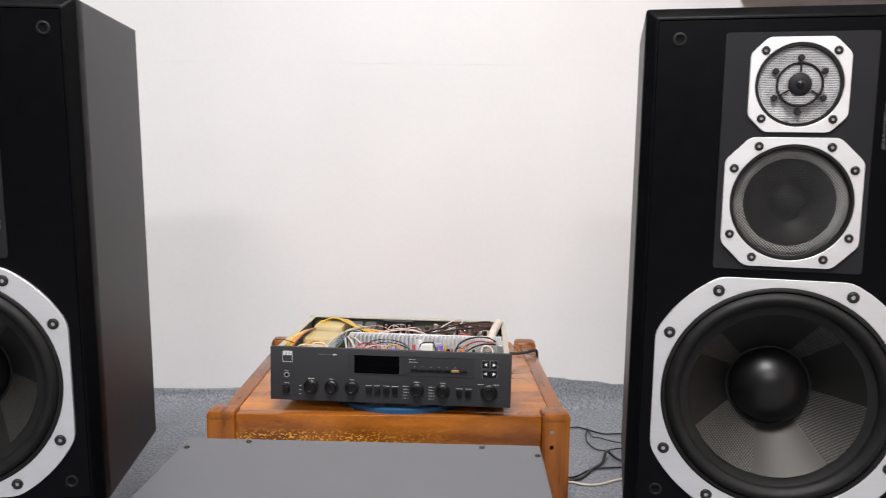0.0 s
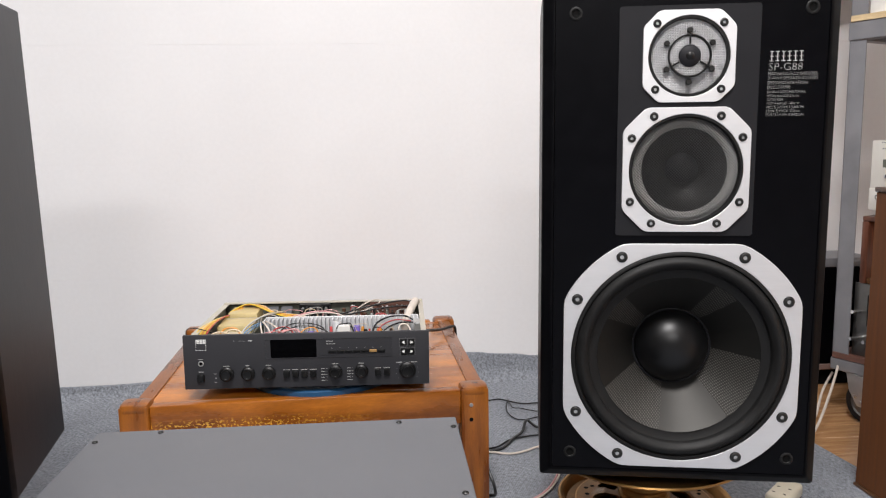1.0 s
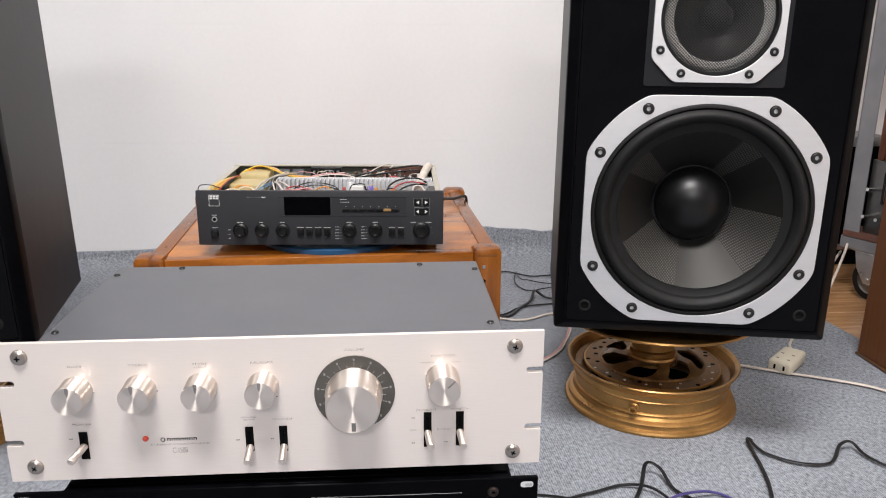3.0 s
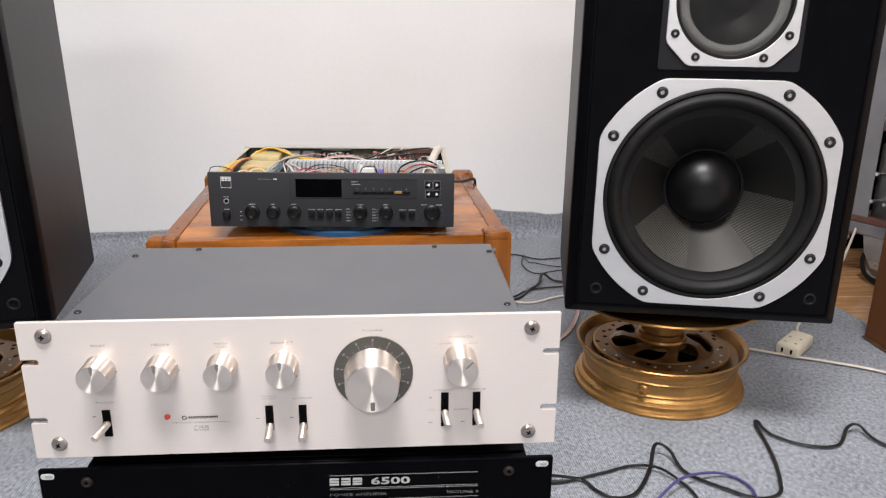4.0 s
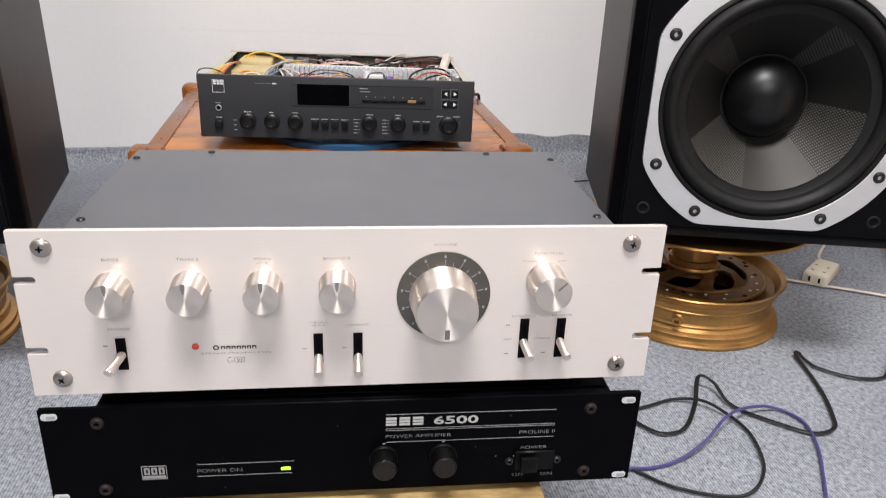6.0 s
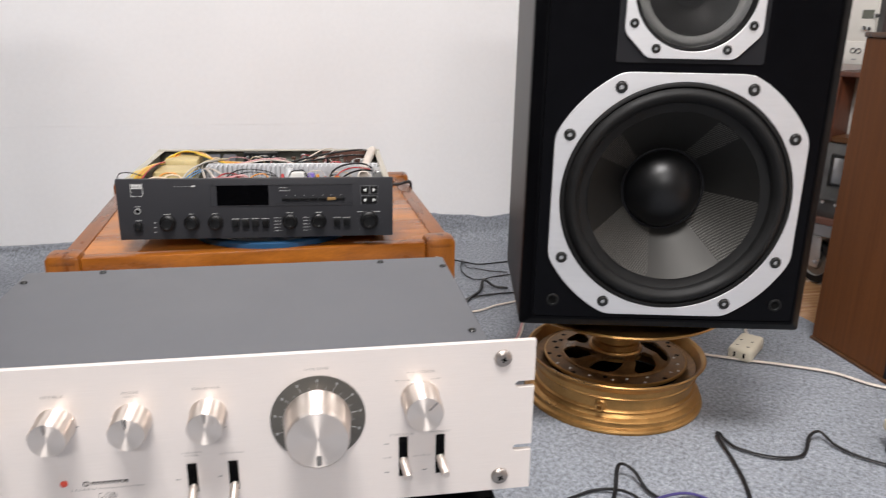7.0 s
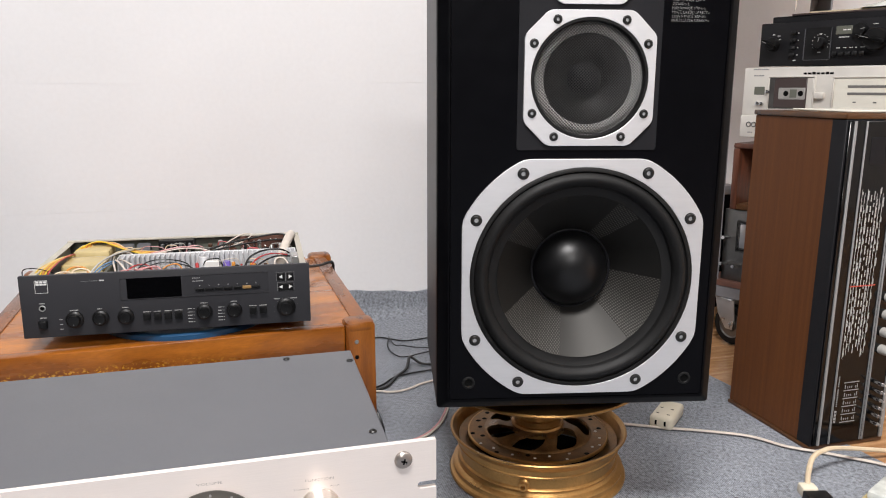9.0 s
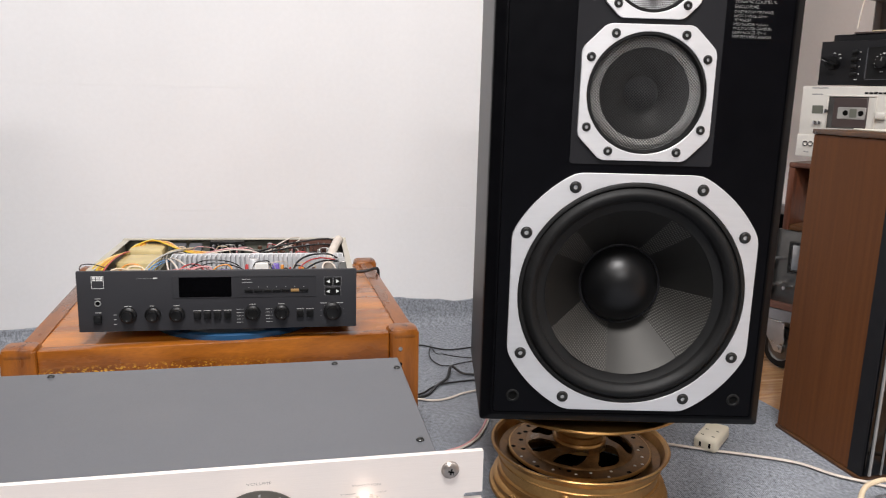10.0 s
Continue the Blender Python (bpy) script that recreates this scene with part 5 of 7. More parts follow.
    dashes(bm, -0.2838, -0.2765, 0.3438, 0.0020, y, rng, 0.0018, 0.0005)
    part("model_print", bm, M["ink"], fp, "", False)
    bm = bmesh.new()
    for cx, w in ((-0.3241, 0.012), (-0.2864, 0.008), (-0.2493, 0.010), (-0.1302, 0.011), (-0.0835, 0.010), (-0.0150, 0.010), (0.0130, 0.012), (-0.3690, 0.009), (-0.3690, 0.009)):
        dashes(bm, cx - w / 2, cx + w / 2, 0.2982 if cx > -0.36 else 0.3115, 0.0014, y, rng, 0.0016, 0.0004)
    dashes(bm, -0.3735, -0.3645, 0.2885, 0.0014, y, rng, 0.0016, 0.0004)
    for cx in (-0.2177, -0.2018, -0.1860, -0.1701, -0.0534, -0.0373):
        dashes(bm, cx - 0.006, cx + 0.006, 0.2890, 0.0012, y, rng, 0.0016, 0.0004)
    for cx in (-0.1302, -0.0835):
        for k in range(5):
            v = 0.2680 + 0.0055 * k
            dashes(bm, cx - 0.0255, cx - 0.0185, v, 0.0011, y, rng, 0.0016, 0.0004)
            box(bm, cx - 0.0175, cx - 0.0150, y - 0.0003, y, v + 0.0004, v + 0.0008)
    for k in range(3):
        box(bm, -0.3465, -0.3420, y - 0.0003, y, 0.2690 + 0.0078 * k, 0.2700 + 0.0078 * k)
    for k in range(10):
        a = radians(215 - 27 * k)
        box(bm, -0.0002 + 0.0200 * math.cos(a), 0.0004 + 0.0200 * math.cos(a), y - 0.0003, y, 0.2800 + 0.0200 * math.sin(a), 0.2806 + 0.0200 * math.sin(a))
    dashes(bm, -0.1460, -0.1330, 0.3405, 0.0012, y - 0.0004, rng, 0.0016, 0.0004)
    dashes(bm, -0.1460, -0.1290, 0.3355, 0.0012, y - 0.0004, rng, 0.0016, 0.0004)
    for k in range(7):
        box(bm, -0.1360 + 0.0147 * k, -0.1345 + 0.0147 * k, y - 0.0007, y, 0.3275, 0.3286)
    tagged(part("small_print", bm, M["ink_soft"], fp, "", False), kind="stuff")
    # mains lead and a thin aerial wire leave at the back
    part("mains_lead", tube(bmesh.new(), [(0.020, 0.302, 0.285), (0.050, 0.360, 0.266), (0.085, 0.430, 0.2500), (0.110, 0.465, 0.2480), (0.1190, 0.475, 0.242), (0.1210, 0.478, 0.21), (0.121, 0.48, 0.12), (0.122, 0.49, 0.02), (0.14, 0.51, 0.009)], 0.0034, 8, 8), M["black_cable"], r)
    part("aerial_wire", tube(bmesh.new(), [(-0.362, 0.060, 0.345), (-0.380, 0.045, 0.3565), (-0.398, 0.050, 0.3570), (-0.412, 0.070, 0.3490), (-0.420, 0.095, 0.332), (-0.4225, 0.115, 0.295), (-0.4230, 0.125, 0.240)], 0.0009, 6, 8), M["panel_grey"], r)


# ---- preamplifier, power amplifier, dolly ----
PRE = pose(0.137, 0.736, 0, 0, 0, 3.7)
AMP = pose(0.153, 0.732, 0, 0, 0, 3.5)
AMP_TILT = pose(0.153, 0.732, -0.0018, 0, 0.2, 3.5)


def slotted_panel(x0, x1, z0, z1, slots, depth, y0, y1):
    """A front plate with slots open to both ends, as an outline."""
    pts = [(x0, z1)]
    for lo, hi in sorted(slots, reverse=True):
        for i in range(7):
            a = radians(90 - 30 * i)
            pts.append((x0 + depth - (hi - lo) / 2 + (hi - lo) / 2 * math.cos(a), (lo + hi) / 2 + (hi - lo) / 2 * math.sin(a)))
        pts.insert(len(pts) - 7, (x0, hi))
        pts.append((x0, lo))
    pts.append((x0, z0))
    pts.append((x1, z0))
    for lo, hi in sorted(slots):
        pts.append((x1, lo))
        for i in range(7):
            a = radians(270 - 30 * i)
            pts.append((x1 - depth + (hi - lo) / 2 + (hi - lo) / 2 * math.cos(a), (lo + hi) / 2 + (hi - lo) / 2 * math.sin(a)))
        pts.append((x1, hi))
    pts.append((x1, z1))
    return holed_plate(pts, [], y0, y1)


def lever(parent, x, z0, z1, tip, lean=0.0):
    """A slide switch: a black slot and a round silver lever that sticks out."""
    part("switch_slot", boxed(x - 0.0036, x + 0.0036, -0.0035, -0.0026, z0, z1, 0, 1), M["hole"], parent)
    part("slot_rim", boxed(x - 0.0012, x + 0.0012, -0.0037, -0.0030, z0 + 0.004, z1 - 0.004, 0, 1), M["black_steel"], parent)
    bm = bmesh.new()
    tube(bm, [(x, -0.002, tip + 0.001), (x + lean * 0.4, -0.011, tip - 0.001), (x + lean, -0.022, tip - 0.004)], 0.0034, 14, 3)
    part("switch_lever", bm, M["knob"], parent)


def build_preamp():
    p = thing("preamplifier", PRE, "silver brushed-aluminium preamplifier with a dark grey top cover", "preamplifier")
    rng = random.Random(5)
    x0, x1, z0, z1 = -0.4580, 0.0265, 0.2320, 0.3665
    fp = part("front_panel", slotted_panel(x0, x1, z0, z1, [(0.2675, 0.2735), (0.3255, 0.3315)], 0.0155, -0.0025, 0.0025), M["alu"], p, "brushed aluminium rack panel with slotted ears", False)
    # folded cover and body
    cx0, cx1, cy = -0.4265, -0.0085, 0.2350
    part("top_cover", boxed(cx0, cx1, 0.0030, cy, 0.3590, 0.3615, 0.0010, 1), M["grey_steel"], p, "dark grey painted steel cover")
    for x in (cx0, cx1 - 0.0015):
        part("cover_side", boxed(x, x + 0.0015, 0.0030, cy, 0.2400, 0.3590), M["grey_steel"], p)
    part("cover_back", boxed(cx0 + 0.0015, cx1 - 0.0015, cy - 0.0015, cy, 0.2400, 0.3590), M["black_steel"], p)
    part("body", boxed(cx0 + 0.003, cx1 - 0.003, 0.0030, cy - 0.004, 0.2375, 0.3570), M["black_steel"], p)
    for x, y in ((-0.4190, 0.204), (-0.3530, 0.226), (-0.0770, 0.224), (-0.0140, 0.203), (-0.0180, 0.034), (-0.4180, 0.034)):
        part("cover_screw", turned([(0.0034, 0.3613), (0.0034, 0.3622), (0.0024, 0.3633), (0, 0.3637)], 14, "Z", (x, y, 0)), M["screw"], p)
    for x, y in ((-0.39, 0.03), (-0.05, 0.03), (-0.39, 0.20), (-0.05, 0.20)):
        part("foot", turned([(0.014, 0.2215), (0.015, 0.2240), (0.015, 0.2375)], 20, "Z", (x, y, 0)), M["rubber"], p)
    # big domed corner screws
    for x, v, a in ((-0.0002, 0.3525, 15), (0.0005, 0.2452, 30), (-0.4350, 0.3540, 5), (-0.4356, 0.2465, 40)):
        s = part("corner_screw", cross_screw(bmesh.new(), x, v, -0.0025, 0.0072), M["plated"], fp, "domed plated cross-head screw")
        part("cross_slot", cross_slot(bmesh.new(), x, v, -0.0025, 0.0048, a), M["hole"], s)
    # small tone knobs
    for x, lean in ((-0.3905, 0.0001), (-0.3355, -0.0001), (-0.2822, 0.0), (-0.2278, 0.0)):
        v = 0.3208
        k = part("tone_knob", turned([(0.0140, -0.0025), (0.0140, -0.0040), (0.0136, -0.0045), (0.0132, -0.0235), (0.0126, -0.0245), (0, -0.0242)], 48, "Y", (x, 0, v)), M["knob"], fp, "turned aluminium knob")
        part("pointer", prism(bmesh.new(), [(x + lean * 8 + q, v + w) for q, w in ((-0.0003, 0.0048), (0.0003, 0.0048), (0.0014, 0.0085), (0.0016, 0.0128), (-0.0016, 0.0128), (-0.0014, 0.0085))], -0.0247, -0.0238), M["plated"], k, "milled pointer groove")
    # selector
    x, v = -0.0664, 0.3225
    k = part("selector_knob", turned([(0.0155, -0.0025), (0.0155, -0.0045), (0.0150, -0.0050), (0.0146, -0.0285), (0.0140, -0.0295), (0, -0.0292)], 48, "Y", (x, 0, v)), M["knob"], fp, "turned aluminium knob")
    part("pointer", boxed(-0.0008, 0.0008, -0.0297, -0.0290, 0.0045, 0.0135, 0, 1, Matrix.Translation((x, 0, v)) @ Matrix.Rotation(radians(45), 4, "Y")), M["plated"], k)
    # volume with its dark dial
    x, v = -0.1462, 0.3110
    dial = part("volume_dial", turned([(0.0365, -0.0020), (0.0365, -0.0036), (0.0355, -0.0040), (0, -0.0040)], 72, "Y", (x, 0, v)), M["dial"], fp, "dark brown-grey volume dial")
    bm = bmesh.new()
    for i in range(21):
        a = radians(225 - 270 * i / 20)
        ln = 0.0055 if i % 2 == 0 else 0.0030
        box(bm, 0.0250, 0.0250 + ln, -0.0044, -0.0038, -0.00018, 0.00018, 0, 1, Matrix.Translation((x, 0, v)) @ Matrix.Rotation(-a, 4, "Y"))
        if i % 2 == 0:
            cx, cz = x + 0.0330 * math.cos(a), v + 0.0330 * math.sin(a)
            box(bm, cx - 0.0008, cx + 0.0008, -0.0044, -0.0038, cz - 0.0010, cz + 0.0010)
    tagged(part("dial_marks", bm, M["ink_dim"], dial, "", False), kind="stuff")
    k = part("volume_knob", turned([(0.0262, -0.0030), (0.0262, -0.0050), (0.0255, -0.0060), (0.0240, -0.0300), (0.0236, -0.0325), (0.0225, -0.0335), (0, -0.0328)], 72, "Y", (x - 0.0008, 0, v - 0.0012)), M["knob"], fp, "large turned aluminium volume knob")
    part("pointer", boxed(x - 0.0022, x + 0.0016, -0.0339, -0.0328, v - 0.0222, v - 0.0140, 0.0003, 1), M["ink_dark"], k)
    # levers
    lever(fp, -0.3902, 0.2530, 0.2800, 0.2650, -0.006)
    lever(fp, -0.2432, 0.2550, 0.2800, 0.2585)
    lever(fp, -0.2125, 0.2545, 0.2798, 0.2580)
    lever(fp, -0.0800, 0.2535, 0.2888, 0.2672, 0.002)
    lever(fp, -0.0500, 0.2535, 0.2886, 0.2672, 0.002)
    part("power_lamp", turned([(0.0027, -0.0025), (0.0025, -0.0036), (0.0014, -0.0042), (0, -0.0045)], 20, "Y", (-0.3360, 0, 0.2713)), M["red_led"], fp, "glowing red lamp")
    # printing
    for text, a, b, c, d in (("BASS", -0.3955, -0.3835, 0.3430, 0.3450), ("TREBLE", -0.3440, -0.3275, 0.3428, 0.3448), ("MODE", -0.2880, -0.2758, 0.3424, 0.3444),
                             ("BALANCE", -0.2378, -0.2180, 0.3422, 0.3442), ("VOLUME", -0.1556, -0.1372, 0.3522, 0.3542), ("FUNCTION", -0.0765, -0.0550, 0.3442, 0.3462),
                             ("POWER", -0.3980, -0.3818, 0.2866, 0.2886), ("SUBSONIC", -0.2500, -0.2352, 0.2888, 0.2902), ("FILTER", -0.2478, -0.2375, 0.2862, 0.2876),
                             ("LOUDNESS", -0.2215, -0.2038, 0.2860, 0.2876), ("DUPLICATE", -0.0905, -0.0715, 0.2904, 0.2922), ("MONITOR", -0.0580, -0.0420, 0.2904, 0.2922),
                             ("SOURCE", -0.0715, -0.0580, 0.2700, 0.2715), ("OFF", -0.0965, -0.0895, 0.2700, 0.2715), ("STEREO PREAMPLIFIER", -0.3322, -0.2790, 0.2640, 0.2656),
                             ("C-1500", -0.3130, -0.2998, 0.2560, 0.2612), ("TUNER", -0.0860, -0.0740, 0.3380, 0.3392), ("AUX", -0.0580, -0.0505, 0.3380, 0.3392),
                             ("STEREO", -0.2870, -0.2765, 0.3395, 0.3407)):
        part("lettering", words(text, a, b, c, d, -0.0027), M["hole" if text == "C-1500" else "ink_dark"], fp, "", False)
    bm = bmesh.new()
    xx = -0.3170
    for k in range(7):
        bars(bm, [(xx, xx + 0.0008, 0.2685, 0.2710), (xx + 0.0022, xx + 0.0030, 0.2685, 0.2710), (xx, xx + 0.0030, 0.2702, 0.2710)], -0.0025)
        xx += 0.0039
    lathe(bm, [(0.0022, -0.0028), (0.0014, -0.0028)], 20, "Y", (-0.3208, 0, 0.2698))
    part("maker_mark", bm, M["hole"], fp, "", False)
    bm = bmesh.new()
    for cx, cz in ((-0.3765, 0.3180), (-0.3215, 0.3180), (-0.2380, 0.3090), (-0.2175, 0.3090), (-0.4010, 0.2730), (-0.2535, 0.2665), (-0.2222, 0.2665), (-0.0930, 0.2830), (-0.0930, 0.2570), (-0.0625, 0.2570)):
        dashes(bm, cx - 0.002, cx + 0.002, cz, 0.0008, -0.0025, rng, 0.0010, 0.0005)
    tagged(part("small_print", bm, M["ink_dark"], fp, "", False), kind="stuff")


def build_power_amp():
    a = thing("power_amplifier", AMP_TILT, "black rack power amplifier with white printing and a green lamp", "power amplifier")
    rng = random.Random(6)
    x0, x1, z0, z1 = -0.4750, 0.0090, 0.1305, 0.2205
    y = -0.0020
    fp = part("front_panel", boxed(x0, x1, y, 0.0030, z0, z1, 0.0010, 1), M["black_steel"], a, "black painted rack panel")
    part("body", boxed(-0.4330, -0.0160, 0.0030, 0.3300, 0.1340, 0.2195, 0.0010, 1), M["black_steel"], a)
    part("top_cover", boxed(-0.4300, -0.0190, 0.0100, 0.3250, 0.2196, 0.2212, 0.0005, 1), M["black_steel"], a)
    for x, v in ((-0.400, 0.03), (-0.05, 0.03), (-0.40, 0.28), (-0.05, 0.28)):
        part("foot", turned([(0.012, 0.1247), (0.013, 0.1262), (0.013, 0.1345)], 16, "Z", (x, v, 0)), M["rubber"], a)
    for x, v in ((-0.4655, 0.2140), (-0.4667, 0.1370), (-0.0007, 0.2132), (0.0004, 0.1360)):
        bm = prism(bmesh.new(), rounded(x - 0.0072, x + 0.0052, v - 0.0030, v + 0.0030, 0.0029, 5), y - 0.0004, y + 0.0008)
        part("ear_slot", bm, M["fin"], fp, "worn bright rack slot")
        part("slot_hole", prism(bmesh.new(), rounded(x - 0.0030, x + 0.0040, v - 0.0016, v + 0.0012, 0.0012, 4), y - 0.0007, y + 0.0008), M["silver"], fp)
    for x, v in ((-0.4317, 0.2071), (-0.4328, 0.1431), (-0.0341, 0.2064), (-0.0334, 0.1419)):
        part("panel_screw", socket_screw(bmesh.new(), x, v, y, 0.0050), M["dark_brown_screw"], fp, "dull brown socket screw")
    for x in (-0.2080, -0.1582):
        part("knob_skirt", turned([(0.0125, y), (0.0125, y - 0.002), (0.0118, y - 0.003), (0, y - 0.003)], 36, "Y", (x, 0, 0.1638)), M["deep_black"], fp)
        k = part("level_knob", turned([(0.0108, y - 0.002), (0.0104, y - 0.015), (0.0096, y - 0.017), (0, y - 0.017)], 36, "Y", (x, 0, 0.1638)), M["deep_black"], fp)
        part("knob_face", turned([(0.0090, y - 0.0168), (0.0086, y - 0.0176), (0, y - 0.0174)], 36, "Y", (x, 0, 0.1638)), M["amber_metal"], k)
        part("knob_ring", turned([(0.0098, y - 0.0160), (0.0098, y - 0.0172), (0.0090, y - 0.0177), (0.0090, y - 0.0168)], 36, "Y", (x, 0, 0.1638)), M["amber_metal"], k, "thin bronzed ring")
        part("mark", boxed(x - 0.0010, x + 0.0010, y - 0.0003, y, 0.1772, 0.1784), M["ink_dim"], fp)
    rk = part("rocker_frame", boxed(-0.0956, -0.0612, y - 0.0020, y + 0.001, 0.1458, 0.1652, 0.0010, 1), M["deep_black"], fp)
    part("rocker", boxed(-0.0925, -0.0775, y - 0.0045, y, 0.1480, 0.1632, 0.0015, 2, Matrix.Rotation(radians(3), 4, "Z")), M["deep_black"], rk)
    for x in (-0.1005, -0.0587):
        part("panel_screw", socket_screw(bmesh.new(), x, 0.1552, y, 0.0034), M["screw"], fp)
    part("power_lamp", boxed(-0.2929, -0.2848, y - 0.0010, y + 0.0005, 0.1555, 0.1583, 0.0005, 1), M["green_led"], fp, "glowing green lamp")
    # printing
    for row in ((-0.2066, -0.0640, 0.2061, 0.2065), (-0.2066, -0.0640, 0.1923, 0.1926), (-0.2066, -0.0640, 0.1906, 0.1909), (-0.2066, -0.0632, 0.1791, 0.1794),
                (-0.3597, -0.2819, 0.1640, 0.1643), (-0.3600, -0.2840, 0.1522, 0.1525)):
        part("rule_line", bars(bmesh.new(), [row], y), M["ink_dim"], fp, "", False)
    part("mark_frame", bars(bmesh.new(), [(-0.4035, -0.3837, 0.1638, 0.1644), (-0.4035, -0.3837, 0.1512, 0.1516), (-0.4035, -0.4030, 0.1516, 0.1638), (-0.3842, -0.3837, 0.1516, 0.1638)], y), M["ink_dim"], fp, "", False)
    for ox in (-0.4015, -0.3958, -0.3900):
        part("maker_mark", bars(bmesh.new(), [(ox, ox + 0.0045, 0.1610, 0.1625), (ox, ox + 0.0045, 0.1560, 0.1573), (ox, ox + 0.0015, 0.1573, 0.1610), (ox + 0.0030, ox + 0.0045, 0.1573, 0.1610)], y), M["ink_dim"], fp, "", False)
    part("mark_bar", bars(bmesh.new(), [(-0.4025, -0.3848, 0.1522, 0.1548)], y), M["ink_dim"], fp, "", False)
    for ox in (-0.2066, -0.1955, -0.1845):
        part("maker_mark", bars(bmesh.new(), [(ox, ox + 0.0088, 0.2012, 0.2034), (ox, ox + 0.0088, 0.1984, 0.2004), (ox, ox + 0.0088, 0.1956, 0.1976)], y), M["ink_soft"], fp, "", False)
    for text, p, q, c, d, mat in (("6500", -0.1672, -0.1296, 0.1955, 0.2035, "ink_soft"), ("POWER AMPLIFIER", -0.2066, -0.1522, 0.1834, 0.1864, "ink_dim"),
                                  ("PROLINE II", -0.0937, -0.0633, 0.1830, 0.1862, "ink_dim"), ("POWER ON", -0.3597, -0.3240, 0.1560, 0.1594, "ink_dim"),
                                  ("POWER", -0.0912, -0.0688, 0.1672, 0.1704, "ink_dim"), ("OFF", -0.0970, -0.0862, 0.1392, 0.1422, "ink_dim"), ("ON", -0.0722, -0.0615, 0.1390, 0.1420, "ink_dim")):
        part("lettering", words(text, p, q, c, d, y - 0.0003, 0.022 if text == "6500" else -0.018), M[mat], fp, "", False)
    bm = bmesh.new()
    for k in range(8):
        px, pz = rng.uniform(x0 + 0.02, x1 - 0.02), rng.uniform(z0 + 0.01, z1 - 0.006)
        box(bm, px, px + rng.uniform(0.0004, 0.0012), y - 0.0002, y, pz, pz + 0.0004)
    tagged(part("paint_chips", bm, M["ink_dim"], fp, "", False), kind="stuff")


def build_castor(parent, x, y, top, r=0.037, turn=0.0, face="knob_black", wide=1.0, trail=0.022):
    """A swivel castor: plate, fork and black wheel."""
    m = Matrix.Translation((x, y, 0)) @ Matrix.Rotation(radians(turn), 4, "Z")

    def put(bm):
        bmesh.ops.transform(bm, matrix=m, verts=bm.verts[:])
        return bm
    c = part("castor", put(boxed(-0.030, 0.030, -0.024, 0.024, top - 0.0025, top, 0.001, 1)), M["zinc"], parent, "zinc castor with a black wheel")
    for s in (-1, 1):
        bm = bmesh.new()
        prism(bm, [(-0.024 * wide, top - 0.004), (0.032 * wide, top - 0.004), (trail + 0.016 * wide, r + 0.020), (trail + 0.010 * wide, r - 0.010), (trail - 0.010 * wide, r - 0.010), (-0.014 * wide, top * 0.62)], s * 0.0145, s * 0.0165)
        part("fork", put(bm), M["zinc"], c)
    part("wheel", put(turned([(r * 0.66, -0.011), (r * 0.95, -0.011), (r, -0.007), (r, 0.007), (r * 0.95, 0.011), (r * 0.66, 0.011)], 40, "Y", (trail, 0, r), True)), M["rubber"], c, "black wheel")
    part("wheel_hub", put(turned([(0, -0.0125), (r * 0.30, -0.0125), (r * 0.34, -0.0100), (r * 0.60, -0.0085), (r * 0.67, -0.0112), (r * 0.67, 0.0112), (r * 0.60, 0.0085), (r * 0.34, 0.0100), (r * 0.30, 0.0125), (0, 0.0125)], 32, "Y", (trail, 0, r))), M[face], c)
    part("axle", put(turned([(0, -0.021), (0.006, -0.020), (0.006, 0.020), (0, 0.021)], 12, "Y", (trail, 0, r))), M["zinc"], c)
    return c


def build_dolly():
    d = thing("wooden_dolly", AMP, "worn plywood dolly on castors carrying the amplifiers", "dolly")
    part("board", boxed(-0.4105, -0.0680, -0.0165, 0.300, 0.1075, 0.1225, 0.0020, 2), M["ply"], d, "worn yellowish plywood board")
    build_castor(d, -0.3780, 0.050, 0.1055, 0.040, 200)
    build_castor(d, -0.1280, 0.045, 0.1055, 0.040, -20, wide=0.6, trail=0.040)
    build_castor(d, -0.3700, 0.255, 0.1055, 0.040, 30)
    build_castor(d, -0.1100, 0.255, 0.1055, 0.040, 150)


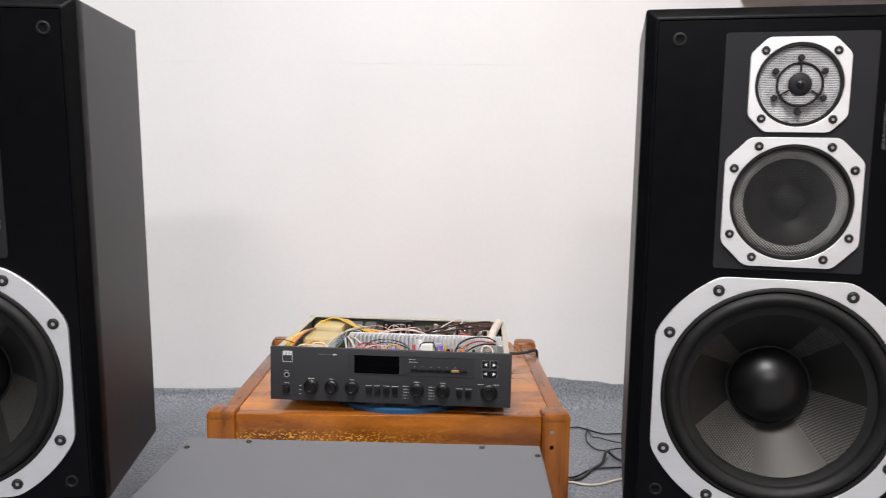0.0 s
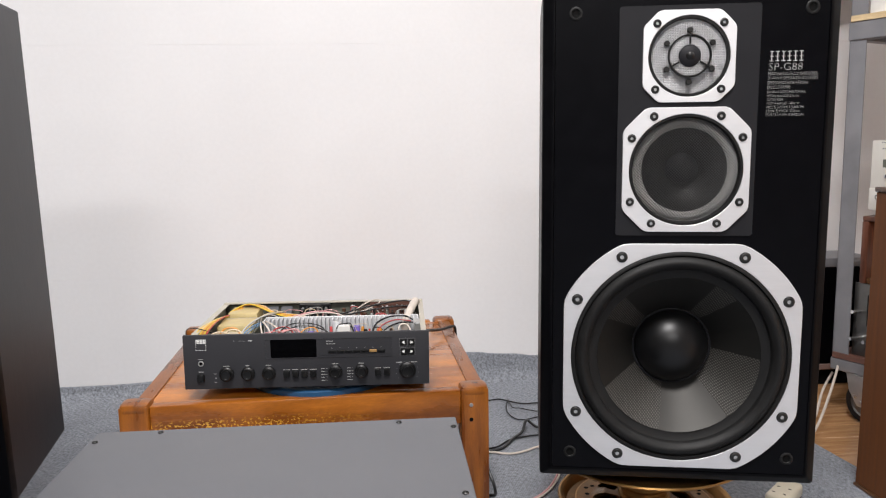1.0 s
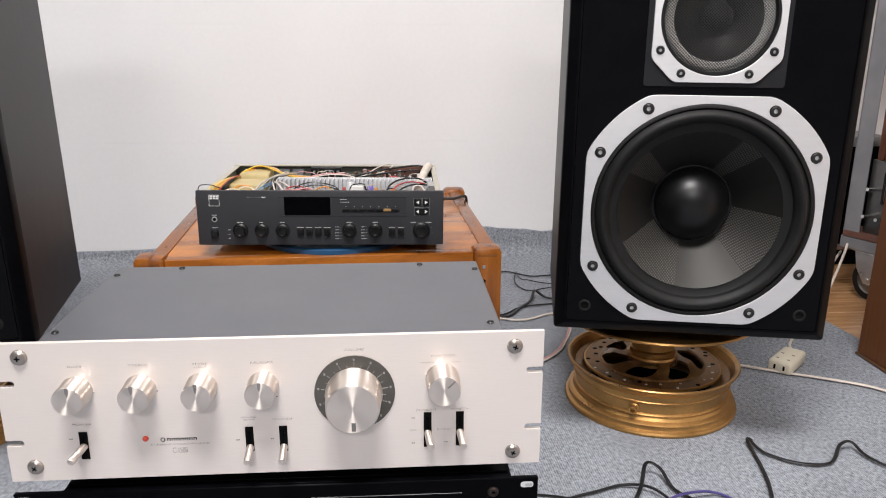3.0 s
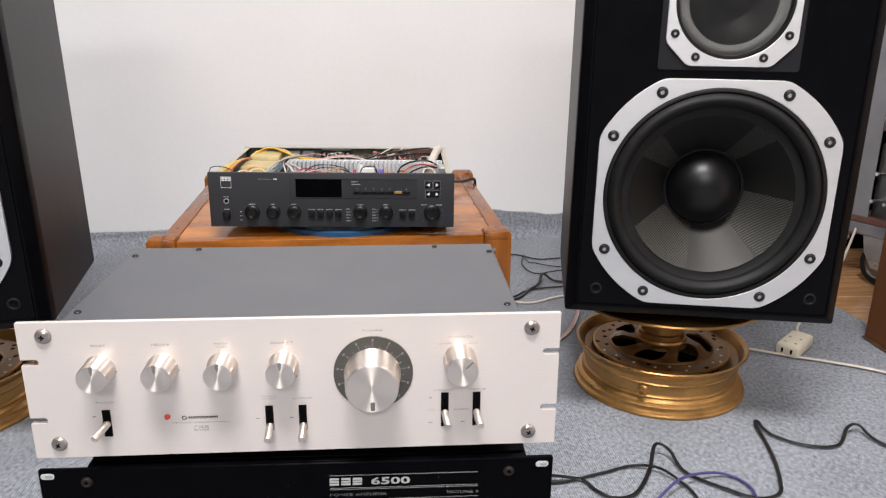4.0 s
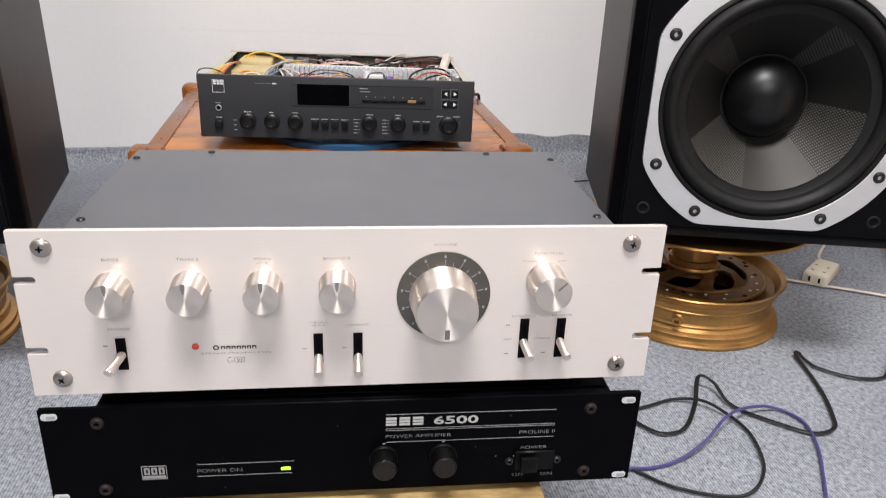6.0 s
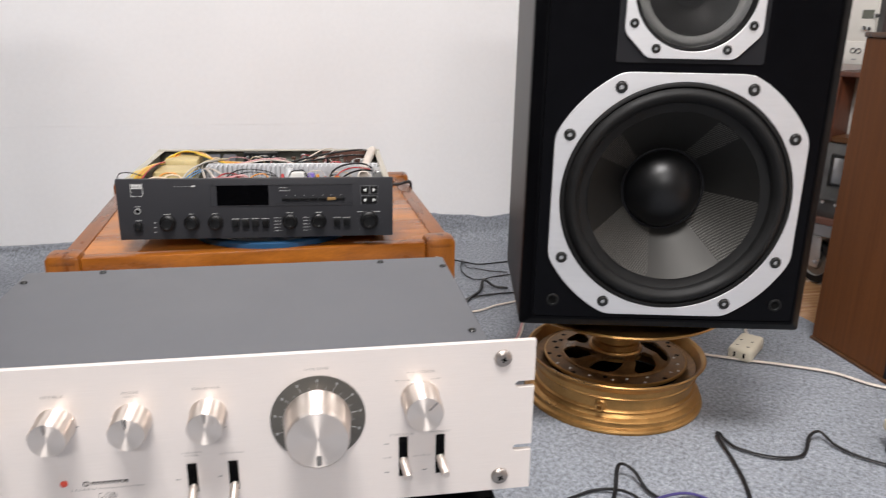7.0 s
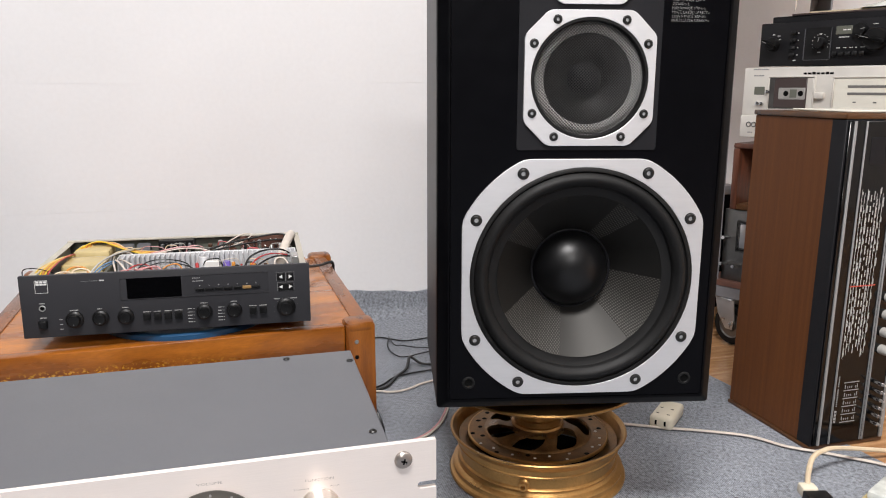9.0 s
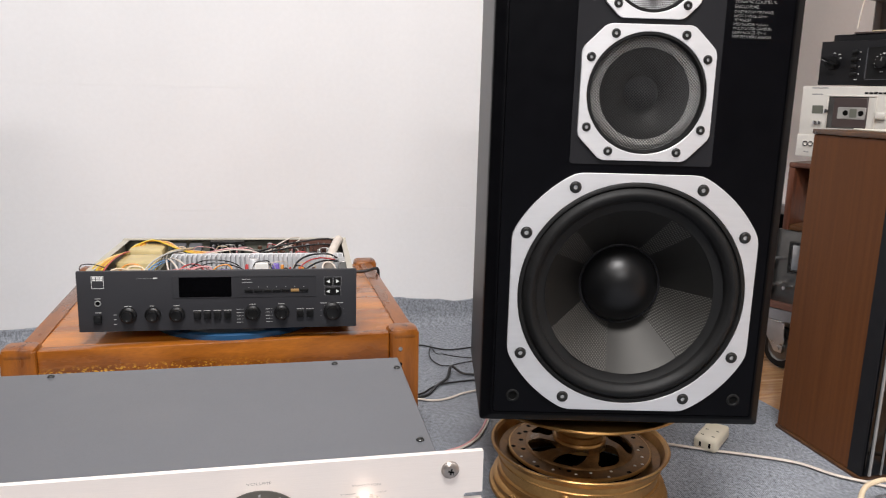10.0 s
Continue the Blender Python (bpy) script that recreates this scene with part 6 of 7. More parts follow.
# ---- radio, rack and what stands in it ----
def build_radio():
    """A long table radio standing on its end; x runs across its face."""
    r = thing("table_radio", pose(0.940, 1.288, 0.0, 0, 0.7, 5.6), "walnut table radio with a black dial, standing on its end", "radio")
    rng = random.Random(8)
    W, D, H = 0.159, 0.222, 0.592
    part("case", boxed(0.0, W, 0.004, D, 0.007, H - 0.009, 0.0015, 1), M["walnut"], r, "walnut veneered case")
    part("end_cheek", boxed(-0.003, W + 0.003, -0.001, D + 0.002, 0.0, 0.007, 0.002, 2), M["walnut_edge"], r)
    part("end_cheek", boxed(-0.003, W + 0.003, -0.001, D + 0.002, H - 0.009, H, 0.002, 2), M["walnut_edge"], r)
    # black band that wraps the front of the side, and the black front
    part("black_band", boxed(-0.0008, W + 0.0008, -0.0005, 0.031, 0.0075, H - 0.0095, 0.0008, 1), M["dark_panel"], r)
    fr = part("dial_front", boxed(0.003, W - 0.002, -0.0040, 0.001, 0.010, H - 0.012, 0.001, 1), M["glass_black"], r, "black glass dial")
    for x, w in ((0.0105, 0.0052), (0.0350, 0.0030), (0.1040, 0.0016), (0.1085, 0.0030), (0.1480, 0.0080)):
        part("trim", boxed(x, x + w, -0.0066, -0.0035, 0.010, H - 0.012, 0.0007, 1), M["trim"], fr, "aluminium trim strip")
    # station scales: long rules with station names clustered along them
    bm = bmesh.new()
    for k, x in enumerate((0.0440, 0.0500, 0.0560, 0.0625, 0.0690, 0.0755, 0.0820, 0.0885)):
        lo, hi = 0.170 + 0.006 * (k % 3), 0.468 - 0.007 * (k % 2)
        if k not in (3, 4):
            box(bm, x, x + 0.00045, -0.0044, -0.0039, lo, hi)
        v = lo + rng.uniform(0.0, 0.02)
        while v < hi - 0.008:
            run = rng.uniform(0.004, 0.016)
            wide = rng.uniform(0.0014, 0.0024)
            u = v
            while u < min(v + run, hi):
                ln = rng.uniform(0.0010, 0.0024)
                box(bm, x + 0.0012, x + 0.0012 + wide * rng.uniform(0.7, 1.0), -0.0044, -0.0039, u, u + ln)
                u += ln + 0.0006
            v += run + (rng.uniform(0.002, 0.010) if k in (2, 3, 4, 5) else rng.uniform(0.006, 0.028))
    tagged(part("scale_print", bm, M["dial_print"], fr, "", False), kind="stuff")
    # Takes the power lamp's red, so a faint glow is added to an unlit needle.
    part("tuning_needle", boxed(0.042, 0.096, -0.0048, -0.0042, 0.2995, 0.3010), M["red_led"], fr)
    # key legends: five ruled rows of short marks
    bm = bmesh.new()
    for k in range(6):
        v = 0.0480 + 0.0150 * k
        box(bm, 0.0565, 0.0895, -0.0044, -0.0039, v, v + 0.0016)
        for j, x in enumerate((0.0590, 0.0640, 0.0685, 0.0730, 0.0820, 0.0855)):
            if k < 5:
                box(bm, x, x + 0.0016, -0.0044, -0.0039, v + 0.0045, v + 0.0085 + 0.003 * (j in (0, 5)))
    for j in range(4):
        box(bm, 0.0420, 0.0468, -0.0044, -0.0039, 0.049 + 0.0062 * j, 0.0535 + 0.0062 * j)
    for j in range(17):
        if j != 10:
            box(bm, 0.0436, 0.0458, -0.0044, -0.0039, 0.080 + 0.0034 * j, 0.0824 + 0.0034 * j)
    tagged(part("small_print", bm, M["ink_dim"], fr, "", False), kind="stuff")
    part("window", boxed(0.0500, 0.0800, -0.0046, -0.0038, 0.509, 0.554, 0.0006, 1), M["dark_panel"], fr)
    part("scale_mark", boxed(0.0900, 0.0918, -0.0044, -0.0039, 0.514, 0.532), M["ink"], fr)
    for k in range(4):
        v = 0.1800 + 0.0320 * k
        kb = part("knob", turned([(0.0088, -0.0040), (0.0086, -0.0090), (0.0080, -0.0240), (0.0072, -0.0255), (0, -0.0255)], 28, "Y", (0.1285, 0, v)), M["grey_plastic"], fr, "grey knob with a bright end")
        part("knob_cap", turned([(0.0068, -0.0254), (0.0062, -0.0272), (0, -0.0275)], 24, "Y", (0.1285, 0, v)), M["chrome"], kb)
    for k in range(6):
        v = 0.0460 + 0.0150 * k
        key = part("piano_key", boxed(0.1180, 0.1245, -0.0260, -0.0040, v - 0.0035, v + 0.0035, 0.0026, 3), M["chrome"], fr, "chrome key")
        part("key_tip", turned([(0.0022, -0.0258), (0.0022, -0.0300), (0.0016, -0.0310), (0, -0.0310)], 12, "Y", (0.1212, 0, v)), M["zinc"], key)
    return r


def build_sheet():
    sh = thing("acrylic_sheet", pose(0.940, 1.288, 0.592, 0, 0.7, 5.6), "thin glossy cream acrylic sheet lying on the radio's end", "sheet")
    part("sheet", boxed(0.062, 0.205, 0.050, 0.190, 0.0002, 0.0036, 0.0014, 3), M["meter_white"], sh)


def build_rack():
    rk = thing("steel_rack", pose(1.070, 1.900, 0, 0, 0, -60), "grey steel shelf rack on castors with a red-brown lower board", "shelf rack")
    W, D = 1.05, 0.50
    for x, y in ((0, 0), (0, D), (W, 0), (W, D)):
        bm = bmesh.new()
        sx, sy = (1 if x == 0 else -1), (1 if y == 0 else -1)
        for (a0, a1, b0, b1) in ((0, 0.040, 0, 0.0025), (0, 0.0025, 0, 0.040)):
            xs, ys = sorted((x + sx * a0, x + sx * a1)), sorted((y + sy * b0, y + sy * b1))
            box(bm, xs[0], xs[1], ys[0], ys[1], 0.118, 1.75)
        part("post", bm, M["rack"], rk, "", False)
    for z, nm, tall in ((0.118, "red_board", 0.030), (0.906, "pine", 0.042), (1.60, "pine", 0.042)):
        s = part("shelf_beam", boxed(-0.002, W + 0.002, -0.004, 0.030, z, z + tall, 0.002, 1), M["rack"], rk)
        part("shelf_beam", boxed(-0.002, W + 0.002, D - 0.030, D + 0.004, z, z + tall, 0.002, 1), M["rack"], rk)
        part("shelf_beam", boxed(-0.004, 0.028, 0.030, D - 0.030, z, z + tall, 0.002, 1), M["rack"], rk)
        part("shelf_board", boxed(0.003, W, -0.006, D, z + tall, z + tall + 0.014, 0.001, 1), M[nm], rk, "worn red-brown board" if nm == "red_board" else "pale wooden shelf board")
    build_castor(rk, 0.060, 0.020, 0.118, 0.050, -12, "dull_silver")
    build_castor(rk, 0.060, D - 0.04, 0.118, 0.050, 30, "dull_silver")
    build_castor(rk, W - 0.06, 0.03, 0.118, 0.050, 0, "dull_silver")
    build_castor(rk, W - 0.06, D - 0.04, 0.118, 0.050, 0, "dull_silver")
    return rk


def build_stack():
    rng = random.Random(9)
    base = pose(1.070, 1.900, 0, 0, 0, -60)
    # silver amplifier with lever switches on the lower board
    a = thing("silver_amplifier", base @ pose(0.041, 0.010, 0.162), "old dull silver amplifier with lever switches on the rack's lower board", "amplifier")
    part("case", boxed(0.006, 0.420, 0.010, 0.30, 0.0, 0.170, 0.002, 1), M["black_steel"], a)
    fp = part("front_panel", boxed(0, 0.426, 0, 0.010, 0.0, 0.178, 0.002, 2), M["dull_silver"], a, "silver front panel")
    for x, v in ((0.016, 0.108), (0.014, 0.042), (0.046, 0.040), (0.078, 0.038)):
        part("lever_switch", tube(bmesh.new(), [(x, 0.002, v), (x - 0.002, -0.012, v + 0.001), (x - 0.004, -0.026, v + 0.002)], 0.0045, 10, 3), M["chrome"], fp)
    part("meter_window", boxed(0.040, 0.072, -0.0015, 0.002, 0.082, 0.146, 0.004, 2), M["zinc"], fp)
    part("meter_frame", boxed(0.034, 0.078, -0.0008, 0.002, 0.075, 0.153, 0.004, 2), M["knob_black"], fp)
    # wooden-cased set above it
    w = thing("wooden_case", base @ pose(0.055, 0.000, 0.341), "red-brown wooden equipment case standing open on the silver amplifier", "case")
    part("side_panel", boxed(0, 0.016, 0, 0.28, 0, 0.148, 0.003, 2), M["red_wood"], w)
    part("side_panel", boxed(0.424, 0.440, 0, 0.28, 0, 0.148, 0.003, 2), M["red_wood"], w)
    part("top_panel", boxed(0.0, 0.440, 0, 0.28, 0.148, 0.160, 0.003, 2), M["red_wood"], w)
    part("front_panel", boxed(0.016, 0.424, 0.070, 0.080, 0.014, 0.148), M["grey_plastic"], w, "recessed beige front")
    part("bottom_panel", boxed(0.016, 0.424, 0.002, 0.28, 0.0, 0.014, 0.002, 1), M["walnut_edge"], w)
    # cassette deck
    d = thing("cassette_deck", base @ pose(0.070, -0.004, 0.517), "champagne cassette deck with an open tape window, stacked in the rack", "cassette deck")
    part("case", boxed(0.004, 0.426, 0.012, 0.27, 0.004, 0.155, 0.002, 1), M["silver"], d)
    fp = part("front_panel", boxed(0, 0.430, 0.0, 0.012, 0.0, 0.159, 0.003, 2), M["champagne"], d, "champagne front panel")
    part("lower_strip", boxed(0.0, 0.446, -0.003, 0.002, 0.0, 0.050, 0.002, 2), M["champagne"], fp)
    well = part("tape_frame", boxed(0.062, 0.163, -0.0012, 0.002, 0.066, 0.137, 0.002, 1), M["dull_silver"], fp, "tape door with a bright rim")
    for a, b, c, d in ((0.060, 0.165, 0.136, 0.139), (0.060, 0.063, 0.064, 0.136), (0.162, 0.165, 0.064, 0.136)):
        part("door_rim", boxed(a, b, -0.0040, 0.002, c, d, 0.0008, 1), M["champagne"], well)
    part("door_cheek", boxed(0.148, 0.1615, -0.0025, 0.002, 0.067, 0.135, 0.001, 1), M["champagne"], well)
    part("tape_window", boxed(0.074, 0.148, -0.0028, 0.002, 0.069, 0.1345, 0.002, 1), M["dark_brown"], well)
    part("tape_cassette", boxed(0.086, 0.146, -0.0045, -0.002, 0.088, 0.114, 0.002, 1), M["tape_shell"], well, "grey cassette behind the window")
    for x in (0.1035, 0.136):
        part("tape_hub", turned([(0.006, -0.0046), (0.005, -0.0056), (0, -0.0056)], 16, "Y", (x, 0, 0.1010)), M["hole"], well)
    part("tape_label", boxed(0.1125, 0.1275, -0.0052, -0.004, 0.092, 0.110), M["olive"], well)
    part("counter", boxed(0.027, 0.052, -0.0012, 0.002, 0.098, 0.116, 0.001, 1), M["olive"], fp)
    for x, v in ((0.060, 0.104), (0.038, 0.078), (0.048, 0.077)):
        part("button", turned([(0.0045, 0.0), (0.0045, -0.006), (0, -0.0065)], 14, "Y", (x, 0, v)), M["chrome"], fp)
    for x, v in ((0.022, 0.030), (0.034, 0.030)):
        part("jack", turned([(0.0065, -0.003), (0.0062, -0.005), (0.0040, -0.005), (0.0036, -0.002), (0, -0.002)], 18, "Y", (x, 0, v)), M["chrome"], fp)
    part("lever_key", boxed(0.167, 0.187, -0.010, 0.002, 0.090, 0.104, 0.003, 2), M["champagne"], fp)
    part("meter_window", boxed(0.205, 0.420, -0.0010, 0.002, 0.066, 0.134, 0.001, 1), M["meter_white"], fp)
    for a, b, c, d in ((0.202, 0.423, 0.134, 0.137), (0.202, 0.205, 0.063, 0.134), (0.420, 0.423, 0.063, 0.134), (0.205, 0.420, 0.063, 0.066)):
        part("meter_rim", boxed(a, b, -0.0035, 0.002, c, d, 0.0008, 1), M["champagne"], fp)
    for x in (0.246, 0.286, 0.326):
        part("meter_mark", boxed(x, x + 0.006, -0.0016, -0.0006, 0.0825, 0.0850), M["ink_dark"], fp)
    for v in (0.1188, 0.1040):
        part("meter_scale", boxed(0.233, 0.345, -0.0018, -0.0004, v - 0.005, v), M["ink_dark"], fp)
    bm = bmesh.new()
    for k in range(7):
        box(bm, 0.137 + 0.0094 * k, 0.1445 + 0.0094 * k, -0.0003, 0.0, 0.1420, 0.1462 + 0.001 * (k % 3 == 2))
    tagged(part("maker_mark", bm, M["hole"], fp, "", False), kind="stuff")
    bm = bmesh.new()
    for x0, x1, v in ((0.022, 0.058, 0.153), (0.024, 0.048, 0.139), (0.355, 0.425, 0.1535), (0.020, 0.032, 0.010)):
        dashes(bm, x0, x1, v, 0.003, 0.0 if v > 0.02 else -0.003, rng, 0.004, 0.001)
    tagged(part("small_print", bm, M["ink_dim"], fp, "", False), kind="stuff")
    kb = part("key_bar", boxed(0.064, 0.170, -0.012, 0.0, 0.0530, 0.0600, 0.002, 2), M["clear"], fp)
    for k in range(6):
        part("tape_key", boxed(0.066 + 0.0172 * k, 0.0815 + 0.0172 * k, -0.020, -0.0122, 0.0535, 0.0590, 0.0018, 2), M["chrome"] if k % 2 else M["champagne"], kb)
    # black receiver on top of the deck
    t = thing("black_receiver", base @ pose(0.100, 0.000, 0.674), "black receiver with round knobs, standing on the cassette deck", "receiver")
    part("case", boxed(0.020, 0.440, 0.010, 0.26, 0.006, 0.112, 0.002, 1), M["matt_black"], t)
    fp = part("front_panel", boxed(0, 0.460, 0, 0.010, 0.004, 0.098, 0.002, 2), M["matt_black"], t, "matt black front panel")
    for x, v, rr, turn in ((0.031, 0.0515, 0.0150, -62), (0.1356, 0.0510, 0.0120, 10), (0.2171, 0.0752, 0.0125, 80), (0.2470, 0.0545, 0.0230, -75)):
        kb = part("knob", turned([(rr, 0.0), (rr, -0.010), (rr * 0.9, -0.016), (0, -0.016)], 28, "Y", (x, 0, v)), M["knob_black"], fp)
        at = Matrix.Translation((x, 0, v)) @ Matrix.Rotation(radians(turn), 4, "Y")
        if rr > 0.014:
            part("knob_bar", boxed(-0.0035, 0.0035, -0.0270, -0.0155, -rr * 1.05, rr * 1.15, 0.0012, 1, at), M["deep_black"], kb)
            part("pointer", boxed(-0.0005, 0.0005, -0.0274, -0.0268, rr * 0.3, rr * 1.1, 0, 1, at), M["ink_dim"], kb)
        else:
            part("pointer", boxed(-0.0007, 0.0007, -0.0168, -0.0155, rr * 0.2, rr * 0.9, 0, 1, at), M["ink_dim"], kb)
    for k in range(4):
        part("selector_key", boxed(0.0705, 0.0835, -0.008, 0.001, 0.0235 + 0.0155 * k, 0.0320 + 0.0155 * k, 0.0025, 2), M["knob_black"], fp)
    for k in range(5):
        part("push_button", boxed(0.1620 + 0.0140 * k, 0.1725 + 0.0140 * k, -0.008, 0.001, 0.0225, 0.0315, 0.0025, 2), M["knob_black"], fp)
    ds = part("display", boxed(0.1650, 0.1980, -0.001, 0.002, 0.0670, 0.0845, 0.001, 1), M["olive"], fp, "olive meter window")
    for x in (0.1800, 0.1885):
        part("meter_mark", boxed(x, x + 0.0065, -0.0014, -0.0008, 0.0750, 0.0772), M["ink"], ds)
    pl = part("dial_plate", prism(bmesh.new(), rounded(0.1000, 0.1580, 0.0150, 0.0835, 0.003, 3), -0.0008, 0.002), M["knob_black"], fp)
    for a, b, c, d in ((0.1000, 0.1018, 0.017, 0.082), (0.1018, 0.1560, 0.0152, 0.0162), (0.1562, 0.1574, 0.017, 0.082)):
        part("plate_edge", boxed(a, b, -0.0016, 0.002, c, d), M["grey_steel"], pl)
    bm = bmesh.new()
    for x0, x1, v in ((0.1695, 0.1775, 0.0385), (0.1840, 0.1900, 0.0385), (0.1960, 0.2030, 0.0385), (0.2080, 0.2110, 0.0385), (0.2180, 0.2260, 0.0385), (0.1730, 0.1930, 0.0605), (0.2120, 0.2220, 0.0585), (0.2380, 0.2480, 0.0840),
                      (0.0290, 0.0340, 0.0720), (0.0400, 0.0470, 0.0690), (0.0430, 0.0480, 0.0610), (0.0790, 0.0850, 0.0150), (0.1320, 0.1390, 0.0690), (0.1310, 0.1380, 0.0310)):
        dashes(bm, x0, x1, v, 0.0018, -0.001, rng, 0.003, 0.0006)
    for k in range(4):
        box(bm, 0.0862, 0.0876, -0.0012, 0.0, 0.0262 + 0.0155 * k, 0.0290 + 0.0155 * k)
    for k in range(11):
        ang = radians(210 - 24 * k)
        box(bm, 0.1350 + 0.0182 * math.cos(ang), 0.1362 + 0.0182 * math.cos(ang), -0.0012, -0.0007, 0.0504 + 0.0182 * math.sin(ang), 0.0516 + 0.0182 * math.sin(ang))
    tagged(part("small_print", bm, M["ink"], fp, "", False), kind="stuff")
    # sleeves and a stray lead on the very top
    s = thing("record_sleeves", base @ pose(0.165, 0.005, 0.786, 0, 0, 4), "thin tan and brown cardboard sleeves lying on the black receiver", "sleeves")
    part("sleeve", boxed(0.0, 0.31, 0.0, 0.25, 0.0, 0.004, 0.001, 1), M["dark_brown"], s)
    part("sleeve", boxed(0.03, 0.34, 0.015, 0.25, 0.004, 0.008, 0.001, 1), M["tape"], s)
    ld = thing("hanging_lead", base @ pose(0.160, 0.03, 0.79), "thin white lead hanging over the sleeves", "lead")
    part("lead", tube(bmesh.new(), [(0, 0, 0.01), (0.004, 0, 0.05), (0.012, 0.01, 0.12), (0.016, 0.02, 0.20)], 0.0018, 8, 6), M["white_cable"], ld)
    ld = thing("hanging_lead", base @ pose(0.225, 0.06, 0.79), "thin grey lead hanging over the sleeves", "lead")
    part("lead", tube(bmesh.new(), [(0, 0, 0.008), (0.000, 0.002, 0.05), (0.003, 0.008, 0.12), (0.002, 0.01, 0.17)], 0.0022, 8, 6), M["rack"], ld)
    bag = thing("plastic_bag", base @ pose(0.300, 0.020, 0.7945, 0, 0, 6), "crumpled clear plastic bag lying on the sleeves", "bag")
    bm = bmesh.new()
    grid = []
    for i in range(19):
        row = []
        for k in range(13):
            u, v = i / 18, k / 12
            lift = math.sin(math.pi * u) ** 0.6 * math.sin(math.pi * v) ** 0.6
            h = lift * (0.020 + 0.022 * abs(noise.noise(Vector((u * 5, v * 4, 1.7)))) + 0.010 * noise.noise(Vector((u * 13, v * 11, 4.1))))
            row.append(bm.verts.new((0.20 * u, 0.15 * v, max(0.0008, h))))
        grid.append(row)
    for p, q in zip(grid, grid[1:]):
        for k in range(12):
            bm.faces.new((p[k], q[k], q[k + 1], p[k + 1]))
    part("bag_film", bm, M["clear"], bag, "", False)
    # upper shelf: pale boxes
    for i, (x, w, h, mat) in enumerate(((0.03, 0.16, 0.30, "white_part"), (0.21, 0.30, 0.26, "silver"), (0.55, 0.40, 0.28, "white_part"))):
        c = thing("carton", base @ pose(x, 0.02, 0.962), "pale carton on the rack's upper shelf", "box", "cartons on the upper shelf")
        part("carton_body", boxed(0, w, 0, 0.26, 0, h, 0.003, 1), M[mat], c)
    # dark equipment low behind the rack
    k = thing("black_cabinet", pose(0.900, 2.090, 0, 0, 0, 4.5), "black equipment cabinet low against the wall", "cabinet")
    part("cabinet_body", boxed(0, 0.38, 0, 0.13, 0.060, 0.335, 0.003, 1), M["black_steel"], k)
    part("plinth", boxed(0.01, 0.37, 0.02, 0.13, 0.0, 0.0598), M["hole"], k)
    part("top_rail", boxed(-0.004, 0.384, -0.004, 0.13, 0.335, 0.360, 0.003, 2), M["rack"], k)
    part("lower_rail", boxed(-0.004, 0.384, -0.004, 0.012, 0.048, 0.064, 0.002, 1), M["pink_brown"], k)
    part("badge", boxed(0.075, 0.090, -0.002, 0.001, 0.285, 0.297), M["ink_dim"], k)
    # brown wall cupboard high above the loudspeaker
    q = thing("wall_cupboard", ROOM @ pose(0.668, -0.20, 1.14), "brown wooden wall cupboard with a dark door", "cupboard")
    part("carcass", boxed(0, 0.90, 0.018, 0.195, 0, 0.55, 0.002, 1), M["pink_brown"], q)
    part("stile", boxed(0, 0.105, 0, 0.018, 0, 0.55, 0.002, 1), M["pink_brown"], q)
    part("bead", boxed(0.105, 0.122, -0.006, 0.018, 0, 0.55, 0.003, 2), M["walnut_edge"], q)
    part("door", boxed(0.122, 0.90, 0.004, 0.018, 0.002, 0.548, 0.002, 1), M["dark_brown"], q, "dark brown door")


# ---- leads, plugs and small things on the carpet ----
def lead(name, pts, r, mat, label, seg=8, flat=1.0):
    t = thing(name, pose(0, 0, 0), label, "cable", "leads on the carpet")
    part("sheath", tube(bmesh.new(), pts, r, seg, 10, flat), M[mat], t)
    return t


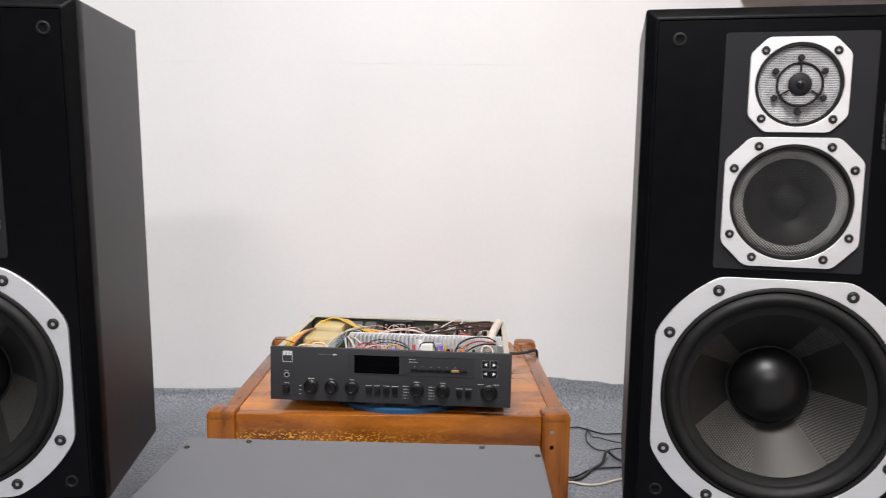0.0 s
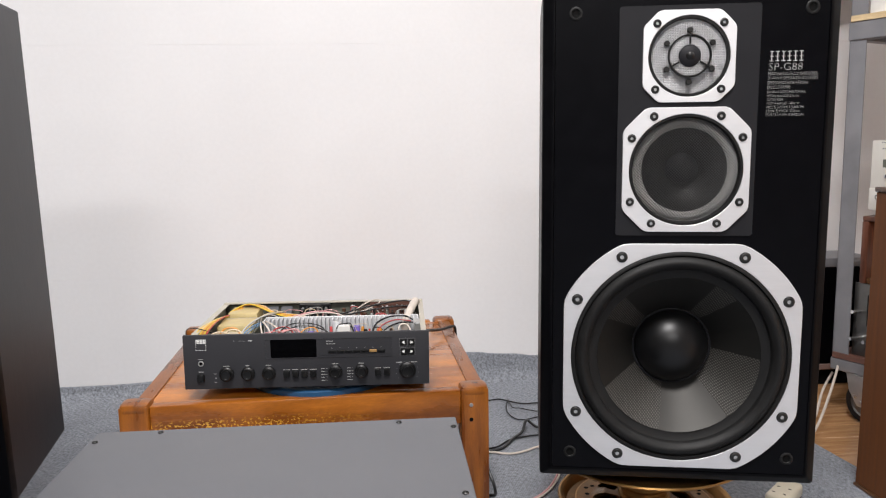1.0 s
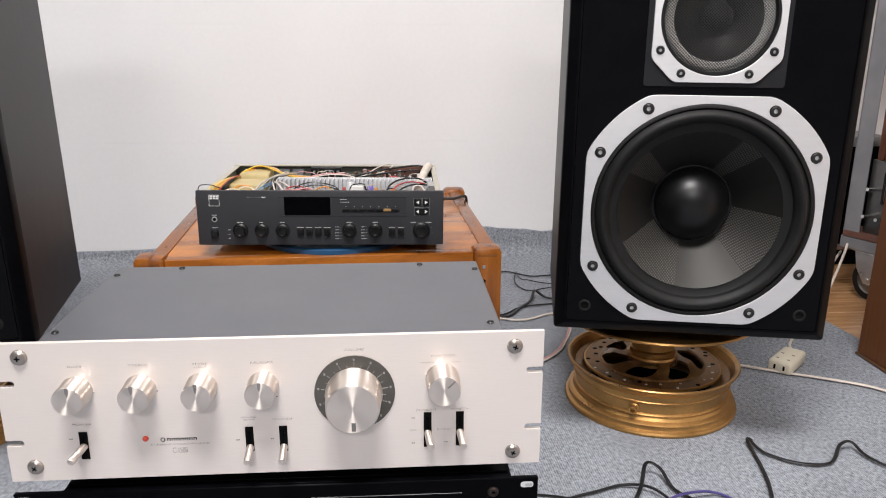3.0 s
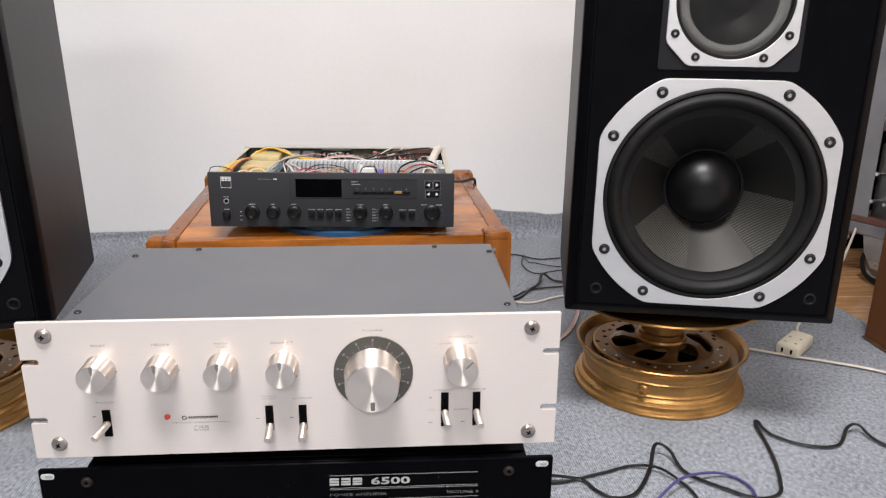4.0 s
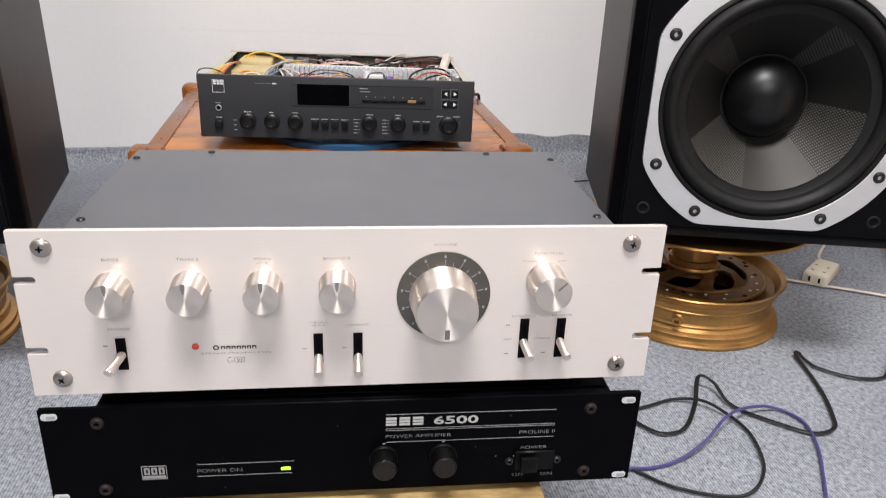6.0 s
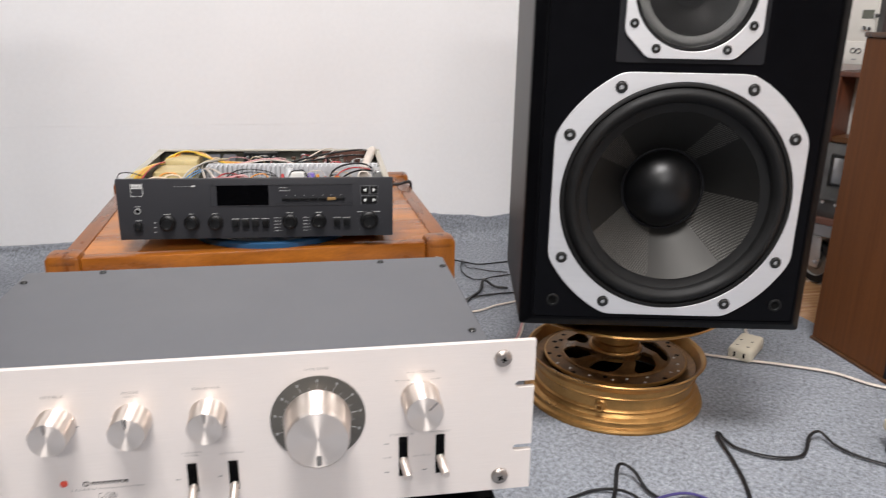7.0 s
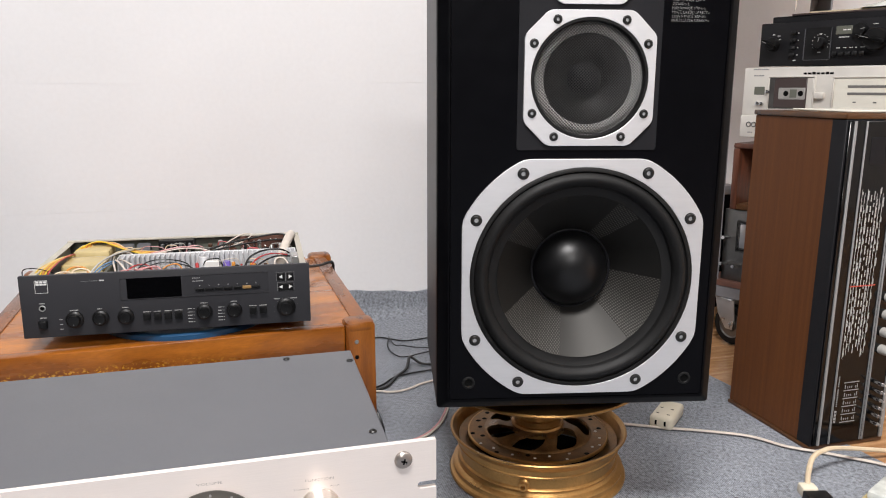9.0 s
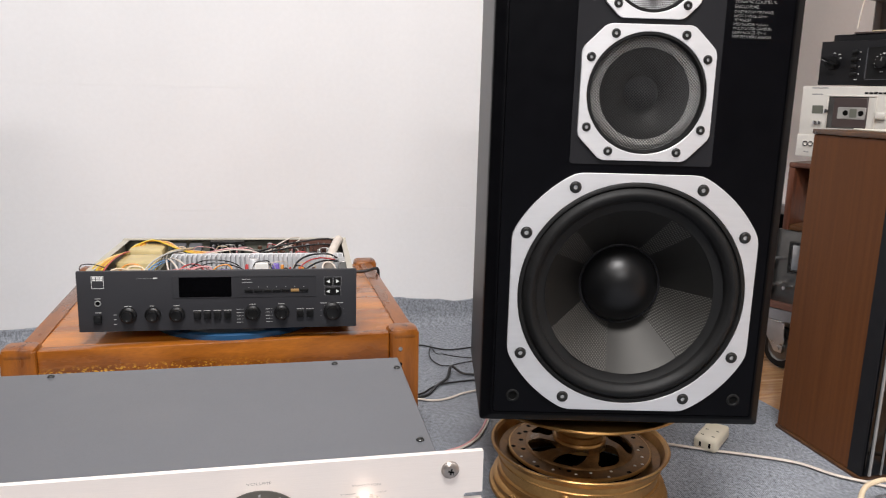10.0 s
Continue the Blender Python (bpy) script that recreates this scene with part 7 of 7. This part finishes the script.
def build_leads():
    G = 0.0045
    lead("mains_lead", [(0.05, 0.98, 0.05), (0.16, 0.94, 0.012), (0.224, 0.905, G), (0.27, 0.868, G), (0.327, 0.851, G), (0.362, 0.862, G), (0.392, 0.905, G), (0.402, 0.966, G), (0.388, 1.005, 0.007),
                       (0.365, 1.031, 0.010), (0.330, 1.043, G), (0.279, 1.023, G), (0.20, 1.00, G), (0.10, 1.02, 0.02)], 0.0021, "black_cable", "black power lead curling over the carpet")
    lead("signal_lead", [(0.18, 1.00, 0.02), (0.250, 1.010, G), (0.268, 0.985, G), (0.290, 0.967, G), (0.322, 0.978, G), (0.352, 1.025, 0.010), (0.372, 1.072, 0.022), (0.392, 1.066, 0.016), (0.405, 1.028, G),
                         (0.453, 0.985, G), (0.487, 0.967, G), (0.518, 0.978, G), (0.532, 1.008, G), (0.545, 1.055, G), (0.552, 1.10, G), (0.5555, 1.145, 0.006), (0.5572, 1.160, 0.008), (0.5600, 1.1645, 0.009), (0.5622, 1.1610, 0.009)], 0.0017, "black_cable", "black twin lead bent sharply on the carpet", 8, 1.7)
    lead("signal_lead", [(0.5622, 1.1610, 0.009), (0.5628, 1.153, 0.007), (0.5665, 1.139, 0.0055), (0.574, 1.126, G), (0.600, 1.105, G), (0.628, 1.096, G), (0.655, 1.098, G), (0.672, 1.112, 0.006), (0.690, 1.135, 0.014), (0.712, 1.145, 0.014),
                         (0.722, 1.122, 0.006), (0.735, 1.098, G), (0.755, 1.076, G), (0.785, 1.058, G), (0.830, 1.046, G), (0.95, 1.04, G), (1.15, 1.00, 0.0035)], 0.0017, "black_cable", "black twin lead bent sharply on the carpet", 8, 1.7)
    lead("violet_lead", [(0.12, 0.93, 0.06), (0.19, 0.905, 0.012), (0.238, 0.900, G), (0.285, 0.911, G), (0.330, 0.938, 0.012), (0.380, 0.985, 0.020), (0.430, 1.015, 0.012), (0.465, 1.020, G), (0.484, 0.990, G),
                         (0.476, 0.940, G), (0.452, 0.880, G), (0.420, 0.81, G), (0.385, 0.74, G), (0.35, 0.60, G)], 0.0020, "violet_cable", "violet lead looping over the carpet")
    lead("mains_extension", [(0.50, 1.52, G), (0.590, 1.475, G), (0.658, 1.447, G), (0.728, 1.415, G), (0.795, 1.388, G), (0.864, 1.352, G), (0.905, 1.303, G), (0.955, 1.268, G), (1.007, 1.228, G), (1.06, 1.19, 0.0035), (1.20, 1.12, 0.0035)],
         0.0024, "white_cable", "off-white flat mains lead across the carpet", 8, 1.4)
    lead("adaptor_lead", [(0.807, 1.113, 0.040), (0.816, 1.128, 0.044), (0.856, 1.176, 0.041), (0.878, 1.196, 0.043), (0.902, 1.208, 0.043), (0.938, 1.220, 0.039), (1.027, 1.238, 0.018), (1.10, 1.235, 0.006), (1.22, 1.18, 0.004)], 0.0042, "tan_cable", "cream power lead arching from the black adaptor")
    lead("speaker_wire", [(0.365, 1.70, 0.02), (0.352, 1.625, 0.006), (0.322, 1.540, 0.005), (0.290, 1.488, 0.005), (0.255, 1.460, 0.005), (0.215, 1.449, 0.005), (0.12, 1.45, 0.005)], 0.0022, "pink_cable", "pink and white speaker wire on the carpet")
    lead("speaker_wire", [(0.369, 1.70, 0.02), (0.356, 1.625, 0.006), (0.326, 1.538, 0.005), (0.293, 1.485, 0.005), (0.256, 1.456, 0.005), (0.215, 1.445, 0.005), (0.12, 1.446, 0.005)], 0.0020, "white_cable", "off-white speaker wire on the carpet")
    # behind the table
    lead("signal_lead", [(0.20, 2.02, G), (0.251, 2.047, G), (0.281, 2.030, G), (0.315, 2.008, G), (0.350, 2.012, G), (0.45, 2.04, G)], 0.0019, "black_cable", "thin black lead beside the table")
    lead("signal_lead", [(0.279, 2.028, 0.009), (0.270, 1.985, G), (0.272, 1.936, G), (0.289, 1.896, G), (0.315, 1.895, G), (0.338, 1.908, G), (0.40, 1.93, G)], 0.0015, "black_cable", "thin black lead beside the table")
    lead("signal_lead", [(0.278, 2.026, 0.012), (0.285, 1.968, 0.010), (0.305, 1.975, G), (0.335, 1.955, G), (0.38, 1.94, G)], 0.0013, "black_cable", "thin black lead beside the table")
    lead("mains_lead", [(0.18, 1.70, G), (0.216, 1.707, G), (0.240, 1.725, G), (0.264, 1.768, 0.006), (0.290, 1.800, 0.010), (0.302, 1.835, 0.022), (0.310, 1.850, 0.018), (0.330, 1.832, 0.008), (0.36, 1.83, G)], 0.0028, "black_cable", "black lead behind the table leg", 8, 1.3)
    lead("mains_lead", [(0.19, 1.715, G), (0.225, 1.728, G), (0.264, 1.772, G), (0.326, 1.792, G), (0.38, 1.80, G)], 0.0020, "black_cable", "black lead behind the table leg")
    lead("white_lead", [(0.17, 1.70, G), (0.215, 1.698, G), (0.235, 1.690, G), (0.262, 1.690, G), (0.290, 1.704, G), (0.315, 1.722, G), (0.38, 1.75, G)], 0.0024, "white_cable", "off-white lead behind the table leg")
    lead("mains_lead", [(0.165, 1.50, G), (0.195, 1.475, 0.012), (0.198, 1.450, 0.035), (0.188, 1.465, 0.065), (0.178, 1.50, 0.085)], 0.0030, "black_cable", "black lead looped at the table leg")
    # white lead over the tiles to the rack
    lead("white_lead", [(0.7715, 1.482, 0.014), (0.783, 1.500, 0.011), (0.803, 1.555, 0.005), (0.870, 1.64, 0.012), (0.960, 1.735, 0.045), (1.060, 1.86, 0.115), (1.10, 1.92, 0.15)], 0.0030, "white_cable", "off-white lead rising to the rack")
    lead("white_lead", [(0.800, 1.70, 0.005), (0.850, 1.69, 0.006), (0.945, 1.745, 0.030), (1.030, 1.860, 0.075), (1.10, 1.95, 0.09)], 0.0030, "white_cable", "off-white lead rising to the rack")


def build_outlet():
    o = thing("extension_outlet", pose(0.7535, 1.454, 0.0, 0, 0, -43), "cream extension socket lying on the carpet", "outlet")
    part("outlet_body", boxed(-0.022, 0.022, -0.052, 0.036, 0.001, 0.027, 0.007, 3), M["cream"], o, "cream plastic body")
    for x in (-0.0085, 0.0085):
        part("slot", boxed(x - 0.0018, x + 0.0018, -0.0528, -0.050, 0.010, 0.019), M["hole"], o)
    for x, y in ((-0.010, -0.036), (0.010, -0.036), (-0.010, -0.008), (0.010, -0.008)):
        part("slot", boxed(x - 0.0025, x + 0.0025, y - 0.001, y + 0.001, 0.0265, 0.0275), M["hole"], o)
    a = thing("black_adaptor", pose(0.807, 1.086, 0.0, 0, 0, -10), "black power adaptor with a green lamp lying on the carpet", "adaptor")
    part("adaptor_body", boxed(-0.0185, 0.0185, -0.012, 0.018, 0.001, 0.042, 0.003, 3), M["knob_black"], a, "black adaptor body")
    part("status_lamp", turned([(0.0024, -0.012), (0.0019, -0.0132), (0, -0.0136)], 14, "Y", (-0.0085, 0, 0.031)), M["green_led"], a, "glowing green lamp")
    for x, v in ((-0.009, 0.0185), (0.001, 0.0190), (0.010, 0.0180), (0.010, 0.0290)):
        part("slot", boxed(x - 0.0036, x + 0.0036, -0.0126, -0.0110, v - 0.0025, v + 0.0025), M["hole"], a)
    bm = bmesh.new()
    for k in range(4):
        box(bm, -0.009 + 0.0045 * k, -0.006 + 0.0045 * k, -0.0123, -0.0118, 0.0085, 0.0095)
    tagged(part("small_print", bm, M["ink_dim"], a, "", False), kind="stuff")
    pl = thing("white_plug", pose(0.805, 1.108, 0.028, 0, 0, -12), "white mains plug seated in the black adaptor", "plug")
    part("plug_body", boxed(-0.0125, 0.0125, -0.006, 0.016, 0.0, 0.0170, 0.004, 2), M["cream"], pl)
    b = thing("clear_blister_pack", pose(0.960, 1.118, 0.0, 0, 0, 30), "clear plastic pack lying on the carpet beside the adaptor", "pack")
    part("pack_card", boxed(-0.045, 0.045, -0.03, 0.03, 0.001, 0.003), M["paper"], b)
    part("pack_bubble", boxed(-0.038, 0.038, -0.024, 0.024, 0.003, 0.020, 0.006, 2), M["clear"], b)
    k = thing("paper_scrap", pose(-0.347, 0.829, 0.001, 0, 0, 20), "tiny white paper scrap on the carpet", "scrap")
    part("scrap", boxed(-0.004, 0.004, -0.002, 0.002, 0.0, 0.0015, 0.0005, 1), M["white_part"], k)


# ---- put it together ----
build_room()
build_floor()
build_carpet()
build_speaker(pose(0.4292, 1.1135, FOOT, 0, 0.35, -7.2), 1)
build_speaker(pose(-0.6704, 1.0205, FOOT + 0.0015, 0.94, -0.80, 12.2), -1)
stand = build_wheel_stand(pose(0.445, 1.3245, 0, 0, 0, 0))
copy_thing(stand, pose(-0.755, 1.215, 0, 0, 0, 35))
build_table()
build_disc()
build_receiver()
build_preamp()
build_power_amp()
build_dolly()
build_radio()
build_sheet()
build_rack()
build_stack()
build_leads()
build_outlet()
